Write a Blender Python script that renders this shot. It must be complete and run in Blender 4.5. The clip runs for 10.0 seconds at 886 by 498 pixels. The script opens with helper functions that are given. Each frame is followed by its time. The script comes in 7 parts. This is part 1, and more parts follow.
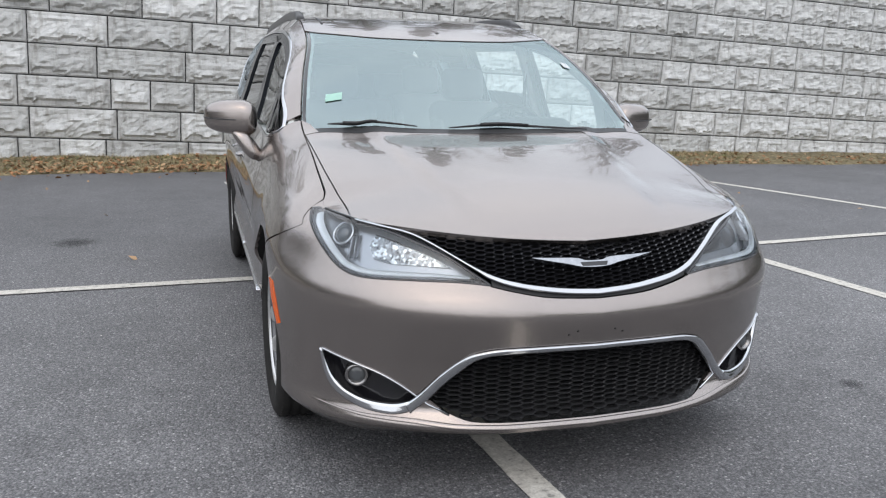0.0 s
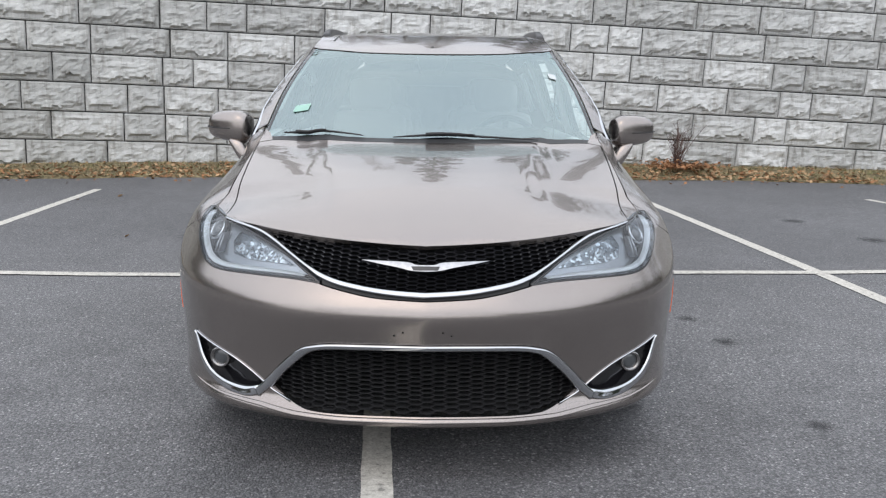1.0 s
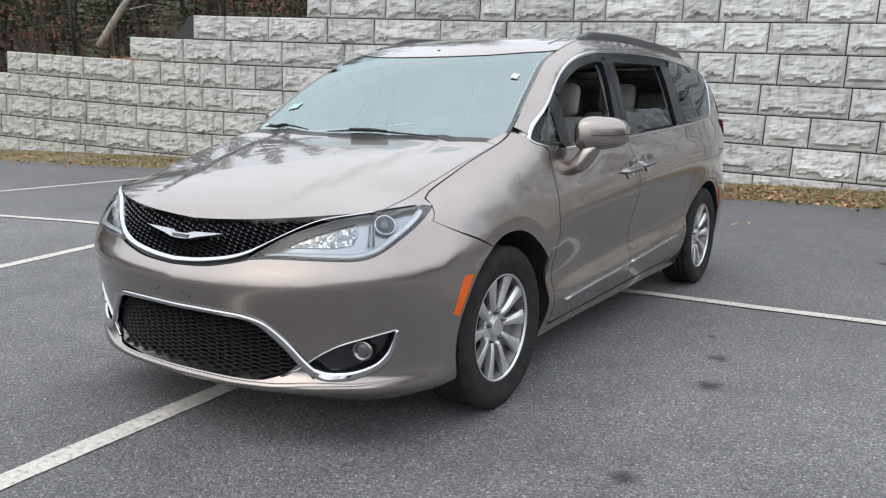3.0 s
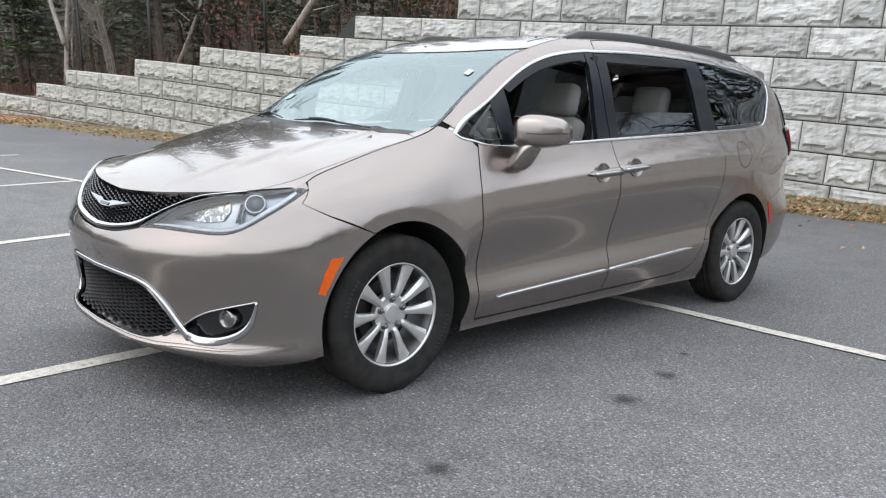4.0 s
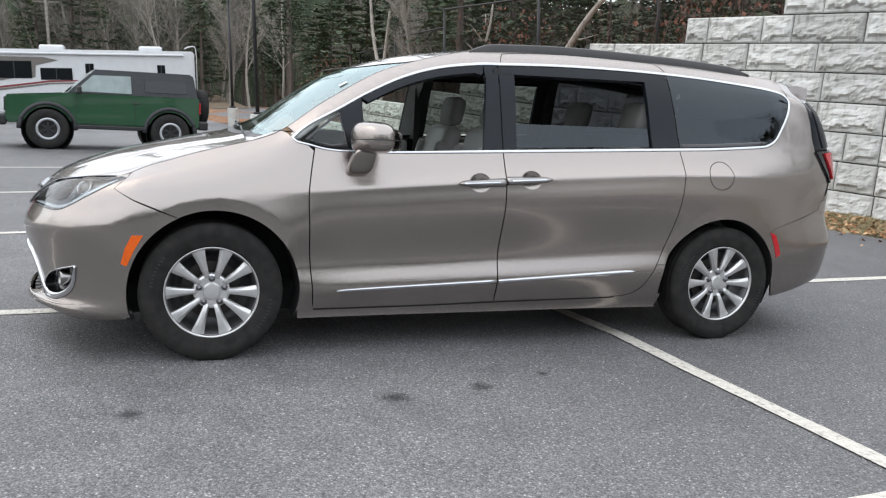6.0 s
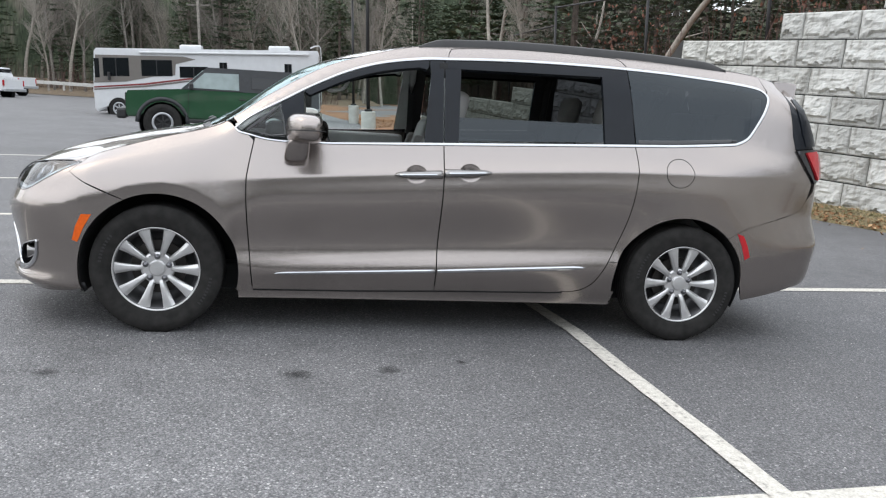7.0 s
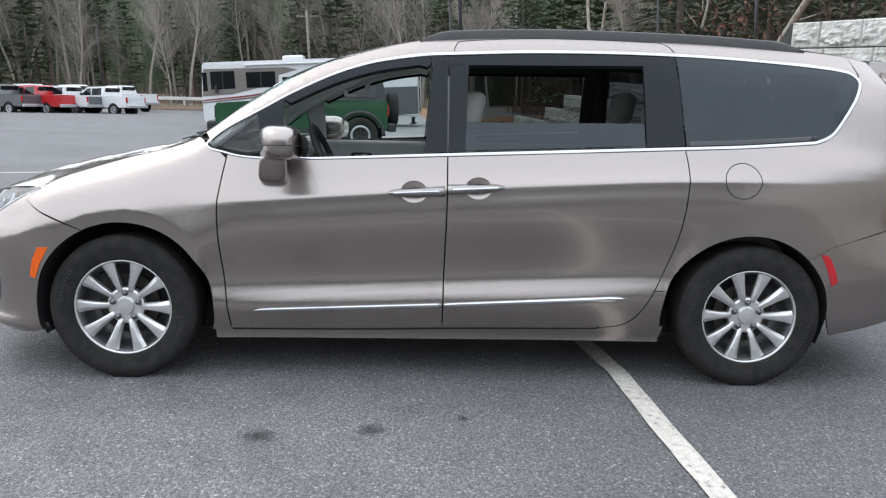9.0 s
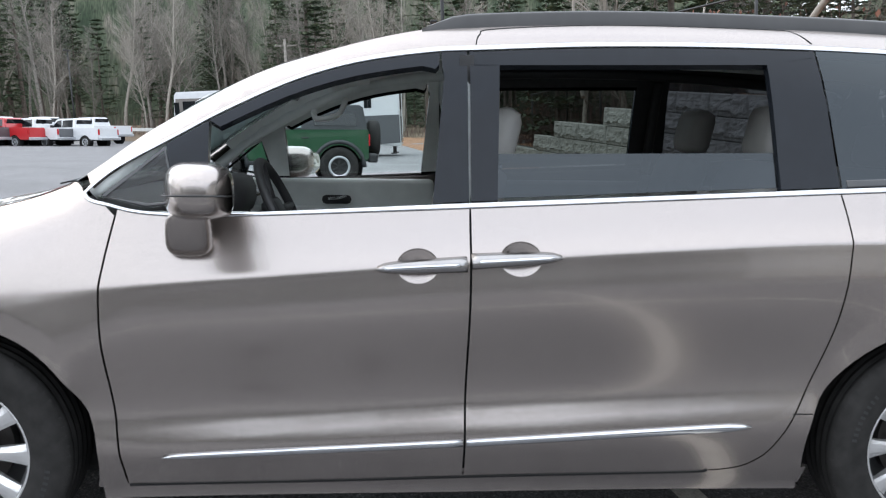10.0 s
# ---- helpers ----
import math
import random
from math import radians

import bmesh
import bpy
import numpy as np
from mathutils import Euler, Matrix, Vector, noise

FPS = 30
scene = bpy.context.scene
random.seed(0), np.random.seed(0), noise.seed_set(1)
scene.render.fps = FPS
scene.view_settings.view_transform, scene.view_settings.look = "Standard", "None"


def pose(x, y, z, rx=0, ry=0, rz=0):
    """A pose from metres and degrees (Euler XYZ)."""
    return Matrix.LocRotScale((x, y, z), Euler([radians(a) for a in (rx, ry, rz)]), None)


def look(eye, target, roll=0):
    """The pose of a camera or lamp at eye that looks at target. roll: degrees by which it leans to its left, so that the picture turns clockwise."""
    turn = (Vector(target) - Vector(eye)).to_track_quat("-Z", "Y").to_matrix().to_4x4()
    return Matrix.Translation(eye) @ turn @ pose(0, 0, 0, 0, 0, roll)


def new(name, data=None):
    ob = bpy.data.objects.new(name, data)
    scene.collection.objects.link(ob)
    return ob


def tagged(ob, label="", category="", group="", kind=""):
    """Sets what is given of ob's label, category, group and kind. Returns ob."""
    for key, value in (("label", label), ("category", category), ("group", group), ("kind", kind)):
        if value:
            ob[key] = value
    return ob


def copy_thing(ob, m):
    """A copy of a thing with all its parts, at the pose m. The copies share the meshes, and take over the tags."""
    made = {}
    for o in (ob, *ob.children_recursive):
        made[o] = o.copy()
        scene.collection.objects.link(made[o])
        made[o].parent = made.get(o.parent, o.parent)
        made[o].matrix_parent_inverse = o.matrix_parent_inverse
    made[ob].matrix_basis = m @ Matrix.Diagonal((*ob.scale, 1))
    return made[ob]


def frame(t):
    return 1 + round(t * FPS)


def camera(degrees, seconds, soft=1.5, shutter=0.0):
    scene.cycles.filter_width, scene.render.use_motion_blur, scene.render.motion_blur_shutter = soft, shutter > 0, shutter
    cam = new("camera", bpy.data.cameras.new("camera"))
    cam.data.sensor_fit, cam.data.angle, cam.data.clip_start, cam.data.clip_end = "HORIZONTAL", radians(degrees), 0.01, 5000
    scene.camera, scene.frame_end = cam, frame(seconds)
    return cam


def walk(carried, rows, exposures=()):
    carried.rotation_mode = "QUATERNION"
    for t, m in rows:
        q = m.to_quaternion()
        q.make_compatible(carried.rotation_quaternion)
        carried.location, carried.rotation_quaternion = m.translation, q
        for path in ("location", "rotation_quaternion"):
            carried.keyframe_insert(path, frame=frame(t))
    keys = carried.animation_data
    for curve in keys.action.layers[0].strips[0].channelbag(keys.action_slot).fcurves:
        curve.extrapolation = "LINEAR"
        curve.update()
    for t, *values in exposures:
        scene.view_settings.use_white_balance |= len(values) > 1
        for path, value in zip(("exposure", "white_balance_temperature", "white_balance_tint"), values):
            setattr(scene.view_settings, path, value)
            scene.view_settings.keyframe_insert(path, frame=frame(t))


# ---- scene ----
cam = camera(57.0, 10.0, soft=1.2, shutter=0.1)
PATH = [
    (0, (-1.262, -4.81, 1.379), (-0.679, -2.941, 0.967), 1.1),
    (0.5, (-0.597, -4.983, 1.401), (-0.305, -3.046, 0.996), 1.0),
    (1, (0.042, -5.157, 1.395), (0.054, -3.196, 1.004), 0.7),
    (1.5, (0.676, -5.108, 1.38), (0.404, -3.164, 0.993), 0.4),
    (2, (1.353, -5.015, 1.355), (0.799, -3.131, 0.976), 0.1),
    (2.5, (1.999, -4.839, 1.305), (1.175, -3.054, 0.939), 0.2),
    (2.7, (2.246, -4.745, 1.319), (1.322, -3.008, 0.958), 0.2),
    (3.8, (3.422, -3.977, 1.319), (2.061, -2.557, 0.959), 2.7),
    (4, (3.65, -3.813, 1.309), (2.219, -2.464, 0.948), 2.7),
    (4.5, (4.164, -3.338, 1.328), (2.584, -2.164, 0.974), 2.8),
    (5, (4.518, -2.801, 1.32), (2.821, -1.801, 0.974), 2.9),
    (5.5, (4.92, -2.304, 1.344), (3.13, -1.478, 1.009), 2.9),
    (5.7, (5.025, -2.096, 1.322), (3.202, -1.341, 0.991), 3.0),
    (7, (5.562, -0.737, 1.357), (3.622, -0.405, 1.007), 3.7),
    (7.5, (5.726, -0.261, 1.392), (3.768, -0.063, 1.032), 3.4),
    (8, (5.792, -0.123, 1.399), (3.828, 0.015, 1.046), 3.0),
    (8.5, (5.455, -0.097, 1.377), (3.489, -0.01, 1.02), 2.1),
    (9, (4.868, -0.094, 1.39), (2.901, -0.041, 1.03), 1.3),
    (9.5, (4.161, -0.124, 1.386), (2.19, -0.063, 1.052), 0.9),
    (10, (3.385, -0.177, 1.359), (1.409, -0.08, 1.068), 0.7),
]
EXPOSURES = [(0.0, -0.05, 6480, 10), (2.5, 0.02, 6540, 9.5), (4.5, 0.29, 6580, 8.5), (5.5, 0.29, 6580, 8.5),
             (7.0, 0.27, 6560, 8.5), (8.0, 0.28, 6480, 8.5), (9.0, 0.37, 6370, 8.5), (10.0, 0.66, 6300, 8.5)]
walk(cam, [(t, look(eye, target, roll)) for t, eye, target, roll in PATH], EXPOSURES)

# ---- light: a bright overcast day ----
world = bpy.data.worlds.new("overcast")
scene.world = world
world.use_nodes = True
wn, wl = world.node_tree.nodes, world.node_tree.links
wn.clear()
w_out = wn.new("ShaderNodeOutputWorld")
w_sky = wn.new("ShaderNodeBackground")
w_cloud = wn.new("ShaderNodeBackground")
w_add = wn.new("ShaderNodeAddShader")
w_tex = wn.new("ShaderNodeTexSky")
w_tex.sky_type, w_tex.sun_disc = "NISHITA", False
w_tex.sun_elevation, w_tex.sun_rotation = radians(48), radians(200)
w_tex.air_density, w_tex.dust_density = 1.0, 4.0
w_sky.inputs["Strength"].default_value = 0.04
w_coord = wn.new("ShaderNodeTexCoord")
w_noise = wn.new("ShaderNodeTexNoise")
w_noise.inputs["Scale"].default_value, w_noise.inputs["Detail"].default_value = 2.2, 4
w_ramp = wn.new("ShaderNodeValToRGB")
w_ramp.color_ramp.elements[0].position, w_ramp.color_ramp.elements[0].color = 0.3, (0.76, 0.82, 0.92, 1)
w_ramp.color_ramp.elements[1].position, w_ramp.color_ramp.elements[1].color = 0.75, (0.97, 1.0, 1.05, 1)
w_cloud.inputs["Strength"].default_value = 1.52
wl.new(w_coord.outputs["Generated"], w_noise.inputs["Vector"])
wl.new(w_noise.outputs["Fac"], w_ramp.inputs["Fac"])
w_axes = wn.new("ShaderNodeSeparateXYZ")
wl.new(w_coord.outputs["Generated"], w_axes.inputs[0])
w_height = wn.new("ShaderNodeMapRange")
for k, v in enumerate((0.0, 1.0, 0.80, 1.06)):
    w_height.inputs[k + 1].default_value = v
wl.new(w_axes.outputs["Z"], w_height.inputs["Value"])
w_mix = wn.new("ShaderNodeVectorMath")
w_mix.operation = "SCALE"
wl.new(w_ramp.outputs["Color"], w_mix.inputs[0])
wl.new(w_height.outputs[0], w_mix.inputs["Scale"])
wl.new(w_mix.outputs[0], w_cloud.inputs["Color"])
wl.new(w_tex.outputs["Color"], w_sky.inputs["Color"])
wl.new(w_sky.outputs[0], w_add.inputs[0])
wl.new(w_cloud.outputs[0], w_add.inputs[1])
wl.new(w_add.outputs[0], w_out.inputs["Surface"])

sun = bpy.data.lights.new("sun", "SUN")
sun.energy, sun.angle, sun.color = 0.6, radians(150), (1.0, 0.985, 0.96)
new("sun", sun).matrix_world = look((0, 0, 30), (3, 9, 0))

# ---- materials ----
def material(name, rough=0.5, metal=0.0):
    m = bpy.data.materials.new(name)
    m.use_nodes = True
    b = m.node_tree.nodes["Principled BSDF"]
    b.inputs["Roughness"].default_value, b.inputs["Metallic"].default_value = rough, metal
    return m, m.node_tree, b


def texture(tree, kind, scale, detail=3.0, space="Object", stretch=None):
    coord = tree.nodes.new("ShaderNodeTexCoord")
    tex = tree.nodes.new(kind)
    tex.inputs["Scale"].default_value = scale
    if "Detail" in tex.inputs:
        tex.inputs["Detail"].default_value = detail
    source = coord.outputs[space]
    if stretch:
        mapping = tree.nodes.new("ShaderNodeMapping")
        mapping.inputs["Scale"].default_value = stretch
        tree.links.new(source, mapping.inputs["Vector"])
        source = mapping.outputs["Vector"]
    tree.links.new(source, tex.inputs["Vector"])
    return tex


def ramp(tree, source, stops):
    r = tree.nodes.new("ShaderNodeValToRGB")
    r.color_ramp.elements[0].position, r.color_ramp.elements[0].color = stops[0][0], (*stops[0][1], 1)
    r.color_ramp.elements[1].position, r.color_ramp.elements[1].color = stops[-1][0], (*stops[-1][1], 1)
    for place, colour in stops[1:-1]:
        e = r.color_ramp.elements.new(place)
        e.color = (*colour, 1)
    tree.links.new(source, r.inputs["Fac"])
    return r.outputs["Color"]


def blend(tree, fac, a, b, how="MIX"):
    m = tree.nodes.new("ShaderNodeMix")
    m.data_type, m.blend_type = "RGBA", how
    for sock, value in ((0, fac), (6, a), (7, b)):
        if hasattr(value, "links"):
            tree.links.new(value, m.inputs[sock])
        else:
            m.inputs[sock].default_value = value if sock == 0 else (*value, 1)
    return m.outputs[2]


def relief(tree, b, source, strength, distance):
    bump = tree.nodes.new("ShaderNodeBump")
    bump.inputs["Strength"].default_value, bump.inputs["Distance"].default_value = strength, distance
    tree.links.new(source, bump.inputs["Height"])
    tree.links.new(bump.outputs["Normal"], b.inputs["Normal"])


def plain(name, colour, rough=0.5, metal=0.0, spread=0.12, scale=14.0, bump=0.0, coat=0.0):
    """A plain surface with a little uneven tone and wear."""
    m, t, b = material(name, rough, metal)
    n = texture(t, "ShaderNodeTexNoise", scale, 5)
    lo = tuple(c * (1 - spread) for c in colour)
    hi = tuple(min(1, c * (1 + spread)) for c in colour)
    t.links.new(ramp(t, n.outputs["Fac"], [(0.3, lo), (0.7, hi)]), b.inputs["Base Color"])
    if bump:
        relief(t, b, texture(t, "ShaderNodeTexNoise", scale * 12, 3).outputs["Fac"], bump, 0.002)
    if coat:
        b.inputs["Coat Weight"].default_value, b.inputs["Coat Roughness"].default_value = coat, 0.03
    return m


def asphalt_material():
    """Worn asphalt: dark binder with pale and dark stones the size of a pea."""
    m, t, b = material("asphalt", 0.66)
    stones = texture(t, "ShaderNodeTexVoronoi", 125, 0, "Object")
    small = texture(t, "ShaderNodeTexVoronoi", 230, 0, "Object")
    grain = texture(t, "ShaderNodeTexNoise", 60, 3, "Object")
    wide = texture(t, "ShaderNodeTexNoise", 0.45, 6, "Object")
    mid = texture(t, "ShaderNodeTexNoise", 3.5, 5, "Object")
    tone = t.nodes.new("ShaderNodeSeparateColor")
    t.links.new(stones.outputs["Color"], tone.inputs[0])
    tone2 = t.nodes.new("ShaderNodeSeparateColor")
    t.links.new(small.outputs["Color"], tone2.inputs[0])
    base = ramp(t, tone.outputs[0], [(0.0, (0.050, 0.051, 0.053)), (0.35, (0.095, 0.097, 0.100)), (0.8, (0.150, 0.152, 0.155)), (0.95, (0.22, 0.22, 0.218)), (1.0, (0.46, 0.455, 0.445))])
    tiny = ramp(t, tone2.outputs[0], [(0.0, (0.055, 0.056, 0.058)), (0.6, (0.122, 0.124, 0.127)), (1.0, (0.26, 0.26, 0.26))])
    base = blend(t, 0.42, base, tiny)
    gaps = ramp(t, stones.outputs["Distance"], [(0.0, (1.15, 1.15, 1.15)), (0.42, (1.0, 1.0, 1.0)), (0.75, (0.62, 0.62, 0.63))])
    base = blend(t, 1.0, base, gaps, "MULTIPLY")
    base = blend(t, 1.0, base, ramp(t, grain.outputs["Fac"], [(0.30, (0.68, 0.68, 0.69)), (0.5, (1.0, 1.0, 1.0)), (0.72, (1.34, 1.34, 1.33))]), "MULTIPLY")
    patches = ramp(t, wide.outputs["Fac"], [(0.3, (1.09, 1.07, 1.075)), (0.7, (1.51, 1.48, 1.485))])
    base = blend(t, 1.0, base, patches, "MULTIPLY")
    blotch = ramp(t, mid.outputs["Fac"], [(0.25, (0.86, 0.86, 0.86)), (0.6, (1.05, 1.05, 1.05))])
    base = blend(t, 1.0, base, blotch, "MULTIPLY")
    # the tone varies with y: palest in the middle, darker at both ends
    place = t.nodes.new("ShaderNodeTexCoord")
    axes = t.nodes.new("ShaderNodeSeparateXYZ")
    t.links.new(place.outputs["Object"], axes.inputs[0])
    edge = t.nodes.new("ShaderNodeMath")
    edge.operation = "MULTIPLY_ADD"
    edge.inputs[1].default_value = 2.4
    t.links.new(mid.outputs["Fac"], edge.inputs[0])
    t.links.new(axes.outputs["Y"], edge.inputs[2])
    gradation = t.nodes.new("ShaderNodeMapRange")
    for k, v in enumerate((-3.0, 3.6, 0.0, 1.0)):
        gradation.inputs[k + 1].default_value = v
    t.links.new(edge.outputs[0], gradation.inputs["Value"])
    base = blend(t, 1.0, base, ramp(t, gradation.outputs[0], [(0.0, (0.77, 0.77, 0.77)), (0.3, (0.93, 0.93, 0.93)), (0.46, (1.03, 1.03, 1.025)), (0.64, (1.01, 1.01, 1.005)), (0.84, (0.86, 0.86, 0.86)), (1.0, (0.80, 0.80, 0.805))]), "MULTIPLY")
    t.links.new(base, b.inputs["Base Color"])
    relief(t, b, stones.outputs["Distance"], 0.6, -0.006)
    return m


def paint_material():
    """Metallic grey-brown car paint under a clear coat."""
    m, t, b = material("granite paint", 0.2, 0.95)
    flake = texture(t, "ShaderNodeTexVoronoi", 900, 0)
    c = ramp(t, flake.outputs["Color"], [(0.0, (0.268, 0.238, 0.222)), (1.0, (0.395, 0.354, 0.332))])
    t.links.new(c, b.inputs["Base Color"])
    dust = texture(t, "ShaderNodeTexNoise", 2.2, 6)
    r = t.nodes.new("ShaderNodeMapRange")
    r.inputs["To Min"].default_value, r.inputs["To Max"].default_value = 0.22, 0.28
    t.links.new(dust.outputs["Fac"], r.inputs["Value"])
    t.links.new(r.outputs[0], b.inputs["Roughness"])
    b.inputs["Coat Weight"].default_value, b.inputs["Coat Roughness"].default_value = 1.0, 0.015
    b.inputs["Coat IOR"].default_value = 1.38
    b.inputs["Specular Tint"].default_value = (0.82, 0.81, 0.80, 1)
    return m


def glass_material(name, tint, rough=0.0, gloss=1.45, sheen=(1.0, 1.0, 1.0)):
    """A thin pane: it lets light through straight, tinted, and mirrors by its angle."""
    m, t, b = material(name)
    t.nodes.remove(b)
    out = t.nodes["Material Output"]
    clear, mirror, mix = t.nodes.new("ShaderNodeBsdfTransparent"), t.nodes.new("ShaderNodeBsdfGlossy"), t.nodes.new("ShaderNodeMixShader")
    clear.inputs["Color"].default_value = (*tint, 1)
    mirror.inputs["Roughness"].default_value = rough
    mirror.inputs["Color"].default_value = (*sheen, 1)
    f = t.nodes.new("ShaderNodeFresnel")
    f.inputs["IOR"].default_value = gloss
    t.links.new(f.outputs[0], mix.inputs[0])
    t.links.new(clear.outputs[0], mix.inputs[1])
    t.links.new(mirror.outputs[0], mix.inputs[2])
    t.links.new(mix.outputs[0], out.inputs["Surface"])
    return m


ASPHALT = asphalt_material()
PAINT = paint_material()
CHROME = plain("chrome", (0.54, 0.55, 0.57), 0.10, 1.0, 0.04)
BLACK_GLOSS = plain("gloss black trim", (0.012, 0.012, 0.014), 0.12, 0.0, 0.1, coat=0.5)
PILLAR_FILM = plain("black pillar film", (0.010, 0.012, 0.016), 0.16, 0.0, 0.1)
PILLAR_FILM.node_tree.nodes["Principled BSDF"].inputs["Specular IOR Level"].default_value = 0.22
BLACK_PLASTIC = plain("black plastic", (0.018, 0.018, 0.019), 0.45, 0.0, 0.25, 30, 0.2)
RUBBER = plain("tyre rubber", (0.024, 0.023, 0.022), 0.85, 0.0, 0.3, 18, 0.3)
RUBBER.node_tree.nodes["Principled BSDF"].inputs["Specular IOR Level"].default_value = 0.2
DARK = plain("underbody", (0.008, 0.008, 0.008), 0.9)
GLASS_CLEAR = glass_material("clear car glass", (0.80, 0.88, 0.86))
GLASS_SCREEN = glass_material("windscreen glass", (0.68, 0.78, 0.77), 0.0, 3.5, (0.82, 0.97, 0.98))
GLASS_DARK = glass_material("privacy glass", (0.06, 0.065, 0.075), 0.0, 1.56, (0.84, 0.93, 1.0))
ALLOY = plain("machined alloy", (0.68, 0.675, 0.67), 0.42, 0.9, 0.06)

# ---- the van's body surface ----
def pchip(knots):
    """A smooth curve through (t, value) pairs that does not overshoot."""
    t = np.array([k[0] for k in knots], float)
    v = np.array([k[1] for k in knots], float)
    h, d = np.diff(t), np.diff(v) / np.diff(t)
    m = np.zeros(len(t))
    m[0], m[-1] = d[0], d[-1]
    for i in range(1, len(t) - 1):
        if d[i - 1] * d[i] > 0:
            a, b = 2 * h[i] + h[i - 1], h[i] + 2 * h[i - 1]
            m[i] = (a + b) / (a / d[i - 1] + b / d[i])

    def at(x):
        x = min(max(x, t[0]), t[-1])
        i = min(max(int(np.searchsorted(t, x)) - 1, 0), len(h) - 1)
        u = (x - t[i]) / h[i]
        return float(v[i] * (1 + 2 * u) * (1 - u) ** 2 + m[i] * h[i] * u * (1 - u) ** 2 + v[i + 1] * u * u * (3 - 2 * u) + m[i + 1] * h[i] * u * u * (u - 1))
    return at


def smooth(points, n=8, closed=False):
    """A Catmull-Rom curve through 2D or 3D points."""
    p = [np.array(q, float) for q in points]
    k = len(p)
    out = []
    for i in range(k if closed else k - 1):
        a, b, c, d = (p[(i + j) % k] if closed else p[min(max(i + j, 0), k - 1)] for j in (-1, 0, 1, 2))
        for j in range(n):
            u = j / n
            out.append(tuple(0.5 * (2 * b + (c - a) * u + (2 * a - 5 * b + 4 * c - d) * u * u + (3 * b - a - 3 * c + d) * u ** 3)))
    if not closed:
        out.append(tuple(p[-1]))
    return out


# the van's outline from above, from the nose round to the tail (half)
PLAN = smooth([(0, -2.515), (0.3, -2.495), (0.52, -2.44), (0.70, -2.355), (0.838, -2.252), (0.938, -2.110), (0.994, -1.95), (1.011, -1.76), (1.012, -1.5), (1.007, -1.15),
               (1.004, -0.6), (1.004, 0.0), (1.002, 0.6), (1.002, 1.15), (1.004, 1.55), (0.985, 2.0), (0.925, 2.33), (0.80, 2.52), (0.55, 2.61), (0.28, 2.645), (0, 2.655)], 14)
PLAN = np.array(PLAN)
PLAN_S = np.concatenate([[0], np.cumsum(np.hypot(*np.diff(PLAN, axis=0).T))])
S_END = PLAN_S[-1]
FRONT = PLAN[:, 1] < -1.9


def nose(x):
    """The way along the outline to a half-width x at the front."""
    return float(np.interp(x, PLAN[FRONT, 0], PLAN_S[FRONT]))


def side(y):
    """The way along the outline to a place y on the flank."""
    return float(np.interp(y, PLAN[:, 1], PLAN_S))


def plan(s):
    if s < 0:
        x, y, nx, ny = plan(-s)
        return -x, y, -nx, ny
    x, y = np.interp(s, PLAN_S, PLAN[:, 0]), np.interp(s, PLAN_S, PLAN[:, 1])
    a, b = max(s - 0.03, -0.03), min(s + 0.03, S_END)
    dx = np.interp(b, PLAN_S, PLAN[:, 0]) - (np.interp(a, PLAN_S, PLAN[:, 0]) if a >= 0 else -np.interp(-a, PLAN_S, PLAN[:, 0]))
    dy = np.interp(b, PLAN_S, PLAN[:, 1]) - np.interp(abs(a), PLAN_S, PLAN[:, 1])
    n = math.hypot(dx, dy)
    return x, y, dy / n, -dx / n


STATIONS = []


def station(s, *heights_and_insets):
    STATIONS.append((s, heights_and_insets))


# nine heights of the section, each with how far it stands in from the outline
station(nose(0.0), .187, .12, .238, .012, .305, .052, .43, .045, .53, .022, .625, .0, .70, .034, .80, .092, .842, .135)
station(nose(0.5), .188, .12, .242, .014, .305, .055, .43, .043, .53, .020, .635, .0, .715, .030, .815, .080, .880, .135)
station(nose(0.76), .193, .085, .25, .018, .31, .040, .43, .032, .55, .014, .655, .0, .75, .030, .845, .075, .904, .13)
station(side(-2.05), .20, .065, .26, .016, .33, .022, .45, .016, .58, .006, .69, .002, .79, .038, .88, .085, .925, .155)
station(side(-1.9), .215, .04, .28, .015, .38, .010, .48, .006, .61, .0, .745, .003, .84, .033, .915, .085, .972, .205)
station(side(-1.55), .22, .04, .30, .02, .40, .004, .48, .0, .64, .0, .80, .006, .90, .040, .985, .098, 1.075, .215)
station(side(-1.25), .22, .07, .31, .04, .40, .025, .50, .034, .66, .0, .862, .024, .965, .060, 1.08, .125, 1.158, .212)
station(side(-0.95), .22, .085, .31, .05, .37, .030, .50, .052, .785, .0, .895, .009, 1.085, .085, 1.300, .170, 1.357, .254)
station(side(-0.57), .22, .09, .31, .055, .38, .030, .51, .058, .815, .0, .926, .010, 1.085, .088, 1.500, .252, 1.560, .325)
station(side(0.0), .22, .09, .31, .055, .40, .028, .535, .058, .855, .0, .968, .010, 1.11, .088, 1.625, .278, 1.692, .350)
station(side(0.6), .22, .09, .31, .055, .422, .026, .56, .054, .890, .0, 1.005, .010, 1.14, .085, 1.642, .282, 1.714, .355)
station(side(1.15), .22, .085, .31, .05, .446, .022, .58, .040, .915, .0, 1.03, .009, 1.168, .082, 1.632, .275, 1.706, .355)
station(side(1.55), .23, .06, .32, .03, .42, .006, .55, .006, .915, .0, 1.035, .008, 1.19, .085, 1.600, .265, 1.690, .355)
station(side(2.05), .27, .05, .34, .028, .45, .012, .575, .0, .86, .018, 1.03, .026, 1.205, .095, 1.530, .215, 1.655, .343)
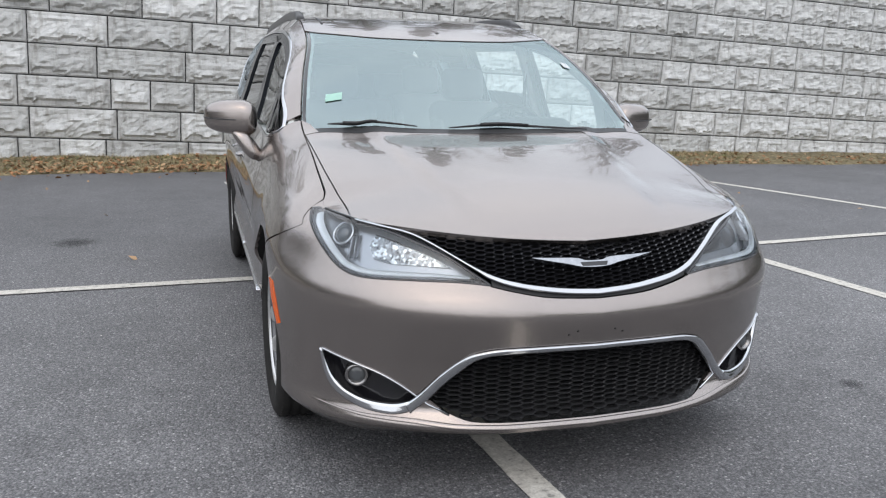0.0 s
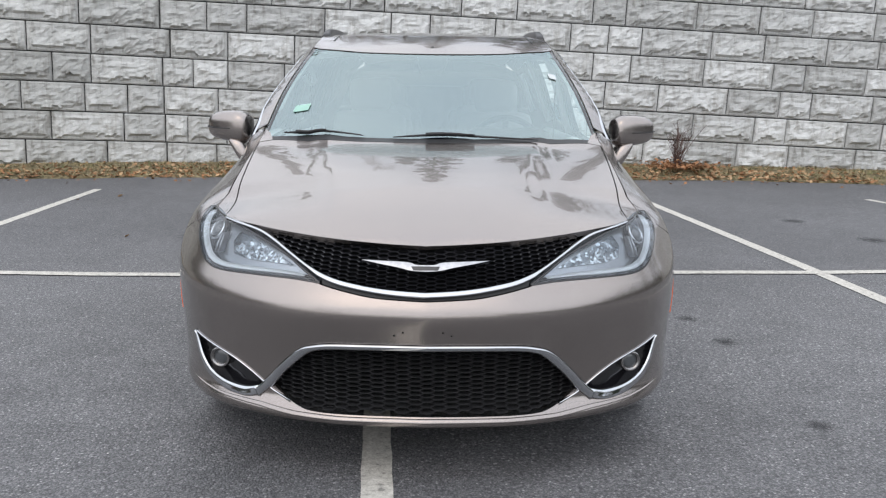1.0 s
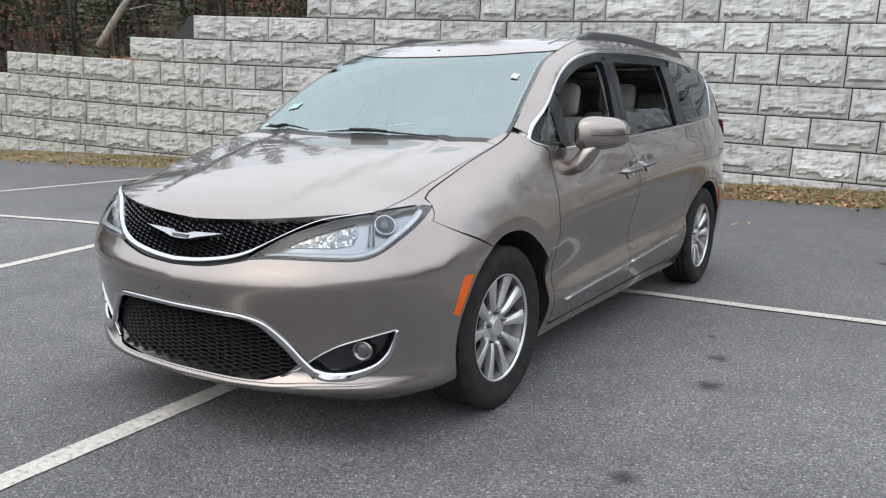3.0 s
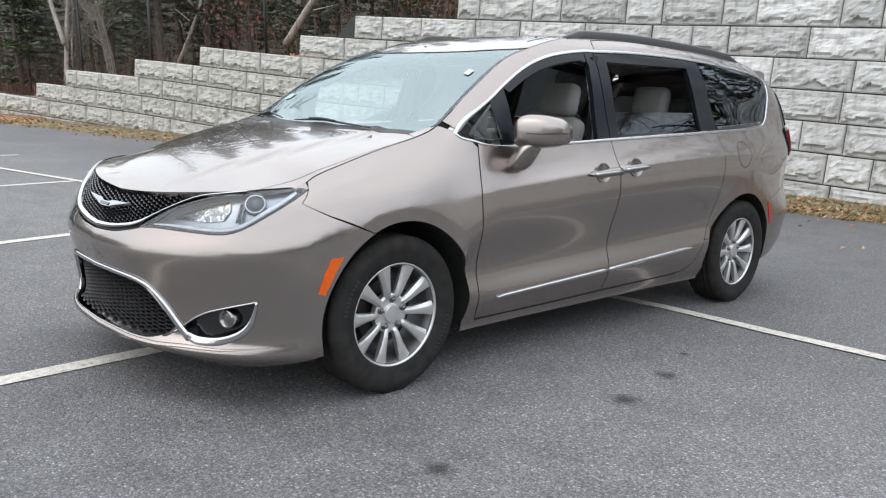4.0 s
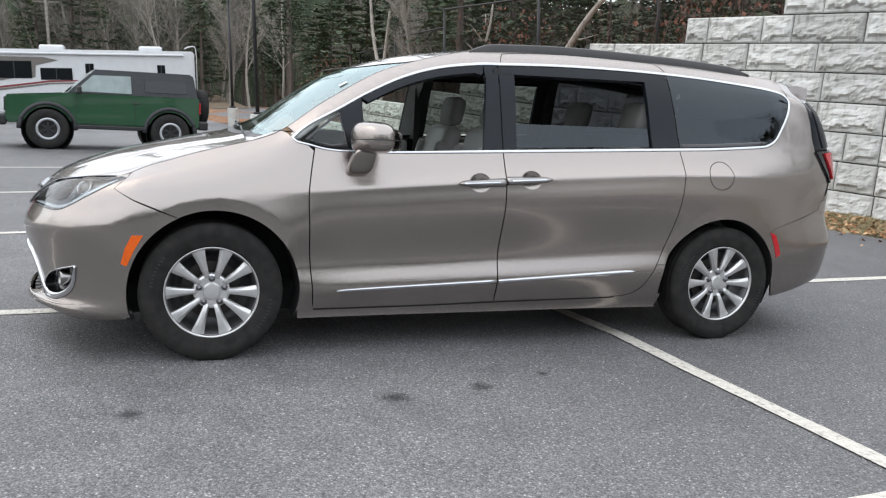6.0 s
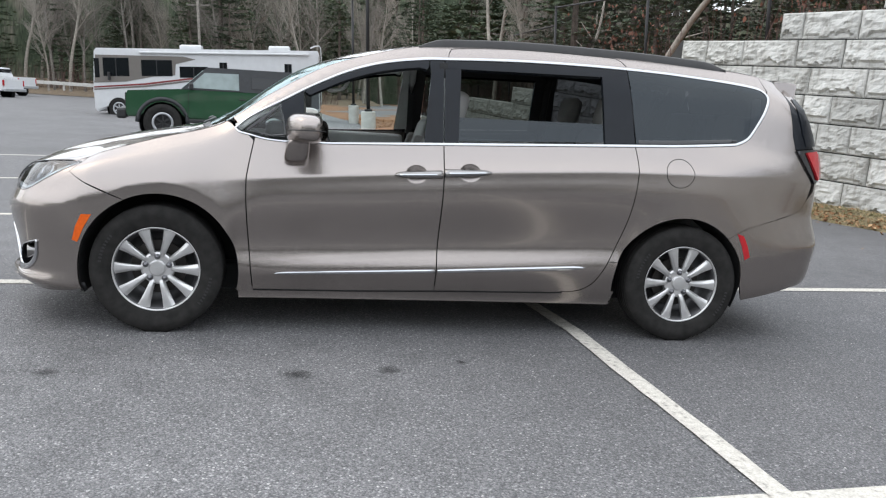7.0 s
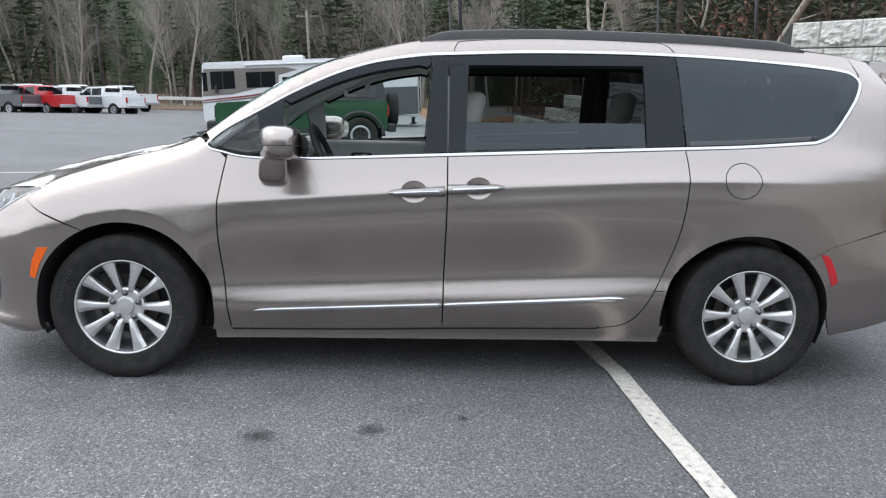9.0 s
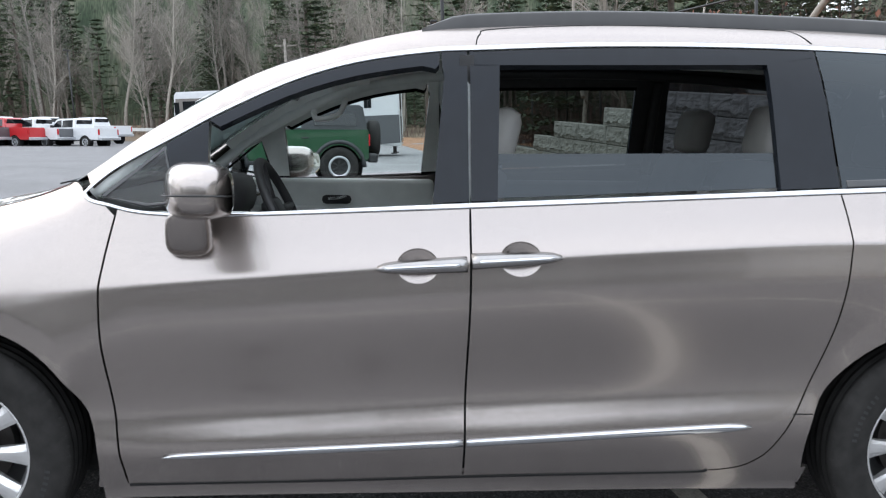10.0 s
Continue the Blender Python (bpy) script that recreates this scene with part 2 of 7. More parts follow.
station(side(2.42), .33, .06, .40, .028, .50, .012, .60, .0, .80, .045, 1.00, .04, 1.18, .07, 1.45, .17, 1.610, .34)
station(S_END, .34, .06, .40, .02, .50, .0, .60, .0, .80, .05, 1.00, .08, 1.18, .12, 1.45, .28, 1.610, .42)
TRACKS = [pchip([(s, row[k]) for s, row in STATIONS]) for k in range(18)]
SECTION_CACHE = {}


def section(s):
    s = abs(s)
    key = round(s, 3)
    if key not in SECTION_CACHE:
        knots = [(TRACKS[2 * k](s), TRACKS[2 * k + 1](s)) for k in range(9)]
        # the crease along the shoulder
        sharp = min(max((s - side(-1.45)) / 0.8, 0), 1) * min(max((side(2.05) - s) / 0.6, 0), 1)
        sharp = sharp * sharp * (3 - 2 * sharp)
        if sharp > 0:
            plain_curve = pchip(knots)
            (za, da), (zb, db), (zc, dc) = knots[4:7]
            extra = []
            for z, d in ((zb - 0.035, db + (da - db) * 0.035 / (zb - za)), (zb + 0.016, db + (dc - db) * 0.016 / (zc - zb) * 1.1), (zb + 0.05, db + (dc - db) * 0.05 / (zc - zb) * 1.15)):
                extra.append((z, plain_curve(z) * (1 - sharp) + d * sharp))
            knots = knots[:5] + [extra[0], knots[5]] + extra[1:] + knots[6:]
        SECTION_CACHE[key] = pchip(knots)
    return SECTION_CACHE[key]


def top_of(s):
    return TRACKS[16](abs(s))


LIP = 0.066  # how wide the upright flange round each wheel opening is


def flange(y, z):
    """The height at which the section is read: under the flange's outer edge the skin drops straight down."""
    for y0, r0 in ((-1.53, 0.425), (1.515, 0.415)):
        r = r0 + LIP
        if abs(y - y0) < r and z > 0.30:
            edge = 0.355 + math.sqrt(r * r - (y - y0) ** 2)
            if z < edge:
                q = min((z - 0.30) / 0.25, 1, max((edge - 0.61) / 0.15, 0))
                return z + (edge - z) * 0.90 * q * q * (3 - 2 * q)
    return z


def skin(s, z, out=0.0):
    """The body's surface at s along the outline and height z, or out metres off it."""
    x, y, nx, ny = plan(s)
    d = section(s)(flange(y, z)) - out
    return Vector((x - nx * d, y - ny * d, z))


def skin_normal(s, z):
    top, h = top_of(s), 0.012
    lean = (top_of(s + h) - top_of(s - h)) / (2 * h) if s >= 0 else (top_of(-s - h) - top_of(-s + h)) / (2 * h)
    lean *= min(max((z - 0.75 * top) / (0.25 * top), 0), 1)
    z0 = min(z, top - 0.004)
    a = skin(s + h, z0 + lean * h) - skin(s - h, z0 - lean * h)
    up = min(z0 + 0.006, top)
    b = skin(s, up) - skin(s, up - 0.012)
    return a.cross(b).normalized()


# the shoulder where flank and top meet, and the top's middle line
EDGE = np.array([skin(s, top_of(s)) for s in np.linspace(0, side(2.42), 260)])
MIDDLE = pchip([(-2.39, .840), (-2.35, .872), (-2.24, .926), (-2.1, .974), (-1.84, 1.040), (-1.59, 1.092), (-1.46, 1.114), (-1.39, 1.130), (-1.28, 1.190), (-1.145, 1.288), (-0.98, 1.41),
                (-0.815, 1.516), (-0.62, 1.592), (-0.457, 1.642), (-0.2, 1.69), (0.2, 1.725), (0.7, 1.746), (1.2, 1.746), (1.7, 1.724), (2.1, 1.688), (2.35, 1.652), (2.45, 1.61)])


def roof(x, y, out=0.0):
    xe, ze = np.interp(y, EDGE[:, 1], EDGE[:, 0]), np.interp(y, EDGE[:, 1], EDGE[:, 2])
    u = min(abs(x) / max(xe, 1e-3), 1.15)
    dome = 0.0
    if y < -1.25:
        # the bonnet's raised middle, between two soft creases
        q = min(max((0.34 + 0.20 * (y + 2.3) - abs(x)) / 0.07 + 0.5, 0), 1)
        dome = 0.012 * q * q * (3 - 2 * q) * min(max((y + 2.36) / 0.35, 0), 1)
    return Vector((x, y, ze + (MIDDLE(y) - ze) * (1 - u ** 2.3) + dome + out))


def roof_normal(x, y):
    a = roof(x + 0.01, y) - roof(x - 0.01, y)
    b = roof(x, y + 0.012) - roof(x, y - 0.012)
    return a.cross(b).normalized()

# ---- builders ----
def mesh_object(name, bm, mat, parent=None, label="", shade=True):
    me = bpy.data.meshes.new(name)
    bm.to_mesh(me)
    bm.free()
    me.materials.append(mat)
    if shade:
        me.shade_smooth()
    ob = new(name, me)
    if parent:
        ob.parent = parent
    if label:
        ob["label"] = label
    return ob


def part(name, bm, mat, parent, label="", shade=False):
    return mesh_object(name, bm, mat, parent, label, shade)


def box(bm, cx, cy, cz, sx, sy, sz, bevel=0.0, m=None):
    got = bmesh.ops.create_cube(bm, size=1.0, matrix=(m or Matrix()) @ Matrix.Translation((cx, cy, cz)) @ Matrix.Diagonal((sx, sy, sz, 1)))
    if bevel:
        edges = list({e for v in got["verts"] for e in v.link_edges})
        bmesh.ops.bevel(bm, geom=edges, offset=bevel, segments=2, affect="EDGES", profile=0.5)


def tube(bm, points, r, n=8, ends=True, r_end=None):
    """A round bar along points, thinning to r_end."""
    pts = [Vector(p) for p in points]
    rings = []
    up = Vector((0, 0, 1))
    for i, p in enumerate(pts):
        d = (pts[min(i + 1, len(pts) - 1)] - pts[max(i - 1, 0)]).normalized()
        a = d.cross(up if abs(d.z) < 0.95 else Vector((1, 0, 0))).normalized()
        b = a.cross(d).normalized()
        rr = r if r_end is None else r + (r_end - r) * i / (len(pts) - 1)
        rings.append([bm.verts.new(p + (a * math.cos(k * math.tau / n) + b * math.sin(k * math.tau / n)) * rr) for k in range(n)])
    for q, w in zip(rings, rings[1:]):
        for k in range(n):
            bm.faces.new((q[k], q[(k + 1) % n], w[(k + 1) % n], w[k]))
    if ends:
        bm.faces.new(rings[0][::-1])
        bm.faces.new(rings[-1])


def lathe(bm, profile, m, n=32):
    """Turns (radius, height) pairs round the z axis of m."""
    rings = [[bm.verts.new(m @ Vector((r * math.cos(k * math.tau / n), r * math.sin(k * math.tau / n), h))) for k in range(n)] for r, h in profile]
    for a, b in zip(rings, rings[1:]):
        for k in range(n):
            bm.faces.new((a[k], a[(k + 1) % n], b[(k + 1) % n], b[k]))
    return rings


def thing(name, label, category, at=None, group="", kind=""):
    ob = tagged(new(name), label, category, group, kind)
    ob.empty_display_size = 0.2
    if at is not None:
        ob.matrix_world = at
    return ob

# ---- ground, lines, wall ----
RISE = pchip([(-140, -.3), (-75, -.12), (-64, -.14), (-54, -.32), (-35, -.25), (-24, .12), (-15, .07), (-8, .02), (-4.5, 0.0), (4, 0.0), (8, -.06), (30, -.5), (140, -2.5)])
LEAN = 3.2  # degrees between the lot's normal and the plumb line, towards the van's nose


def rise(x, y=0.0):
    """The lot's height: by the far vehicles it turns level, so it climbs with y."""
    q = min(max((-27 - x) / 7, 0), 1)
    return RISE(x) + .055 * min(max(0, y + 9), 16) * q * q * (3 - 2 * q)


def sheet(name, mat, xs, ys, height, kind="structure", label="", category="", inside_poly=None):
    bm = bmesh.new()
    grid = [[bm.verts.new((x, y, height(x, y))) for y in ys] for x in xs]
    for a, b in zip(grid, grid[1:]):
        for k in range(len(ys) - 1):
            bm.faces.new((a[k], b[k], b[k + 1], a[k + 1]))
    return tagged(mesh_object(name, bm, mat), label, category, kind=kind)


xs = sorted(set(np.round(np.concatenate([np.linspace(-30, 14, 60), np.linspace(-1200, -30, 30), np.linspace(14, 1200, 30)]), 3)))
ys = [-1200, -300, -90, -40, -20, -12, -9, -6, -3, 0, 3, 6, 9, 14, 25, 60, 200, 1200]
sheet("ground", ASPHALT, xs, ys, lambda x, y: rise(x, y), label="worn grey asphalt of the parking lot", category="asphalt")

# the painted lines: from, to, width
LINES = [((.54, -12.0), (-.80, 6.05), .115), ((3.81, -9.0), (3.02, 1.0), .115), ((3.02, 1.0), (2.60, 5.62), .115), ((7.4, -5.0), (6.9, 1.4), .11), ((6.9, 1.4), (5.74, 5.6), .11),
         ((-2.2, -7.0), (-3.37, -2.5), .11), ((-3.37, -2.5), (-4.20, .80), .115), ((-4.20, .80), (-4.47, 5.62), .115), ((-5.1, -8.0), (-6.93, -2.2), .11), ((-6.93, -2.2), (-7.55, .05), .11),
         ((-8.55, .5), (-8.75, 5.8), .11), ((-8.6, -8.0), (-10.75, -1.9), .11), ((-10.75, -1.9), (-11.4, .4), .11)]
CROSS = [(-16.0, -2.1), (-9.2, -.42), (-7.4, .05), (-5.4, .62), (-4.2, .77), (-2.5, .72), (-.9, .76), (.2, .86), (.8, .945), (1.5, .97), (2.4, 1.02), (3.0, 1.04), (4.1, 1.15), (9.0, 1.7), (14.0, 2.2)]


def strip(name, pts, width, label, lift=.0045):
    """A worn painted line, laid in short lengths on the ground."""
    bm = bmesh.new()
    rng = random.Random(len(pts) + int(pts[0][0] * 100))
    path = []
    for (ax, ay), (bx, by) in zip(pts, pts[1:]):
        n = max(2, int(math.hypot(bx - ax, by - ay) / .12))
        path += [(ax + (bx - ax) * k / n, ay + (by - ay) * k / n) for k in range(n)]
    path.append(pts[-1])
    rows = []
    for i, (x, y) in enumerate(path):
        a, b = path[max(i - 1, 0)], path[min(i + 1, len(path) - 1)]
        d = math.hypot(b[0] - a[0], b[1] - a[1])
        nx, ny = -(b[1] - a[1]) / d, (b[0] - a[0]) / d
        w0, w1 = width / 2 + rng.uniform(-.003, .002), width / 2 + rng.uniform(-.003, .002)
        z = rise(x) + lift
        rows.append((bm.verts.new((x + nx * w0, y + ny * w0, z)), bm.verts.new((x - nx * w1, y - ny * w1, z))))
    for p, q in zip(rows, rows[1:]):
        bm.faces.new((p[0], p[1], q[1], q[0]))
    bmesh.ops.recalc_face_normals(bm, faces=bm.faces)
    return tagged(mesh_object(name, bm, LINE_MAT, shade=False), label, "road marking", kind="structure")


def line_material():
    m, t, b = material("worn road paint", 0.75)
    n = texture(t, "ShaderNodeTexNoise", 30, 6)
    w = texture(t, "ShaderNodeTexNoise", 110, 2)
    c = ramp(t, n.outputs["Fac"], [(.30, (.27, .26, .24)), (.40, (.52, .495, .445)), (.75, (.67, .645, .59))])
    c = blend(t, 1.0, c, ramp(t, w.outputs["Fac"], [(.25, (.72, .71, .69)), (.6, (1.04, 1.04, 1.04))]), "MULTIPLY")
    t.links.new(c, b.inputs["Base Color"])
    relief(t, b, w.outputs["Fac"], .5, .004)
    return m


LINE_MAT = line_material()
for a, b, w in LINES:
    strip("marking_stall", [a, b], w, "worn white parking line on asphalt")
strip("marking_cross", CROSS, .105, "white line crossing the parking bays", .0075)

# dark oil spots and pale bits on the asphalt
def oil_material():
    """A soft-edged dark stain over the asphalt."""
    m, t, b = material("oil stain", 0.6)
    b.inputs["Base Color"].default_value = (0.03, 0.03, 0.031, 1)
    coord = t.nodes.new("ShaderNodeTexCoord")
    away = t.nodes.new("ShaderNodeVectorMath")
    away.operation = "DISTANCE"
    away.inputs[1].default_value = (0.5, 0.5, 0.5)
    t.links.new(coord.outputs["Generated"], away.inputs[0])
    n = texture(t, "ShaderNodeTexNoise", 22, 4)
    add = t.nodes.new("ShaderNodeMath")
    add.operation = "MULTIPLY_ADD"
    add.inputs[1].default_value = 0.55
    t.links.new(n.outputs["Fac"], add.inputs[0])
    t.links.new(away.outputs["Value"], add.inputs[2])
    fade = t.nodes.new("ShaderNodeMapRange")
    for k, v in enumerate((0.36, 0.74, 0.55, 0.0)):
        fade.inputs[k + 1].default_value = v
    t.links.new(add.outputs[0], fade.inputs["Value"])
    t.links.new(fade.outputs[0], b.inputs["Alpha"])
    return m


OIL = oil_material()
GRIT = plain("pale grit", (0.55, 0.53, 0.50), 0.9, 0, 0.3, 40)
rng = random.Random(4)
for x, y, r in ((1.59, -.30, .085), (1.66, -.755, .085), (1.67, -1.92, .07), (1.45, .1, .04), (-2.2, 2.3, .22), (4.2, 2.5, .18), (3.9, 3.6, .16), (2.1, 3.2, .10)):
    bm = bmesh.new()
    n = 36
    bm.faces.new([bm.verts.new((x + r * math.cos(k / n * math.tau) * rng.uniform(.8, 1.1), y + r * math.sin(k / n * math.tau) * rng.uniform(.8, 1.1), rise(x) + .003)) for k in range(n)])
    tagged(mesh_object("oil_spot", bm, OIL, shade=False), "dark oil spot on the asphalt", "stain", "oil spots", "structure")
verts, faces = [], []
for k in range(900):
    x, y = rng.uniform(-7, 7), rng.uniform(-4.5, 6.5)
    r = rng.uniform(.002, .0055)
    i = len(verts)
    verts += [(x - r, y, rise(x) + .001), (x, y - r, rise(x) + .001), (x + r, y, rise(x) + .001), (x, y + r, rise(x) + .001), (x, y, rise(x) + r)]
    faces += [(i, i + 1, i + 4), (i + 1, i + 2, i + 4), (i + 2, i + 3, i + 4), (i + 3, i, i + 4)]
me = bpy.data.meshes.new("grit")
me.from_pydata(verts, [], faces)
me.materials.append(GRIT)
tagged(new("grit", me), "loose pale grit on the asphalt", "grit", kind="stuff")


# the retaining wall of split-face blocks
WALL = [(22.0, 9.78), (-4.5, 8.50), (-10.62, 6.52), (-24.45, 3.10)]
WALL_S = [0.0]
for a, b in zip(WALL, WALL[1:]):
    WALL_S.append(WALL_S[-1] + math.hypot(b[0] - a[0], b[1] - a[1]))
COURSE = 0.457
LEVEL = pchip([(-30, 1.64), (-24.4, 1.355), (-17.1, 1.03), (-10.6, .64), (-4.5, .43), (-2, .335), (2, .17), (6, .0), (11, -.21), (25, -.8)])


def wall_at(d):
    for (a, b), s0, s1 in zip(zip(WALL, WALL[1:]), WALL_S, WALL_S[1:]):
        if d <= s1 or s1 == WALL_S[-1]:
            u = (d - s0) / (s1 - s0)
            return a[0] + (b[0] - a[0]) * u, a[1] + (b[1] - a[1]) * u, math.atan2(b[1] - a[1], b[0] - a[0])


def wall_d(x):
    return float(np.interp(-x, [-p[0] for p in WALL], WALL_S))


def wall_y(x):
    return float(np.interp(x, [p[0] for p in reversed(WALL)], [p[1] for p in reversed(WALL)]))


def top_course(x):
    for limit, k in ((-21.0, -1), (-19.46, 0), (-16.25, 1), (-14.4, 2), (-11.48, 3), (-10.9, 4), (-8.1, 5), (-6.28, 6)):
        if x < limit:
            return k
    return 8


def stone_material():
    m, t, b = material("split-face concrete block", 0.92)
    info = t.nodes.new("ShaderNodeObjectInfo")
    tone = ramp(t, info.outputs["Random"], [(0.0, (.44, .442, .432)), (.35, (.54, .543, .535)), (.7, (.64, .643, .634)), (1.0, (.48, .483, .473))])
    # dirt in streaks that run down, and mottling
    streak = texture(t, "ShaderNodeTexNoise", 5.0, 6, "Object", (2.6, 1.0, 0.40))
    mott = texture(t, "ShaderNodeTexNoise", 9, 7, "Object")
    fine = texture(t, "ShaderNodeTexNoise", 42, 6, "Object")
    c = blend(t, 1.0, tone, ramp(t, mott.outputs["Fac"], [(.30, (.66, .655, .63)), (.46, (.98, .98, .98)), (.75, (1.12, 1.12, 1.11))]), "MULTIPLY")
    c = blend(t, .65, c, ramp(t, streak.outputs["Fac"], [(.34, (.52, .50, .465)), (.46, (.94, .94, .93)), (1.0, (1.06, 1.06, 1.06))]), "MULTIPLY")
    # the wall's low end stands under trees and is weathered browner
    spot, axes, old = t.nodes.new("ShaderNodeNewGeometry"), t.nodes.new("ShaderNodeSeparateXYZ"), t.nodes.new("ShaderNodeMapRange")
    t.links.new(spot.outputs["Position"], axes.inputs[0])
    for k, v in enumerate((-3.0, -13.0, 0.0, 1.0)):
        old.inputs[k + 1].default_value = v
    t.links.new(axes.outputs["X"], old.inputs["Value"])
    c = blend(t, 1.0, c, ramp(t, old.outputs[0], [(0.0, (1.0, 1.0, 1.0)), (1.0, (.80, .785, .735))]), "MULTIPLY")
    t.links.new(c, b.inputs["Base Color"])
    ridge = texture(t, "ShaderNodeTexNoise", 9, 9, "Object", (1.0, 1.0, 1.9))
    mix = t.nodes.new("ShaderNodeMath")
    mix.operation = "MULTIPLY_ADD"
    mix.inputs[1].default_value = 0.32
    t.links.new(fine.outputs["Fac"], mix.inputs[0])
    t.links.new(ridge.outputs["Fac"], mix.inputs[2])
    relief(t, b, mix.outputs[0], 0.8, 0.035)
    return m


BLOCK = stone_material()
JOINT = plain("dark joint", (0.05, 0.05, 0.048), 0.95)


def block_mesh(width, seed, n_u, n_v=5):
    """One block: a drafted edge and a rough-split face (x along the wall, y outwards is negative)."""
    rr = random.Random(seed)
    verts, faces = [], []
    h, g, e = COURSE, .009, .020
    us = [-width / 2 + g, -width / 2 + g + e] + [-width / 2 + e + (width - 2 * e) * k / n_u for k in range(1, n_u)] + [width / 2 - g - e, width / 2 - g]
    vs = [g, g + e] + [e + (h - 2 * e) * k / n_v for k in range(1, n_v)] + [h - g - e, h - g]
    off = Vector((rr.uniform(0, 50), rr.uniform(0, 50), rr.uniform(0, 50)))
    for i, u in enumerate(us):
        # the split's ragged lower, upper and side limits
        low = .085 + .075 * noise.noise(Vector((u * 4.5, 1, 0)) + off) + .03 * noise.noise(Vector((u * 15, 2, 0)) + off)
        high = h - .075 + .06 * noise.noise(Vector((u * 5, 7, 0)) + off)
        for j, v in enumerate(vs):
            ends = min(1.0, max(0.0, (width / 2 - abs(u) - .045 - .03 * noise.noise(Vector((v * 9, 4, 0)) + off)) / .04))
            if i in (0, len(us) - 1) or j in (0, len(vs) - 1):
                d = -.014
            else:
                d = .004
                if low < v < high:
                    rough = noise.fractal(Vector((u * 3.2, v * 7.0, 0)) + off, .9, 2.1, 4)
                    chip = abs(noise.noise(Vector((u * 7, v * 12, 3)) + off))
                    d += ends * (.014 + .046 * (1 - (v - low) / (high - low)) + .044 * rough - .040 * chip)
                d = max(d, -.010)
            verts.append((u, -d, v))
    m = len(vs)
    for i in range(len(us) - 1):
        for j in range(m - 1):
            a = i * m + j
            faces.append((a, a + m, a + m + 1, a + 1))
    # sides run back into the wall
    k = len(verts)
    ring = [i * m for i in range(len(us))] + [(len(us) - 1) * m + j for j in range(1, m)] + [i * m + m - 1 for i in range(len(us) - 2, -1, -1)] + [j for j in range(m - 2, 0, -1)]
    back = []
    for q in ring:
        back.append(len(verts))
        verts.append((verts[q][0], .25, verts[q][2]))
    for q in range(len(ring)):
        faces.append((ring[q], back[q], back[(q + 1) % len(ring)], ring[(q + 1) % len(ring)]))
    me = bpy.data.meshes.new("block")
    me.from_pydata(verts, [], faces)
    me.materials.append(BLOCK)
    return me


WIDTHS = (.56, .64, .92, 1.08, 1.20, 1.26)
BLOCKS = {w: [block_mesh(w, int(w * 100) + 7 * k, max(8, int(w / .042)), 11) for k in range(5)] for w in WIDTHS}


def build_wall():
    """The wall's solid core, and a list of where each block goes."""
    rr = random.Random(12)
    places = []
    end = WALL_S[-1]
    limits = {8: -6.28, 7: -6.28, 6: -8.1, 5: -10.38, 4: -11.85, 3: -14.95, 2: -17.35, 1: -20.25, 0: -21.65}
    for k in range(-4, 9):
        d = -rr.uniform(0, 1.0)
        stop = wall_d(limits[k]) if k in limits else end
        last = None
        while d < stop - .05:
            w = rr.choice([q for q in WIDTHS if q != last])
            last = w
            true = stop - d if stop - d < w + .42 else w
            w = min(WIDTHS, key=lambda q: abs(q - true)) if true != w else w
            for bend in WALL_S[1:-1]:
                if d + .3 < bend < d + true:
                    true = bend - d
                    w = min(WIDTHS, key=lambda q: abs(q - true))
            x, y, a = wall_at(min(max(d + true / 2, 0), end))
            z = LEVEL(x) + (k - 1) * COURSE
            d += true
            if z + COURSE < rise(x) + .02 or d > end + .2:
                continue
            tilt = math.atan2(LEVEL(x - .5) - LEVEL(x + .5), 1.0)
            places.append((x, y, z, a, tilt, w, k, true / w))
    return places


WALL_BLOCKS = build_wall()
bm = bmesh.new()
prev = None
for d in np.arange(0, WALL_S[-1] + .01, .4):
    x, y, a = wall_at(min(d, WALL_S[-1]))
    top = LEVEL(x) + min(top_course(x - .25), top_course(x + .25)) * COURSE - .02
    n = Vector((-math.sin(a), math.cos(a), 0))
    n = n if n.y > 0 else -n
    p, q = Vector((x, y, 0)) + n * .05, Vector((x, y, 0)) + n * .55
    row = [bm.verts.new((p.x, p.y, rise(x) - .4)), bm.verts.new((p.x, p.y, top)), bm.verts.new((q.x, q.y, top)), bm.verts.new((q.x, q.y, rise(x) - .4))]
    if prev:
        for j in range(4):
            bm.faces.new((prev[j], row[j], row[(j + 1) % 4], prev[(j + 1) % 4]))
    prev = row
bmesh.ops.recalc_face_normals(bm, faces=bm.faces)
wall = tagged(mesh_object("wall_retaining", bm, JOINT, shade=False), "stepped retaining wall of grey split-face concrete blocks", "retaining wall", kind="structure")


# the verge between asphalt and wall
def edge_y(x):
    return wall_y(x) - 1.42 + .05 * math.sin(x * 1.7) + .03 * math.sin(x * 4.1 + 1)


def verge_height(x, u):
    return rise(x) + .012 + .10 * math.sin(u * math.pi * .55) + .03 * noise.noise(Vector((x * 1.1, u * 3, 0)))


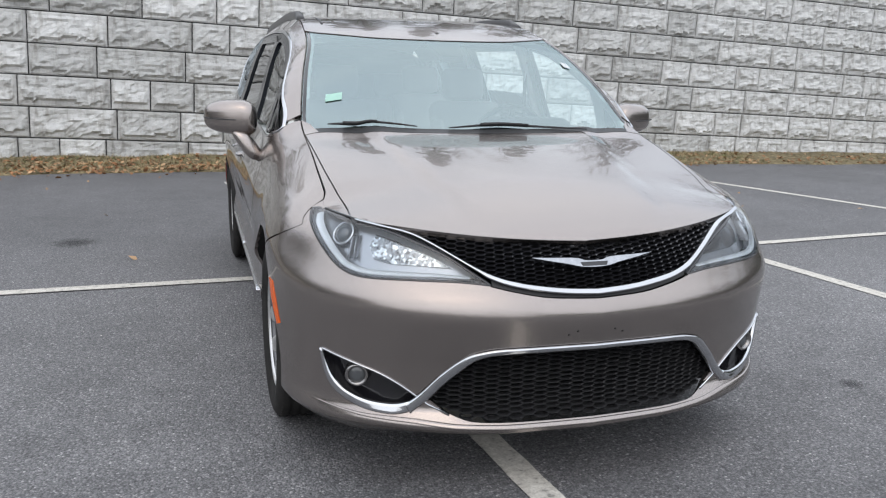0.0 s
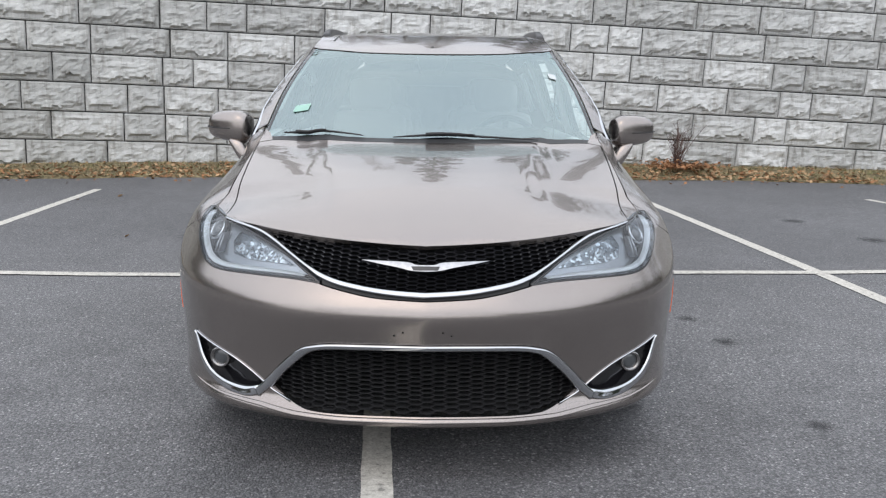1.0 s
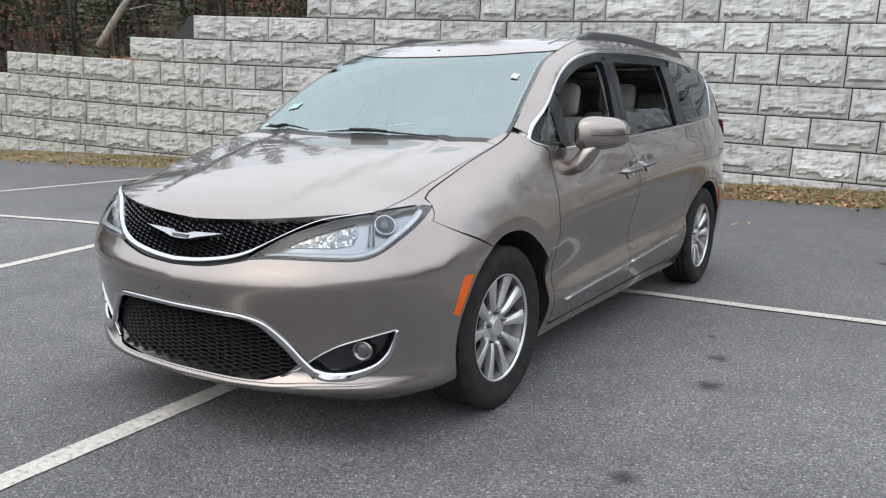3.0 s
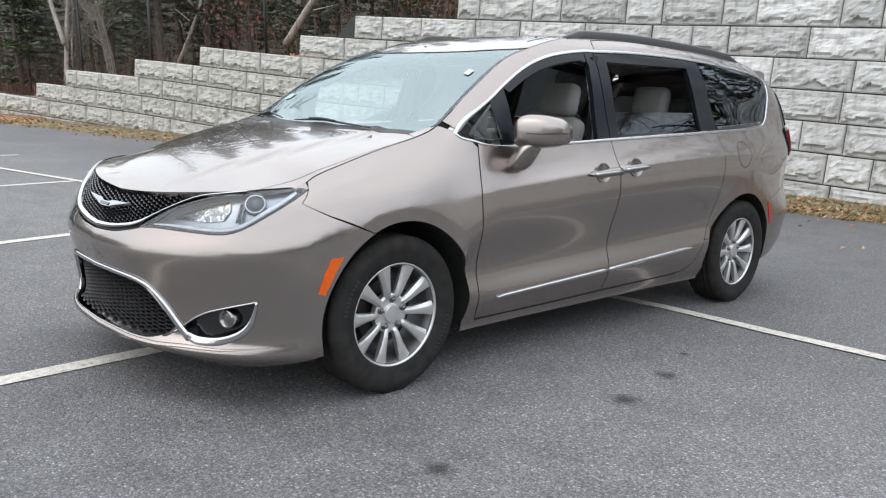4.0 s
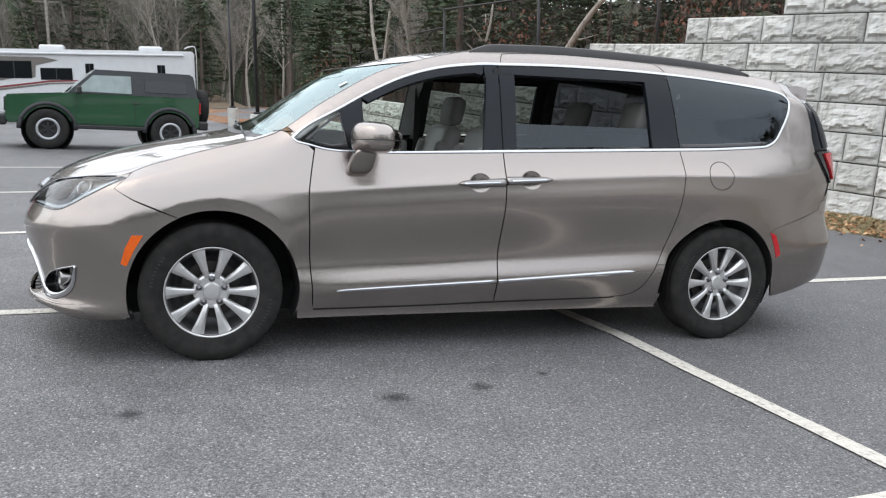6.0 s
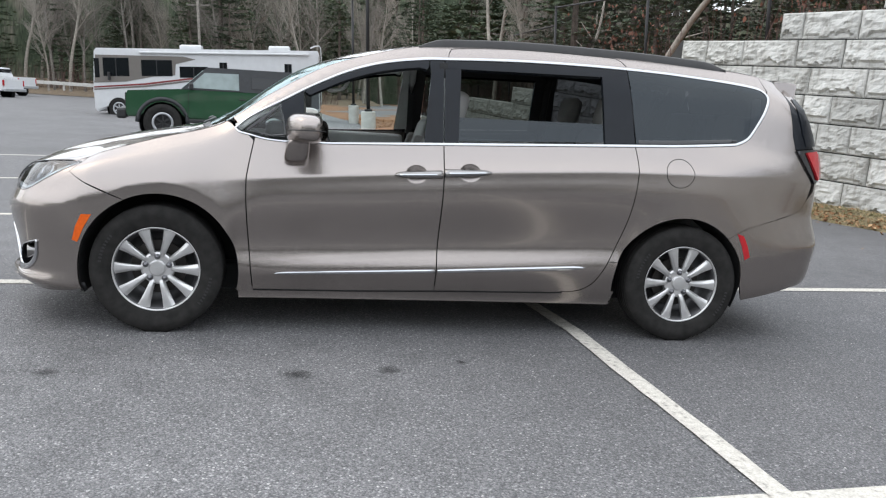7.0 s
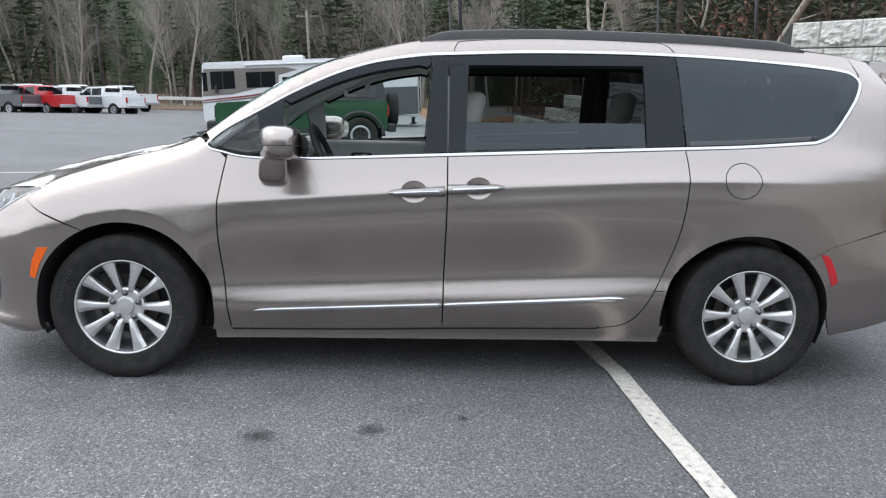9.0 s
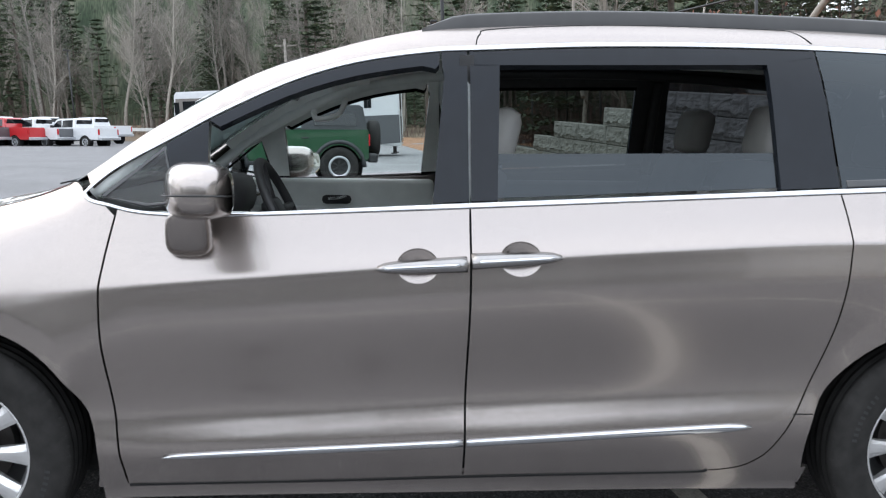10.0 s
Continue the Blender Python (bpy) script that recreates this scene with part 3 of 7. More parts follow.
def litter_material(name, lo, mid, hi):
    m, t, b = material(name, 0.95)
    a = texture(t, "ShaderNodeTexVoronoi", 17, 0)
    n = texture(t, "ShaderNodeTexNoise", 2.4, 6)
    f = texture(t, "ShaderNodeTexNoise", 60, 3)
    c = ramp(t, a.outputs["Color"], [(0.1, lo), (.5, mid), (.95, hi)])
    c = blend(t, 1.0, c, ramp(t, n.outputs["Fac"], [(.3, (.7, .7, .66)), (.7, (1.2, 1.16, 1.08))]), "MULTIPLY")
    t.links.new(c, b.inputs["Base Color"])
    relief(t, b, f.outputs["Fac"], .9, .03)
    return m


GRASS_SOIL = litter_material("dry verge", (.10, .085, .045), (.20, .165, .095), (.30, .25, .15))
LEAF_SOIL = litter_material("leaf litter", (.12, .06, .033), (.25, .13, .07), (.36, .21, .125))
bm = bmesh.new()
cols = []
for x in np.linspace(22, -24.2, 190):
    y0, y1 = edge_y(x), wall_y(x) + .08
    cols.append([bm.verts.new((x, y0 + (y1 - y0) * u, verge_height(x, u) if u else rise(x) - .01)) for u in (0, .06, .2, .4, .6, .8, 1)])
for a, b in zip(cols, cols[1:]):
    for k in range(6):
        bm.faces.new((a[k], a[k + 1], b[k + 1], b[k]))
bmesh.ops.recalc_face_normals(bm, faces=bm.faces)
tagged(mesh_object("verge", bm, GRASS_SOIL), "dry grass verge along the wall", "verge", kind="structure")

# dead grass, green tufts and fallen leaves on the verge
STRAW = plain("straw", (.34, .27, .15), .9, 0, .35, 3)
GREEN = plain("dull grass", (.13, .15, .05), .9, 0, .3, 3)
LEAF = plain("fallen leaf", (.30, .15, .07), .85, 0, .5, 2)
DRY_LEAF = plain("pale fallen leaf", (.46, .30, .17), .85, 0, .4, 2)


def scatter_blades(name, mat, count, seed, label, near=(-12, 9), height=(.03, .12), curl=1.0):
    rr = random.Random(seed)
    verts, faces = [], []
    while len(faces) < count:
        x = rr.uniform(*near) if rr.random() < .85 else rr.uniform(-24, 20)
        u = rr.uniform(.02, .98)
        y = edge_y(x) + (wall_y(x) - edge_y(x)) * u
        z = verge_height(x, u) - .005
        for k in range(4):
            a, l, w = rr.uniform(0, math.tau), rr.uniform(*height), rr.uniform(.003, .007)
            bx, by = x + rr.uniform(-.05, .05), y + rr.uniform(-.05, .05)
            dx, dy = math.cos(a) * l * curl, math.sin(a) * l * curl
            i = len(verts)
            verts += [(bx - w * math.sin(a), by + w * math.cos(a), z), (bx + w * math.sin(a), by - w * math.cos(a), z), (bx + dx, by + dy, z + l * rr.uniform(.25, .9))]
            faces.append((i, i + 1, i + 2))
    me = bpy.data.meshes.new(name)
    me.from_pydata(verts, [], faces)
    me.materials.append(mat)
    return tagged(new(name, me), label, "grass", kind="stuff")


def scatter_leaves(name, mat, count, seed, label, spot):
    rr = random.Random(seed)
    verts, faces = [], []
    for k in range(count):
        x, y, z = spot(rr)
        r = rr.uniform(.022, .055)
        m = pose(x, y, z + .008, rr.uniform(-40, 40), rr.uniform(-40, 40), rr.uniform(0, 360))
        i = len(verts)
        verts += [m @ Vector(p) for p in ((-r, 0, 0), (0, -r * .55, r * .18), (r, 0, 0), (0, r * .55, r * .18))]
        faces += [(i, i + 1, i + 2), (i, i + 2, i + 3)]
    me = bpy.data.meshes.new(name)
    me.from_pydata(verts, [], faces)
    me.materials.append(mat)
    return tagged(new(name, me), label, "leaves", kind="stuff")


scatter_blades("straw_grass", STRAW, 22000, 1, "matted dry straw-coloured grass", height=(.03, .10))
scatter_blades("green_grass", GREEN, 8000, 2, "sparse dull green grass tufts", height=(.02, .07))


def on_verge(rr):
    x = rr.uniform(-24, 14) if rr.random() < .5 else rr.uniform(-8, 7)
    u = min(.98, abs(rr.gauss(.12, .35)))
    return x, edge_y(x) + (wall_y(x) - edge_y(x)) * u, verge_height(x, u)


def off_verge(rr):
    x = rr.uniform(-24, 8)
    y = edge_y(x) - abs(rr.gauss(0, .35))
    return x, y, rise(x)


scatter_leaves("verge_leaves", LEAF, 2200, 3, "brown fallen leaves on the verge", on_verge)
scatter_leaves("verge_leaves_pale", DRY_LEAF, 1500, 5, "pale fallen leaves on the verge", on_verge)
scatter_leaves("lot_leaves", LEAF, 160, 6, "a few leaves blown onto the asphalt", off_verge)
scatter_leaves("stray_leaves", DRY_LEAF, 14, 8, "single dry leaves lying on the asphalt", lambda rr: (rr.uniform(-5, 6), rr.uniform(1.5, 6.5), .0))

# the bare shrub at the wall's foot
TWIG = plain("red-brown twig", (.10, .055, .045), .85, 0, .3, 20)
shrub = thing("shrub", "small bare reddish shrub at the foot of the wall", "shrub", pose(3.95, 8.25, .12))
rr = random.Random(9)
for k in range(26):
    bm = bmesh.new()
    a, l = rr.uniform(0, math.tau), rr.uniform(.35, .75)
    lean = rr.uniform(.15, .75)
    pts = [(0.03 * math.cos(a), .03 * math.sin(a), 0), (lean * .4 * l * math.cos(a), lean * .25 * l * math.sin(a), .5 * l), (lean * l * math.cos(a), lean * .5 * l * math.sin(a), l)]
    tube(bm, smooth(pts, 3), .007, 5, True, .0025)
    for q in range(3):
        p = Vector(pts[1]) * (.7 + .3 * q) + Vector((0, 0, .05 * q))
        tube(bm, [p, p + Vector((rr.uniform(-.12, .12), rr.uniform(-.1, .1), rr.uniform(.05, .18)))], .003, 4)
    part("stem", bm, TWIG, shrub)
scatter_leaves("shrub_litter", LEAF, 500, 11, "leaves heaped under the shrub", lambda rr: (3.95 + rr.gauss(0, .32), 8.15 + rr.gauss(0, .18), .13 + abs(rr.gauss(0, .05))))


# the wooded bank behind the wall
def bank_foot(x):
    return float(np.interp(x, [-120, -60, -34, -28, -24.3], [-3, -1.5, 1.5, 1.5, 3.55]))


def bank(x, y):
    back = max(0.0, y - wall_y(x))
    if x > -24.3:
        top = LEVEL(x) + min(top_course(x), 6.5) * COURSE - .12
        return top + min(back * .05, 1.2) + .10 * noise.noise(Vector((x * .4, y * .4, 0)))
    end = .5 * max(0.0, 1 - (-24.3 - x) / 3.2)
    return rise(x) + .12 + end + min(back, 6) * .05 + .10 * noise.noise(Vector((x * .4, y * .4, 0)))


bm = bmesh.new()
cols = []
for x in np.concatenate([np.linspace(40, -24, 110), np.linspace(-24.4, -120, 70)]):
    y0 = wall_y(x) + .45 if x > -24.3 else bank_foot(x)
    row = []
    for v in (0, .3, .8, 1.6, 3, 5, 8, 13, 22, 40, 90):
        h = bank(x, y0 + v)
        if x <= -24.3 and v == 0:
            h = rise(x) - .02
        row.append(bm.verts.new((x, y0 + v, h)))
    cols.append(row)
for a, b in zip(cols, cols[1:]):
    for k in range(10):
        bm.faces.new((a[k], a[k + 1], b[k + 1], b[k]))
bmesh.ops.recalc_face_normals(bm, faces=bm.faces)
tagged(mesh_object("bank", bm, LEAF_SOIL), "leaf-covered bank behind the wall", "bank", kind="structure")
# the end of the litter beside the wall's foot
bm = bmesh.new()
cols = []
for x in np.linspace(-19.6, -28.5, 36):
    y1 = wall_y(x) + .02 if x > -24.3 else bank_foot(x) + .25
    y0 = float(np.interp(x, [-28.5, -24.5, -22, -19.6], [1.25, .9, 1.6, wall_y(-19.6) - .5]))
    cols.append([bm.verts.new((x, y0 + (y1 - y0) * u, rise(x) + (-.01 if u == 0 else .012 + .15 * math.sin(u * 1.4) * min(1, (-19.6 - x) / 1.8) + (u * u * .5 * max(0, 1 - (-24.3 - x) / 3.2) if x < -24.3 else 0)))) for u in (0, .1, .3, .6, 1)])
for a, b in zip(cols, cols[1:]):
    for k in range(4):
        bm.faces.new((a[k], a[k + 1], b[k + 1], b[k]))
bmesh.ops.recalc_face_normals(bm, faces=bm.faces)
tagged(mesh_object("leaf_bed", bm, LEAF_SOIL), "bed of brown leaves by the wall's end", "leaf bed", kind="structure")
scatter_leaves("bank_leaves", LEAF, 4200, 21, "brown leaves heaped on the bank", lambda rr: (lambda x, u: (x, (lambda y0: y0 + u)(wall_y(x) + .45 if x > -24.3 else bank_foot(x)), bank(x, (wall_y(x) + .45 if x > -24.3 else bank_foot(x)) + u)))(rr.uniform(-36, -9), rr.uniform(0, 3.5)))
scatter_leaves("bed_leaves", DRY_LEAF, 3000, 22, "pale brown leaves round the lamp base", lambda rr: (lambda x: (x, rr.uniform(float(np.interp(x, [-24.5, -22, -19.6, -17], [1.0, 1.7, wall_y(x) - .6, wall_y(x) - .7])), wall_y(x)), rise(x) + .02 + .10 * min(1, max(0, (-19.6 - x) / 1.8))))(rr.uniform(-24.4, -17.0)))
# far verge across the lot
sheet("far_verge", litter_material("far bank", (.10, .075, .05), (.17, .13, .09), (.24, .19, .14)), np.linspace(-74, -130, 12), np.linspace(-90, 6, 20), lambda x, y: rise(x, y) + .03 + max(0, (-74 - x)) * .03, label="brown bank beyond the lot", category="bank")

# ---- panels laid on a surface of two coordinates ----
def area(poly):
    return 0.5 * sum(a[0] * b[1] - b[0] * a[1] for a, b in zip(poly, poly[1:] + poly[:1]))


def shrink(poly, d):
    """The outline moved in by d."""
    if area(poly) < 0:
        poly = poly[::-1]
    out, k = [], len(poly)
    for i in range(k):
        a, b, c = (Vector((*poly[(i + j) % k], 0)) for j in (-1, 0, 1))
        e, f = (b - a), (c - b)
        if e.length < 1e-6 or f.length < 1e-6:
            continue
        n = (Vector((-e.y, e.x, 0)).normalized() + Vector((-f.y, f.x, 0)).normalized())
        n = n.normalized() if n.length > 1e-6 else Vector((-f.y, f.x, 0)).normalized()
        out.append((0.0 if abs(b.x) < 1e-6 else b.x + n.x * d, b.y + n.y * d))
    return out


def inside(poly, u, v):
    hit = False
    for (a, b), (c, d) in zip(poly, poly[1:] + poly[:1]):
        if (b > v) != (d > v) and u < (c - a) * (v - b) / (d - b) + a:
            hit = not hit
    return hit


def lay(name, verts, faces, normals, mat, parent, label=""):
    """A mesh of (place, per-corner normal) faces."""
    me = bpy.data.meshes.new(name)
    me.from_pydata(verts, [], faces)
    me.materials.append(mat)
    me.shade_smooth()
    me.normals_split_custom_set(normals)
    ob = new(name, me)
    ob.parent = parent
    if label:
        ob["label"] = label
    return ob


def panel(name, outlines, mat, parent, surface=None, facing=None, out=0.0, thick=0.014, cell=0.05, label="", gap=0.0022, crease=None):
    """A sheet with the given outlines on the surface, with turned-in edges; its cells run along the crease."""
    surface, facing = surface or skin, facing or skin_normal
    verts, faces, normals = [], [], []
    for outline in outlines:
        poly = shrink(list(outline), gap)
        bm = bmesh.new()
        if crease:
            poly = [(u, v - crease(u)) for u, v in poly]
        bm.faces.new([bm.verts.new((u, v, 0)) for u, v in poly])
        bm.normal_update()
        for axis in (0, 1):
            lo, hi = min(p[axis] for p in poly), max(p[axis] for p in poly)
            n = max(1, int((hi - lo) / cell))
            cuts = [lo + (hi - lo) * k / n for k in range(1, n)]
            if crease and axis:
                cuts += [c for c in (-0.036, -0.018, -0.007, 0.0, 0.006, 0.016, 0.030, 0.05) if lo < c < hi]
            for cut in cuts:
                co, no = [0, 0, 0], [0, 0, 0]
                co[axis], no[axis] = cut, 1
                bmesh.ops.bisect_plane(bm, geom=bm.verts[:] + bm.edges[:] + bm.faces[:], dist=1e-5, plane_co=co, plane_no=no)
        bmesh.ops.triangulate(bm, faces=[f for f in bm.faces if len(f.verts) > 4])
        if crease:
            for v in bm.verts:
                v.co.y += crease(v.co.x)
        bm.verts.index_update()
        base = len(verts)
        place = [surface(v.co.x, v.co.y, out) for v in bm.verts]
        norm = [facing(v.co.x, v.co.y) for v in bm.verts]
        verts += place
        for f in bm.faces:
            loop = [v.index for v in f.verts]
            if f.normal.z < 0:
                loop.reverse()
            faces.append([base + i for i in loop])
            normals += [norm[i] for i in loop]
        if thick:
            for e in bm.edges:
                if len(e.link_faces) != 1 or all(abs(v.co.x) < 0.006 for v in e.verts):
                    continue
                f = e.link_faces[0]
                loop = [v.index for v in f.verts]
                if f.normal.z < 0:
                    loop.reverse()
                a, b = e.verts[0].index, e.verts[1].index
                if loop[(loop.index(a) + 1) % len(loop)] != b:
                    a, b = b, a
                k = len(verts)
                verts += [place[b], place[a], place[a] - norm[a] * thick, place[b] - norm[b] * thick]
                q = (verts[k + 1] - verts[k]).cross(verts[k + 3] - verts[k]).normalized()
                faces.append([k, k + 1, k + 2, k + 3])
                normals += [q] * 4
        bm.free()
    return lay(name, verts, faces, normals, mat, parent, label)


def ribbon(name, path, width, height, mat, parent, surface=None, facing=None, out=0.0, closed=False, label=""):
    """A raised moulding along a path on the surface. width: one number, or a curve of numbers along it."""
    surface, facing = surface or skin, facing or skin_normal
    profile = [(-1, -0.3), (-1, 0.45), (-0.72, 0.85), (-0.3, 1), (0.3, 1), (0.72, 0.85), (1, 0.45), (1, -0.3)]
    bm = bmesh.new()
    k, rings = len(path), []
    for i, (u, v) in enumerate(path):
        a = path[(i - 1) % k] if closed or i else path[i]
        b = path[(i + 1) % k] if closed or i < k - 1 else path[i]
        du, dv = b[0] - a[0], b[1] - a[1]
        n = math.hypot(du, dv) or 1.0
        w = width(i / (k - 1)) if callable(width) else width
        rings.append([bm.verts.new(surface(u - dv / n * p * w / 2, v + du / n * p * w / 2, out + q * height)) for p, q in profile])
    for i in range(k if closed else k - 1):
        a, b = rings[i], rings[(i + 1) % k]
        for j in range(7):
            bm.faces.new((a[j], b[j], b[j + 1], a[j + 1]))
    if not closed:
        bm.faces.new(rings[0])
        bm.faces.new(rings[-1][::-1])
    bmesh.ops.recalc_face_normals(bm, faces=bm.faces)
    return mesh_object(name, bm, mat, parent, label, True)


def mirrored(path):
    return [(-u, v) for u, v in path]


def both(path, sign):
    return path if sign > 0 else mirrored(path)


def honeycomb(name, outlines, w, h, bar, depth, out, mat, parent, label=""):
    """A lattice of wide six-sided cells over the outlines."""
    verts, faces = [], []
    hexagon = [(math.cos(math.radians(a)), math.sin(math.radians(a))) for a in (0, 60, 120, 180, 240, 300)]
    for poly in outlines:
        lo_u, hi_u = min(p[0] for p in poly), max(p[0] for p in poly)
        lo_v, hi_v = min(p[1] for p in poly), max(p[1] for p in poly)
        for i in range(int((hi_u - lo_u) / (w * 0.75)) + 2):
            for j in range(int((hi_v - lo_v) / h) + 2):
                cu, cv = lo_u + i * w * 0.75, lo_v + (j + 0.5 * (i % 2)) * h
                if not inside(poly, cu, cv):
                    continue
                k = len(verts)
                for thin, o in ((0.0, out), (bar, out - 0.004), (bar * 1.4, out - depth)):
                    verts += [skin(cu + a * w / 2 * (1 - thin * 0.45), cv + b * h / 2 / 0.866 * (1 - thin), o) for a, b in hexagon]
                for q in range(6):
                    r = (q + 1) % 6
                    faces.append((k + q, k + r, k + 6 + r, k + 6 + q))
                    faces.append((k + 6 + q, k + 6 + r, k + 12 + r, k + 12 + q))
    me = bpy.data.meshes.new(name)
    me.from_pydata(verts, [], faces)
    me.materials.append(mat)
    ob = new(name, me)
    ob.parent = parent
    if label:
        ob["label"] = label
    return ob

# ---- the minivan ----
van = thing("minivan", "grey-brown metallic minivan with chrome trim parked across a line", "minivan")


def flank(*pts):
    """(y, z) places on the flank as surface coordinates."""
    return [(side(y), z) for y, z in pts]


def arch(y0, r, a0, a1, n=26):
    """The wheel opening's edge, from angle a0 to a1 (0 points to the tail, 90 up)."""
    out = []
    for k in range(n + 1):
        a = radians(a0 + (a1 - a0) * k / n)
        out.append((side(y0 + r * math.cos(a)), 0.355 + r * math.sin(a)))
    return out


ARC_TOP = [(-1.143, 1.155), (-1.06, 1.226), (-0.885, 1.324), (-0.728, 1.413), (-0.53, 1.507), (-0.332, 1.569), (-0.10, 1.606), (0.06, 1.616), (0.43, 1.633), (0.815, 1.638), (1.163, 1.633), (1.492, 1.620), (1.826, 1.597), (2.04, 1.572), (2.098, 1.535)]
ARC = smooth(flank(*ARC_TOP), 6)
BELT = smooth(flank((-1.06, 1.122), (-0.94, 1.100), (-0.68, 1.097), (0.024, 1.128), (1.188, 1.182), (1.455, 1.195), (1.83, 1.222)), 6)
TAIL_CURVE = smooth(flank((2.098, 1.535), (2.10, 1.50), (2.052, 1.415), (1.955, 1.292), (1.90, 1.248), (1.83, 1.222)), 6)
NOSE_CURVE = smooth(flank((-1.06, 1.122), (-1.12, 1.135), (-1.143, 1.155)), 4)
WINDOW_LOOP = NOSE_CURVE[:-1] + ARC[:-1] + TAIL_CURVE[:-1] + BELT[::-1][:-1]
SEAM_A = smooth(flank((-1.034, 1.11), (-1.062, 0.95), (-1.071, 0.846), (-1.06, 0.618), (-1.042, 0.42), (-1.025, 0.252)), 6)
SEAM_B = smooth(flank((0.026, 1.125), (0.024, 0.83), (0.017, 0.50), (0.015, 0.268)), 6)
SEAM_C = smooth(flank((1.178, 1.178), (1.19, 1.043), (1.16, 0.77), (1.094, 0.559), (1.003, 0.385), (0.95, 0.325), (0.88, 0.294), (0.76, 0.282)), 6)


def arc_at(y, drop=0.0):
    return (side(y), float(np.interp(side(y), [p[0] for p in ARC], [p[1] for p in ARC])) - drop)


def belt_at(y, up=0.0):
    return (side(y), float(np.interp(side(y), [p[0] for p in BELT], [p[1] for p in BELT])) + up)


def arc_run(y0, y1, drop, n=12):
    return [arc_at(y0 + (y1 - y0) * k / n, drop) for k in range(n + 1)]


def belt_run(y0, y1, up, n=10):
    return [belt_at(y0 + (y1 - y0) * k / n, up) for k in range(n + 1)]


LAMP_LOW = smooth([(.372, .731), (.43, .737), (.495, .741), (.63, .743), (.79, .744), (.87, .757), (.935, .785), (.99, .815), (1.06, .852), (1.13, .888), (1.205, .921)], 5)
LAMP_TOP = smooth([(1.205, .921), (1.12, .924), (1.03, .920), (.945, .914), (.80, .897), (.684, .868), (.537, .822), (.436, .768), (.372, .731)], 5)
GRILLE_LOW = smooth([(0, .701), (.10, .706), (.191, .716), (.30, .735), (.372, .757), (.42, .780), (.52, .829), (.60, .862), (.68, .885), (.80, .902), (.90, .912)], 5)
FASCIA_TOP = smooth([(0, .680), (.10, .684), (.19, .691), (.29, .709), (.366, .726)], 5)
MOUTH_TOP = smooth([(0, .526), (.19, .526), (.33, .523), (.40, .512), (.454, .490), (.528, .430), (.612, .350)], 5)
MOUTH_IN = smooth([(0, .502), (.19, .502), (.33, .498), (.39, .486), (.437, .463), (.511, .400), (.575, .340)], 5)
MOUTH_LOW = smooth([(.575, .340), (.52, .300), (.46, .278), (.39, .268), (.20, .266), (0, .266)], 5)
FOG_OUT = smooth([(.655, .306), (.70, .299), (.78, .304), (.85, .322), (.908, .352), (.946, .400), (.968, .482)], 5)
FOG_TOP = smooth([(.968, .482), (.86, .456), (.753, .424), (.68, .388), (.625, .352)], 5)
WHEEL_Y, WHEEL_Z = 1.545, 0.357

bumper = []
for sg in (1, -1):
    outline = FASCIA_TOP + LAMP_LOW[1:-1] + [(1.205, .916), (1.16, .872), (1.274, .822)] + [p for p in arch(-1.53, 0.425, 115, 196) if p[1] < 0.79]
    outline += [(side(-1.955), .235), (side(-2.0), .222), (1.0, .197), (.76, .193), (.5, .189), (.25, .187), (0, .187)]
    outline += MOUTH_LOW[::-1][:-1] + [(.598, .330), (.635, .305)] + FOG_OUT + FOG_TOP[1:] + MOUTH_TOP[::-1]
    bumper.append(both(outline, sg))
front_bumper = panel("front_bumper", bumper, PAINT, van, cell=0.025, gap=0.0015)

# dark inner shell behind the gaps and openings of the nose
for nm, poly in (("grille_backing", GRILLE_LOW + [(s, top_of(s) - 0.004) for s in np.linspace(.9, 0, 14)]), ("mouth_backing", MOUTH_TOP + [(.598, .345)] + MOUTH_LOW[1:])):
    panel(nm, [poly, mirrored(poly)], DARK, van, out=-0.06, thick=0, cell=0.08, gap=0)

GRILLE_AREA = GRILLE_LOW + [(s, top_of(s) - 0.010) for s in np.linspace(.93, 0, 20)]
GRILLE_ALL = [GRILLE_AREA + mirrored(GRILLE_AREA)[::-1]]
honeycomb("upper_grille", GRILLE_ALL, 0.047, 0.0128, 0.30, 0.02, -0.014, BLACK_GLOSS, van, "gloss black honeycomb grille")["kind"] = "stuff"
MOUTH_AREA = MOUTH_IN + MOUTH_LOW[1:]
honeycomb("lower_grille", [MOUTH_AREA + mirrored(MOUTH_AREA)[::-1]], 0.060, 0.0170, 0.26, 0.022, -0.022, BLACK_PLASTIC, van, "black honeycomb lower grille with road dust")["kind"] = "stuff"
ribbon("grille_trim", mirrored(GRILLE_LOW)[::-1] + GRILLE_LOW[1:], pchip([(0, .004), (.22, .006), (.30, .014), (.5, .019), (.70, .014), (.78, .006), (1, .004)]), 0.010, CHROME, van, out=0.001, label="curved chrome strip")
STEP = [(u, float(np.interp(u, [p[0] for p in GRILLE_LOW], [p[1] for p in GRILLE_LOW]))) for u in np.linspace(.372, 0, 12)]
panel("grille_step", [FASCIA_TOP + STEP, mirrored(FASCIA_TOP + STEP)], BLACK_PLASTIC, van, out=-0.010, thick=0, cell=0.05, gap=0)
MOUTH_MID = smooth([(0, .514), (.19, .514), (.33, .511), (.40, .499), (.446, .477), (.52, .416), (.59, .345), (.645, .303)], 5)
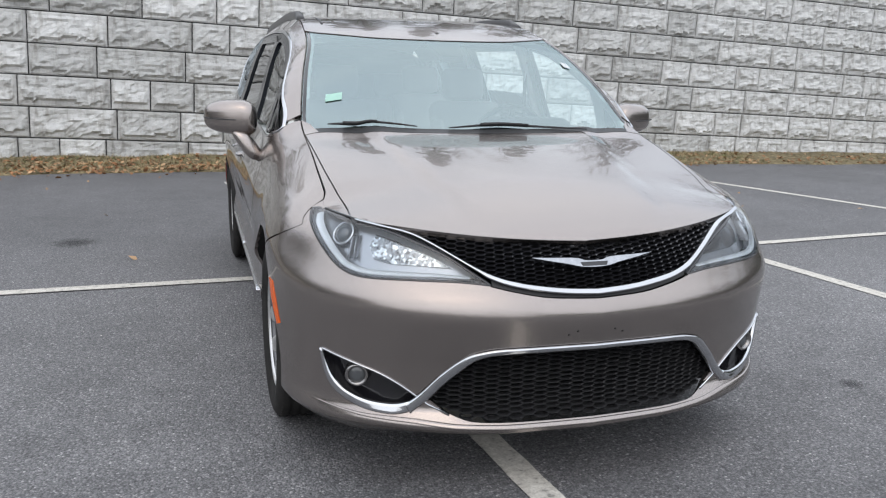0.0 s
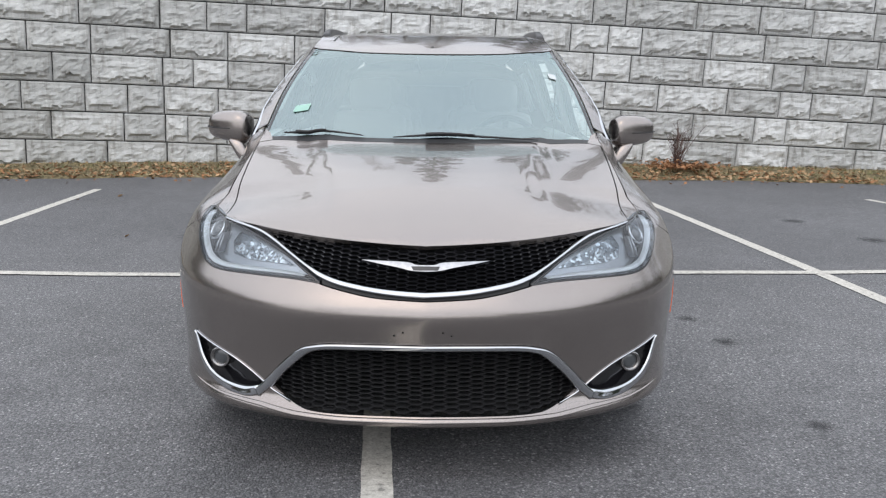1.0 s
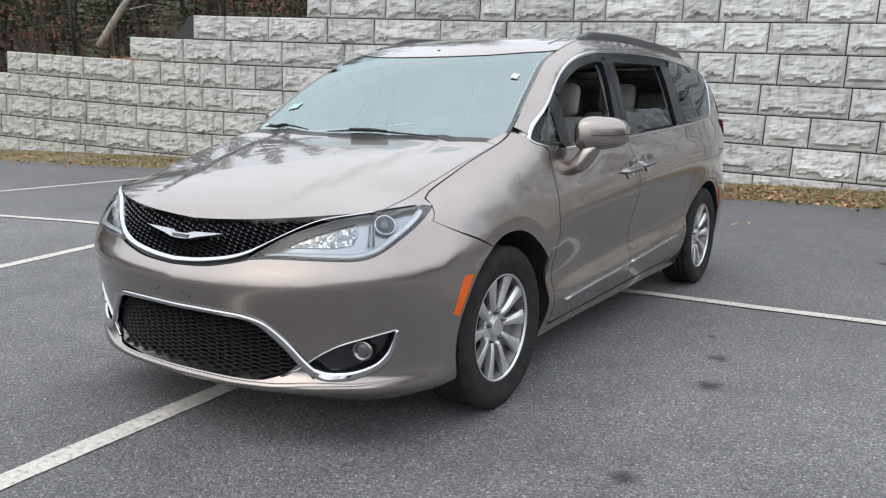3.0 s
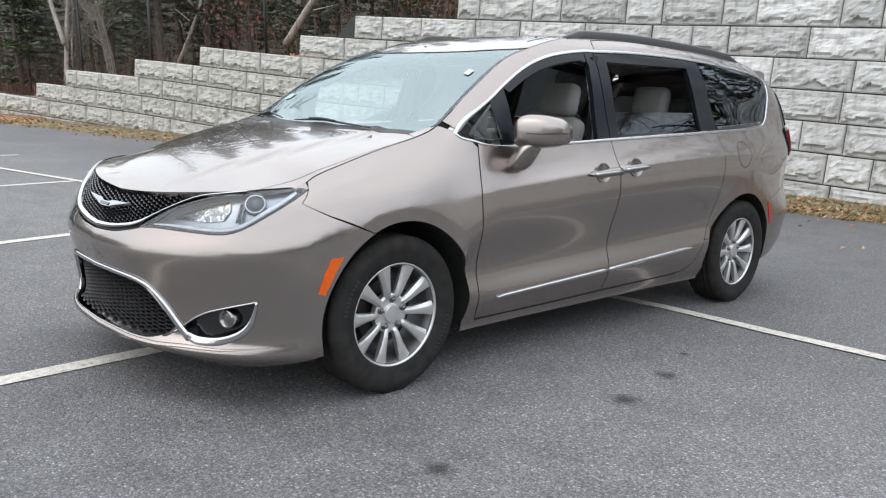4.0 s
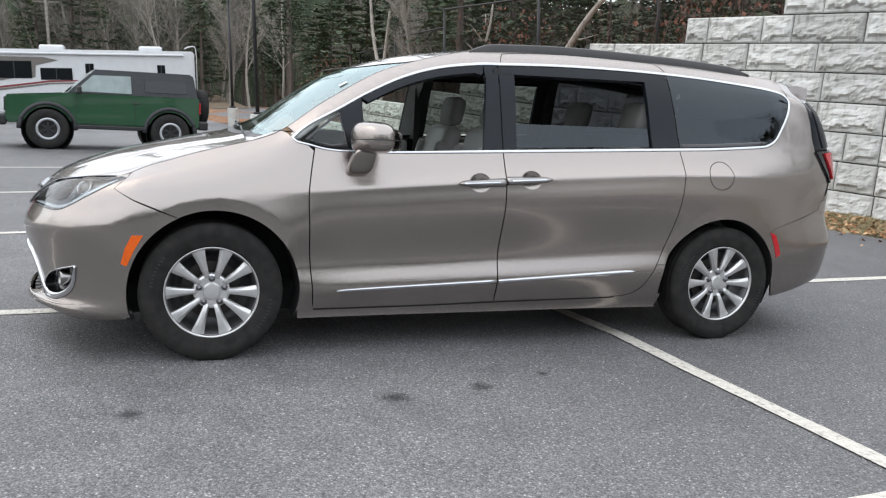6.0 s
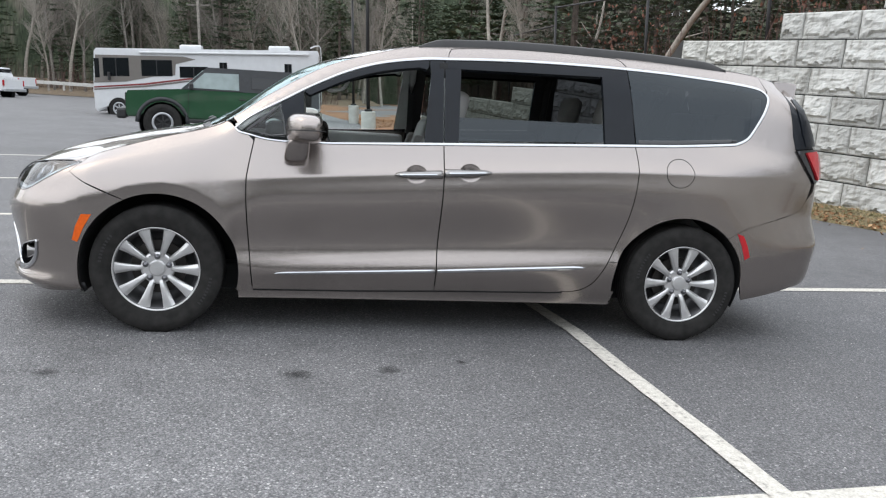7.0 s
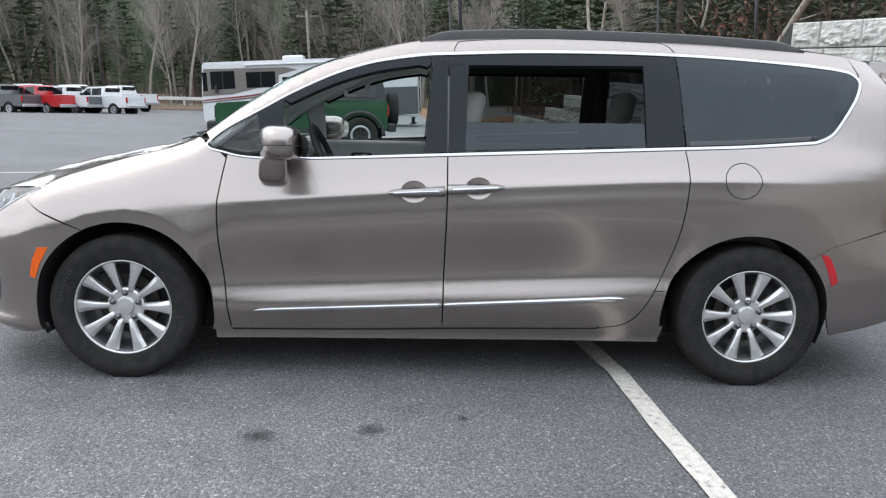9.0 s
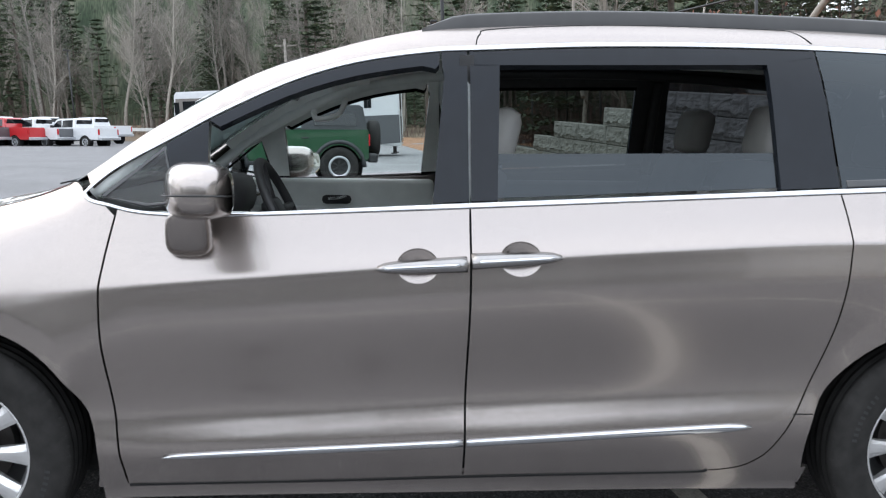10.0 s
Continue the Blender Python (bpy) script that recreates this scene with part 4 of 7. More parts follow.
ribbon("mouth_trim", mirrored(MOUTH_MID)[::-1] + MOUTH_MID[1:], pchip([(0, .036), (.18, .034), (.32, .022), (.5, .022), (.68, .022), (.82, .034), (1, .036)]), 0.012, CHROME, van, out=0.0, label="chrome frame of the lower grille")
ribbon("chin_trim", [(s, float(np.interp(s, [0, .3, .48, .62, .8, 1.0], [.252, .252, .256, .268, .272, .29]))) for s in np.linspace(0, 1.02, 30)][::-1] + [(-s, float(np.interp(s, [0, .3, .48, .62, .8, 1.0], [.252, .252, .256, .268, .272, .29]))) for s in np.linspace(0.03, 1.02, 30)],
       pchip([(0, .002), (.2, .014), (.5, .016), (.8, .014), (1, .002)]), 0.005, PAINT, van, out=-0.002)

# the winged badge, as a plain shape
BADGE = smooth([(-.226, .812), (-.15, .809), (-.09, .807), (-.055, .804), (-.035, .798), (0, .797), (.035, .798), (.055, .804), (.09, .807), (.15, .809), (.226, .812)], 4)
BADGE_LOW = smooth([(.226, .812), (.16, .800), (.10, .790), (.05, .780), (0, .778), (-.05, .780), (-.10, .790), (-.16, .800), (-.226, .812)], 5)
badge = panel("badge", [BADGE + BADGE_LOW[1:-1]], plain("badge silver", (0.40, 0.41, 0.43), 0.16, 1.0, 0.12, 40), van, out=0.018, thick=0.02, cell=0.02, gap=0, label="chrome winged badge")
panel("badge_bar", [[(-.045, .783), (.045, .783), (.052, .794), (-.052, .794)]], BLACK_GLOSS, badge, out=0.0215, thick=0.004, cell=0.03, gap=0)

# plugged mounting holes on the bumper
for u in (-.105, -.075, .062, .092):
    ribbon("plate_hole", [(u - .003, .575 - .012 * (abs(u) > .09)), (u + .003, .575 - .012 * (abs(u) > .09))], .006, .001, DARK, front_bumper)

LAMP_SILVER = plain("lamp bowl", (0.34, 0.36, 0.39), 0.25, 0.7, 0.1)
LAMP_GREY = plain("lamp housing", (0.36, 0.38, 0.41), 0.28, 0.75, 0.1)
HANDLE_METAL = plain("satin handle metal", (0.30, 0.29, 0.285), 0.24, 1.0, 0.05)
LAMP_WHITE = plain("lamp light guide", (0.78, 0.82, 0.85), 0.2, 0.0, 0.05)
LAMP_LENS = glass_material("lamp lens", (0.92, 0.95, 0.97), 0.0, 1.55)
AMBER = plain("amber marker", (0.74, 0.115, 0.008), 0.25, 0.0, 0.08, 60, 0.2)
RED = plain("red lamp", (0.46, 0.012, 0.018), 0.15, 0.0, 0.08, 40, 0, 0.6)


def facing_frame(s, z, out=0.0):
    """A pose on the skin whose z axis points off it."""
    n = skin_normal(s, z)
    return Matrix.Translation(skin(s, z, out)) @ n.to_track_quat("Z", "Y").to_matrix().to_4x4()


def dome(bm, m, r, h, n=24, rings=6):
    lathe(bm, [(max(r * math.cos(k / rings * math.pi / 2), 0.0004), h * math.sin(k / rings * math.pi / 2)) for k in range(rings + 1)], m, n)


def facet_material():
    """Bright reflector plastic pressed into facets; their glints are put into the base colour."""
    m, t, b = material("faceted reflector", 0.12, 1.0)
    cells = texture(t, "ShaderNodeTexVoronoi", 120, 0)
    tone = t.nodes.new("ShaderNodeSeparateColor")
    t.links.new(cells.outputs["Color"], tone.inputs[0])
    t.links.new(ramp(t, tone.outputs[0], [(0.0, (0.06, 0.07, 0.08)), (0.6, (0.26, 0.28, 0.30)), (1.0, (0.66, 0.70, 0.73))]), b.inputs["Base Color"])
    relief(t, b, texture(t, "ShaderNodeTexVoronoi", 95, 0).outputs["Color"], 1.0, 0.012)
    return m


FACETS = facet_material()


def headlamp(sg):
    low, top = both(LAMP_LOW, sg), both(LAMP_TOP, sg)
    body = panel("headlight", [low + top[1:-1]], LAMP_GREY, van, out=-0.055, thick=0.0, cell=0.04, gap=0.004, label="clear headlight unit with two lamps")
    rim = low[:-1] + top[:-1]
    ribbon("lamp_rim", rim, 0.008, 0.003, BLACK_GLOSS, body, out=-0.002, closed=True)
    wall_bm = bmesh.new()
    k = len(rim)
    outer = [wall_bm.verts.new(skin(u, v, -0.003)) for u, v in rim]
    inner = [wall_bm.verts.new(skin(u, v, -0.058)) for u, v in rim]
    for i in range(k):
        wall_bm.faces.new((outer[i], inner[i], inner[(i + 1) % k], outer[(i + 1) % k]))
    part("lamp_wall", wall_bm, LAMP_SILVER, body, shade=True)
    guide = both(smooth([(.44, .748), (.55, .754), (.68, .755), (.80, .757), (.88, .773), (.94, .802), (1.0, .835), (1.08, .876), (1.15, .908)], 5), sg)
    ribbon("light_guide", guide, pchip([(0, .005), (.25, .013), (.8, .018), (1, .008)]), 0.012, LAMP_WHITE, body, out=-0.022, label="pale light strip")
    for u, v, r, mat, nm in ((.945, .852, .040, CHROME, "projector_ring"),):
        m = facing_frame(sg * u, v, -0.052)
        bm = bmesh.new()
        lathe(bm, [(r * .78, .012), (r * .86, .022), (r, .024), (r * 1.08, .018), (r * 1.12, -.006)], m, 32)
        part(nm, bm, mat, body, shade=True)
        bm = bmesh.new()
        if nm == "projector_ring":
            dome(bm, m @ Matrix.Translation((0, 0, .012)), r * .8, .022)
            part("projector_lens", bm, plain("projector lens", (0.05, 0.06, 0.07), 0.05, 0.0, 0.02, coat=1.0), body, shade=True)
    panel("reflector_bowl", [both([(.50, .770), (.60, .776), (.72, .778), (.79, .79), (.815, .83), (.80, .864), (.72, .848), (.62, .818), (.55, .792)], sg)], FACETS, body, out=-0.048, thick=0, cell=0.04, gap=0, label="faceted silver reflector")
    for u, high in ((.862, .858), (.884, .866)):
        ribbon("lamp_fin", both([(u, .788), (u + .004, .82), (u + .010, high)], sg), 0.011, 0.020, LAMP_SILVER, body, out=-0.046, label="bright upright fin")
    lens = panel("lens", [low + top[1:-1]], LAMP_LENS, body, out=0.0005, thick=0.0, cell=0.04, gap=0.003)
    lens.visible_shadow = False


def foglamp(sg):
    outline = both(FOG_OUT + FOG_TOP[1:] + [(.635, .325)], sg)
    bezel = panel("fog_bezel", [outline], BLACK_GLOSS, van, out=-0.035, thick=0, cell=0.04, gap=0, label="black fog lamp recess with chrome edge")
    k = len(outline)
    bm = bmesh.new()
    a = [bm.verts.new(skin(u, v, 0)) for u, v in outline]
    b = [bm.verts.new(skin(u, v, -0.037)) for u, v in outline]
    for i in range(k):
        bm.faces.new((a[i], b[i], b[(i + 1) % k], a[(i + 1) % k]))
    part("fog_wall", bm, BLACK_GLOSS, bezel, shade=True)
    run = both([(.628, .315)] + FOG_OUT, sg)
    ribbon("fog_trim", [(u, v) for u, v in run], pchip([(0, .034), (.25, .032), (.7, .030), (1, .010)]), 0.010, CHROME, bezel, out=0.001, label="chrome edge strip")
    ribbon("fog_line", both(FOG_TOP + [(.575, .318), (.50, .288)], sg), 0.007, 0.006, CHROME, bezel, out=0.0)
    m = facing_frame(sg * .842, .402, -0.03)
    m = Matrix.Translation(m.translation) @ (Vector((0.25 * sg, -1, 0.0))).to_track_quat("Z", "Y").to_matrix().to_4x4()
    bm = bmesh.new()
    lathe(bm, [(.026, .016), (.031, .03), (.037, .03), (.040, .02), (.042, -.02)], m, 32)
    part("fog_ring", bm, HANDLE_METAL, bezel, shade=True)
    bm = bmesh.new()
    dome(bm, m @ Matrix.Translation((0, 0, .014)), .030, .010)
    part("fog_lens", bm, plain("fog lens", (0.07, 0.075, 0.08), 0.1, 0.0, 0.05, coat=1.0), bezel, shade=True)


PALE_TRIM = plain("pale pillar trim", (0.76, 0.79, 0.77), 0.8, 0.0, 0.05)


def shoulder(s):
    """The height of the crease along the flank."""
    return TRACKS[10](abs(s))


def flank_set(sg):
    """All that one side of the van carries."""
    sh = lambda pts: both(pts, sg)
    fender = [(1.16, .872)] + [(1.205, .918), (1.212, .924)]
    fender += [(s, top_of(s)) for s in np.linspace(1.12, side(-1.19), 26) if s > 1.215] + flank((-1.158, 1.172))
    fender += NOSE_CURVE[::-1][1:-1] + SEAM_A[1:] + flank((-1.108, 0.243)) + arch(-1.53, 0.425, -15, 115) + [(1.274, .822)]
    # over the lamp's end up to the bonnet
    cap = [(.95, .918), (1.03, .924), (1.12, .928), (1.212, .925)] + [(s, top_of(s)) for s in np.linspace(1.214, .95, 12)]
    panel("fender", [sh([p for p in fender]), sh(cap)], PAINT, van, cell=0.02, crease=shoulder, gap=0.003)
    door = panel("front_door", [sh(SEAM_A + [(side(-0.5), .256)] + SEAM_B[::-1] + [p for p in BELT[::-1] if side(-1.02) < p[0] < side(0.0)])], PAINT, van, cell=0.034, crease=shoulder, gap=0.0034)
    slide = panel("sliding_door", [sh(SEAM_B + [(side(.4), .275)] + SEAM_C[::-1] + [p for p in BELT[::-1] if side(.05) < p[0] < side(1.16)])], PAINT, van, cell=0.034, crease=shoulder, gap=0.0034)
    quarter = SEAM_C[:-2] + flank((0.86, .262), (1.11, .232), (1.12, .30)) + arch(1.515, 0.415, 188, 46)
    quarter += flank((1.919, .72), (2.05, .757), (2.25, .808), (2.335, .835), (2.385, .90), (2.415, 1.0), (2.36, 1.08), (2.275, 1.205), (2.262, 1.30), (2.275, 1.42), (2.29, 1.53), (2.27, 1.60))
    quarter += [(s, top_of(s)) for s in np.linspace(side(2.26), side(2.11), 8)] + flank((2.115, 1.56)) + TAIL_CURVE[1:] + [p for p in BELT[::-1] if side(1.19) < p[0] < side(1.82)]
    panel("quarter_panel", [sh(quarter)], PAINT, van, cell=0.021, crease=shoulder, gap=0.0018)
    rail = [p for p in ARC if p[0] > side(-1.135)] + flank((2.11, 1.56)) + [(s, top_of(s)) for s in np.linspace(side(2.11), side(-1.16), 60)]
    panel("roof_side", [sh(rail)], PAINT, van, cell=0.035)
    for y0, y1, lining_mat, words in ((-1.02, .05, PALE_TRIM, "pale grey inner pillar trim"), (.05, 1.95, BLACK_PLASTIC, "dark inner roof trim")):
        lining = [arc_at(y, .035) for y in np.linspace(y0, y1, 24)] + [(s, top_of(s) - .004) for s in np.linspace(side(y1), side(y0 - .04 * (y0 < 0)), 24)]
        panel("pillar_trim", [sh(lining)], lining_mat, van, out=-0.045, thick=0, cell=0.06, label=words)
    panel("sill", [sh(flank((-1.108, .262), (-1.025, .275), (-.5, .285), (.015, .30), (.4, .31), (.76, .315), (.84, .30), (1.105, .26), (1.11, .205), (.5, .205), (-.5, .20), (-1.105, .198)))], PAINT, van, out=-0.008)
    slim = [float(np.interp(skin(s, z).y, [-.75, -.1], [.011, .017])) for s, z in WINDOW_LOOP]
    ribbon("window_trim", sh(WINDOW_LOOP), lambda f: slim[round(f * (len(slim) - 1))], 0.005, CHROME, van, closed=True, label="chrome strip round the side windows")
    # black pillars and frames
    dark = [flank((-.893, 1.27)) + arc_run(-.90, -.775, .010, 4) + flank((-.762, 1.12)) + belt_run(-.762, -.845, .012, 2),
            arc_run(-.775, -.064, .010) + flank((-.066, 1.56), (-.078, 1.545)) + [arc_at(y, .050) for y in np.linspace(-.12, -.74, 10)],
            [arc_at(.022, .010), arc_at(-.02, .010), arc_at(-.060, .010)] + flank((-.058, 1.55), (-.052, 1.53), (-.088, 1.14)) + belt_run(-.088, .024, .012, 2),
            arc_run(.03, 1.145, .012) + flank((1.14, 1.60), (.985, 1.574), (.135, 1.560), (.03, 1.560)),
            flank((.030, 1.61)) + belt_run(.030, .112, .012, 2) + flank((.125, 1.562)),
            flank((.985, 1.58), (.992, 1.19)) + belt_run(.992, 1.178, .012, 2) + flank((1.165, 1.4), (1.148, 1.627))]
    for turn, poly in enumerate(dark):
        panel("window_pillar", [sh(poly)], PILLAR_FILM, van, thick=0.03, cell=0.08, gap=0.001, label="gloss black window pillar")
        panel("frame_trim", [sh(poly)], PALE_TRIM if turn < 3 else BLACK_PLASTIC, van, out=-0.034, thick=0, cell=0.1, gap=0.003)
    tri = panel("quarter_light", [sh(flank((-1.09, 1.145), (-.898, 1.302), (-.85, 1.125), (-.94, 1.112)))], GLASS_CLEAR, van, thick=0, cell=0.1, gap=0)
    ribbon("pane_border", sh(flank((-1.078, 1.148), (-.902, 1.290), (-.862, 1.132), (-.945, 1.122))), 0.014, 0.003, BLACK_GLOSS, tri, out=0.001, closed=True)
    pane = TAIL_CURVE[1:-1] + belt_run(1.84, 1.185, .011) + flank((1.17, 1.4), (1.153, 1.625)) + arc_run(1.16, 2.06, .009)
    panes = [tri, panel("rear_side_window", [sh(pane)], GLASS_DARK, van, thick=0, cell=0.08, gap=0, label="dark tinted rear side window")]
    ribbon("pane_border", sh(belt_run(1.20, 1.84, .022, 12)), 0.022, 0.002, BLACK_GLOSS, panes[1], out=0.0008)
    if sg > 0:
        panes.append(panel("sliding_window", [flank((.118, 1.284), (.985, 1.296), (.994, 1.19), (.113, 1.15))], GLASS_DARK, slide, out=-0.018, thick=0.004, cell=0.1, gap=0, label="tinted window wound halfway down"))
    else:
        panes.append(panel("sliding_window", [sh(flank((.118, 1.15), (.13, 1.562), (.985, 1.576), (.994, 1.19)))], glass_material("tinted glass", (0.15, 0.17, 0.165)), slide, out=-0.012, thick=0, cell=0.1, gap=0))
        panes.append(panel("door_window", [sh(arc_run(-.77, -.06, .048) + flank((-.085, 1.14), (-.80, 1.11)))], GLASS_CLEAR, door, out=-0.012, thick=0, cell=0.1, gap=0))
    for p in panes:
        p.visible_shadow = False
    # dark strips put behind the door gaps for the shade inside them
    for gap_line in (SEAM_A, SEAM_B, SEAM_C):
        ribbon("gap_strip", sh(gap_line), 0.034, 0.004, DARK, van, out=-0.020)
    # on the skin: a dark strip for the shaded gap below the doors
    ribbon("gap_strip", sh(smooth(flank((-1.022, .251), (-.5, .2545), (.015, .267), (.4, .2735), (.74, .279), (.80, .286)), 6)), 0.009, 0.002, DARK, van, out=0.001)
    # strips, handles, caps and markers
    ribbon("side_strip", sh(smooth(flank((-.908, .357), (-.6, .370), (.010, .397)), 8)), pchip([(0, .004), (.12, .018), (1, .024)]), 0.012, CHROME, door, label="chrome strip")
    ribbon("side_strip", sh(smooth(flank((.022, .397), (.5, .423), (.917, .446)), 8)), pchip([(0, .024), (.88, .026), (1, .006)]), 0.012, CHROME, slide, label="chrome strip")
    for owner, y0, y1, z0, z1 in ((door, -.254, .013, .949, .962), (slide, .027, .294, .970, .985)):
        mid = (y0 * .55 + y1 * .45) if owner is door else (y0 * .45 + y1 * .55)
        m = facing_frame(sg * side(mid), (z0 + z1) / 2, 0.0)
        cup_v, cup_f, cup_n = [], [], []
        for ring_k in range(6):
            for a in range(28):
                q, w = a / 28 * math.tau, (.007, .018, .029, .039, .048, .053)[ring_k]
                tilt = (.1, .3, .62, .95, .85, .1)[ring_k] if math.sin(q) > 0 else (.1, .2, .28, .32, .32, .1)[ring_k]
                cup_v.append(m @ Vector((w * math.cos(q) * 1.2, w * math.sin(q), .0022)))
                cup_n.append((m.to_3x3() @ Vector((-math.cos(q) * tilt, -math.sin(q) * tilt, 1))).normalized())
        for ring_k in range(5):
            for a in range(28):
                b = (a + 1) % 28
                cup_f.append((ring_k * 28 + a, ring_k * 28 + 28 + a, ring_k * 28 + 28 + b, ring_k * 28 + b))
        cup_f.append(tuple(range(28)))
        lay("handle_cup", cup_v, cup_f, [cup_n[i] for f in cup_f for i in f], PAINT, owner)
        path = [(side(y0 + (y1 - y0) * k / 12), z0 + (z1 - z0) * k / 12) for k in range(13)]
        w = pchip([(0, .012), (.12, .030), (.5, .040), (1, .045)] if owner is door else [(0, .045), (.5, .040), (.88, .030), (1, .012)])
        ribbon("handle", sh(path), w, 0.024, HANDLE_METAL, owner, out=0.004, label="door handle with chrome face")
        ribbon("handle_chrome", sh(path[1:-1]), 0.012, 0.004, CHROME, owner, out=0.026)
    ribbon("fuel_gap", sh([(side(1.449) + .088 * math.cos(k / 32 * math.tau), 1.036 + .084 * math.sin(k / 32 * math.tau)) for k in range(32)]), 0.004, 0.0008, DARK, van, closed=True)
    ribbon("roof_seam", sh(smooth(flank((.052, 1.628), (.066, 1.662), (.12, 1.682), (.5, 1.702), (1.02, 1.697), (1.11, 1.685), (1.15, 1.648)), 6)), 0.004, 0.0008, DARK, van)
    ribbon("sill_seam", sh(flank((1.05, .484), (1.115, .484))), 0.004, 0.0008, DARK, van)
    ribbon("pillar_seam", sh(smooth(flank((-1.168, 1.18), (-1.20, 1.185), (-1.235, 1.178)), 4)), 0.004, 0.0008, DARK, van)
    panel("side_marker", [sh(flank((-1.872, .657), (-1.925, .655), (-1.957, .588), (-1.978, .512), (-1.950, .502), (-1.912, .587)))], AMBER, van, out=0.003, thick=0.01, cell=0.05, gap=0, label="amber side marker")
    panel("side_reflector", [sh(flank((1.862, .688), (1.905, .676), (1.935, .62), (1.962, .547), (1.930, .527), (1.90, .61)))], RED, van, out=0.003, thick=0.01, cell=0.05, gap=0, label="red side reflector")
    # tail lamp and the dark glass above it
    tail = panel("tail_light", [sh(flank((2.272, 1.208), (2.35, 1.09), (2.43, 1.005), (2.505, 1.03), (2.525, 1.10), (2.50, 1.175), (2.455, 1.222)))], BLACK_GLOSS, van, out=0.014, thick=0.04, cell=0.05, gap=0.001, label="dark-rimmed red tail light")
    panel("red_lens", [sh(flank((2.345, 1.20), (2.395, 1.11), (2.45, 1.03), (2.50, 1.055), (2.518, 1.11), (2.495, 1.170), (2.45, 1.210)))], RED, tail, out=0.026, thick=0.014, cell=0.05, gap=0)
    panel("tail_glass", [sh(flank((2.29, 1.54), (2.277, 1.42), (2.264, 1.30), (2.275, 1.212), (2.45, 1.226), (2.405, 1.30), (2.345, 1.44), (2.315, 1.53)))], PILLAR_FILM, van, thick=0.02, cell=0.06, gap=0.001)
    # wheel housing
    for y0, r in ((-1.53, .43), (1.515, .42)):
        bm = bmesh.new()
        edge = [(y0 + r * math.cos(radians(a)), .355 + r * math.sin(radians(a))) for a in range(-20, 201, 10)]
        o = [bm.verts.new(skin(side(y), max(z, .215), -0.008) * 1.0) for y, z in edge]
        i_ = [bm.verts.new((0.62, y, z)) for y, z in edge]
        for v in o:
            v.co.x = abs(v.co.x)
        for k in range(len(edge) - 1):
            bm.faces.new((o[k], o[k + 1], i_[k + 1], i_[k]))
        bm.faces.new(i_)
        if sg < 0:
            for v in bm.verts:
                v.co.x *= -1
        part("wheel_housing", bm, DARK, van, shade=False)
    ribbon("mud_flap", sh(flank((-1.965, .262), (-1.955, .215))), 0.05, 0.01, BLACK_PLASTIC, van, out=-0.05)
    # roof rail
    bm = bmesh.new()
    ys = np.linspace(-.12, 1.83, 40)
    rings = []
    for y in ys:
        u = (y + .12) / 1.95
        lift = 0.036 * min(1.0, math.sin(math.pi * min(u, 1 - u + 0.0) ) * 5.0 + 0.05)
        xe = float(np.interp(y, EDGE[:, 1], EDGE[:, 0])) - 0.012
        zr = roof(xe, y).z
        prof = ((-.022, -.01), (-.02, lift * .8), (-.008, lift), (.008, lift), (.02, lift * .75), (.024, -.02))
        rings.append([bm.verts.new((sg * (xe + a), y, zr + b)) for a, b in prof])
    for a, b in zip(rings, rings[1:]):
        for k in range(5):
            bm.faces.new((a[k], a[k + 1], b[k + 1], b[k]))
    bm.faces.new(rings[0]), bm.faces.new(rings[-1])
    bmesh.ops.recalc_face_normals(bm, faces=bm.faces)
    part("roof_rail", bm, plain("rail grey", (0.035, 0.034, 0.034), 0.35, 0.3, 0.1), van, "dark roof rail", True)
    # door mirror
    bm = bmesh.new()
    bmesh.ops.create_uvsphere(bm, u_segments=32, v_segments=20, radius=1.0)
    for v in bm.verts:
        c = [math.copysign(abs(q) ** 0.62, q) for q in v.co]
        out_ = (c[0] + 1) / 2
        slim_ = 1.0 - 0.30 * out_ ** 2
        low_ = .086 - .022 * out_
        v.co = Vector((sg * (1.070 + .122 * c[0]), -.775 + (.112 - .024 * out_) * c[1] * slim_ + .045 * out_, 1.165 + .012 * out_ + (.094 * slim_ if c[2] > 0 else low_) * c[2]))
    if sg < 0:
        bmesh.ops.reverse_faces(bm, faces=bm.faces)
    mirror = part("door_mirror", bm, PAINT, van, "body-coloured door mirror", True)
    bm = bmesh.new()
    bmesh.ops.create_uvsphere(bm, u_segments=24, v_segments=14, radius=1.0)
    for v in bm.verts:
        c = [math.copysign(abs(q) ** 0.6, q) for q in v.co]
        v.co = Vector((sg * (0.997 + .045 * c[0] + .045 * c[2]), -.800 + (.066 - .004 * c[2]) * c[1] + .010 * c[2], 1.050 + .074 * c[2]))
    if sg < 0:
        bmesh.ops.reverse_faces(bm, faces=bm.faces)
    part("mirror_foot", bm, PAINT, mirror, shade=True)
    bm = bmesh.new()
    ring = [(sg * (1.070 + .1215 * math.copysign(abs(math.cos(a)) ** .62, math.cos(a))), -.775 + .022 * (1 + math.cos(a)) + .095 * math.copysign(abs(math.sin(a)) ** .62, math.sin(a)), 1.160 + .007 * (1 + math.cos(a))) for a in np.linspace(0, math.tau, 41)]
    tube(bm, ring, 0.0028, 6, False)
    part("mirror_seam", bm, BLACK_PLASTIC, mirror, shade=True)
    bm = bmesh.new()
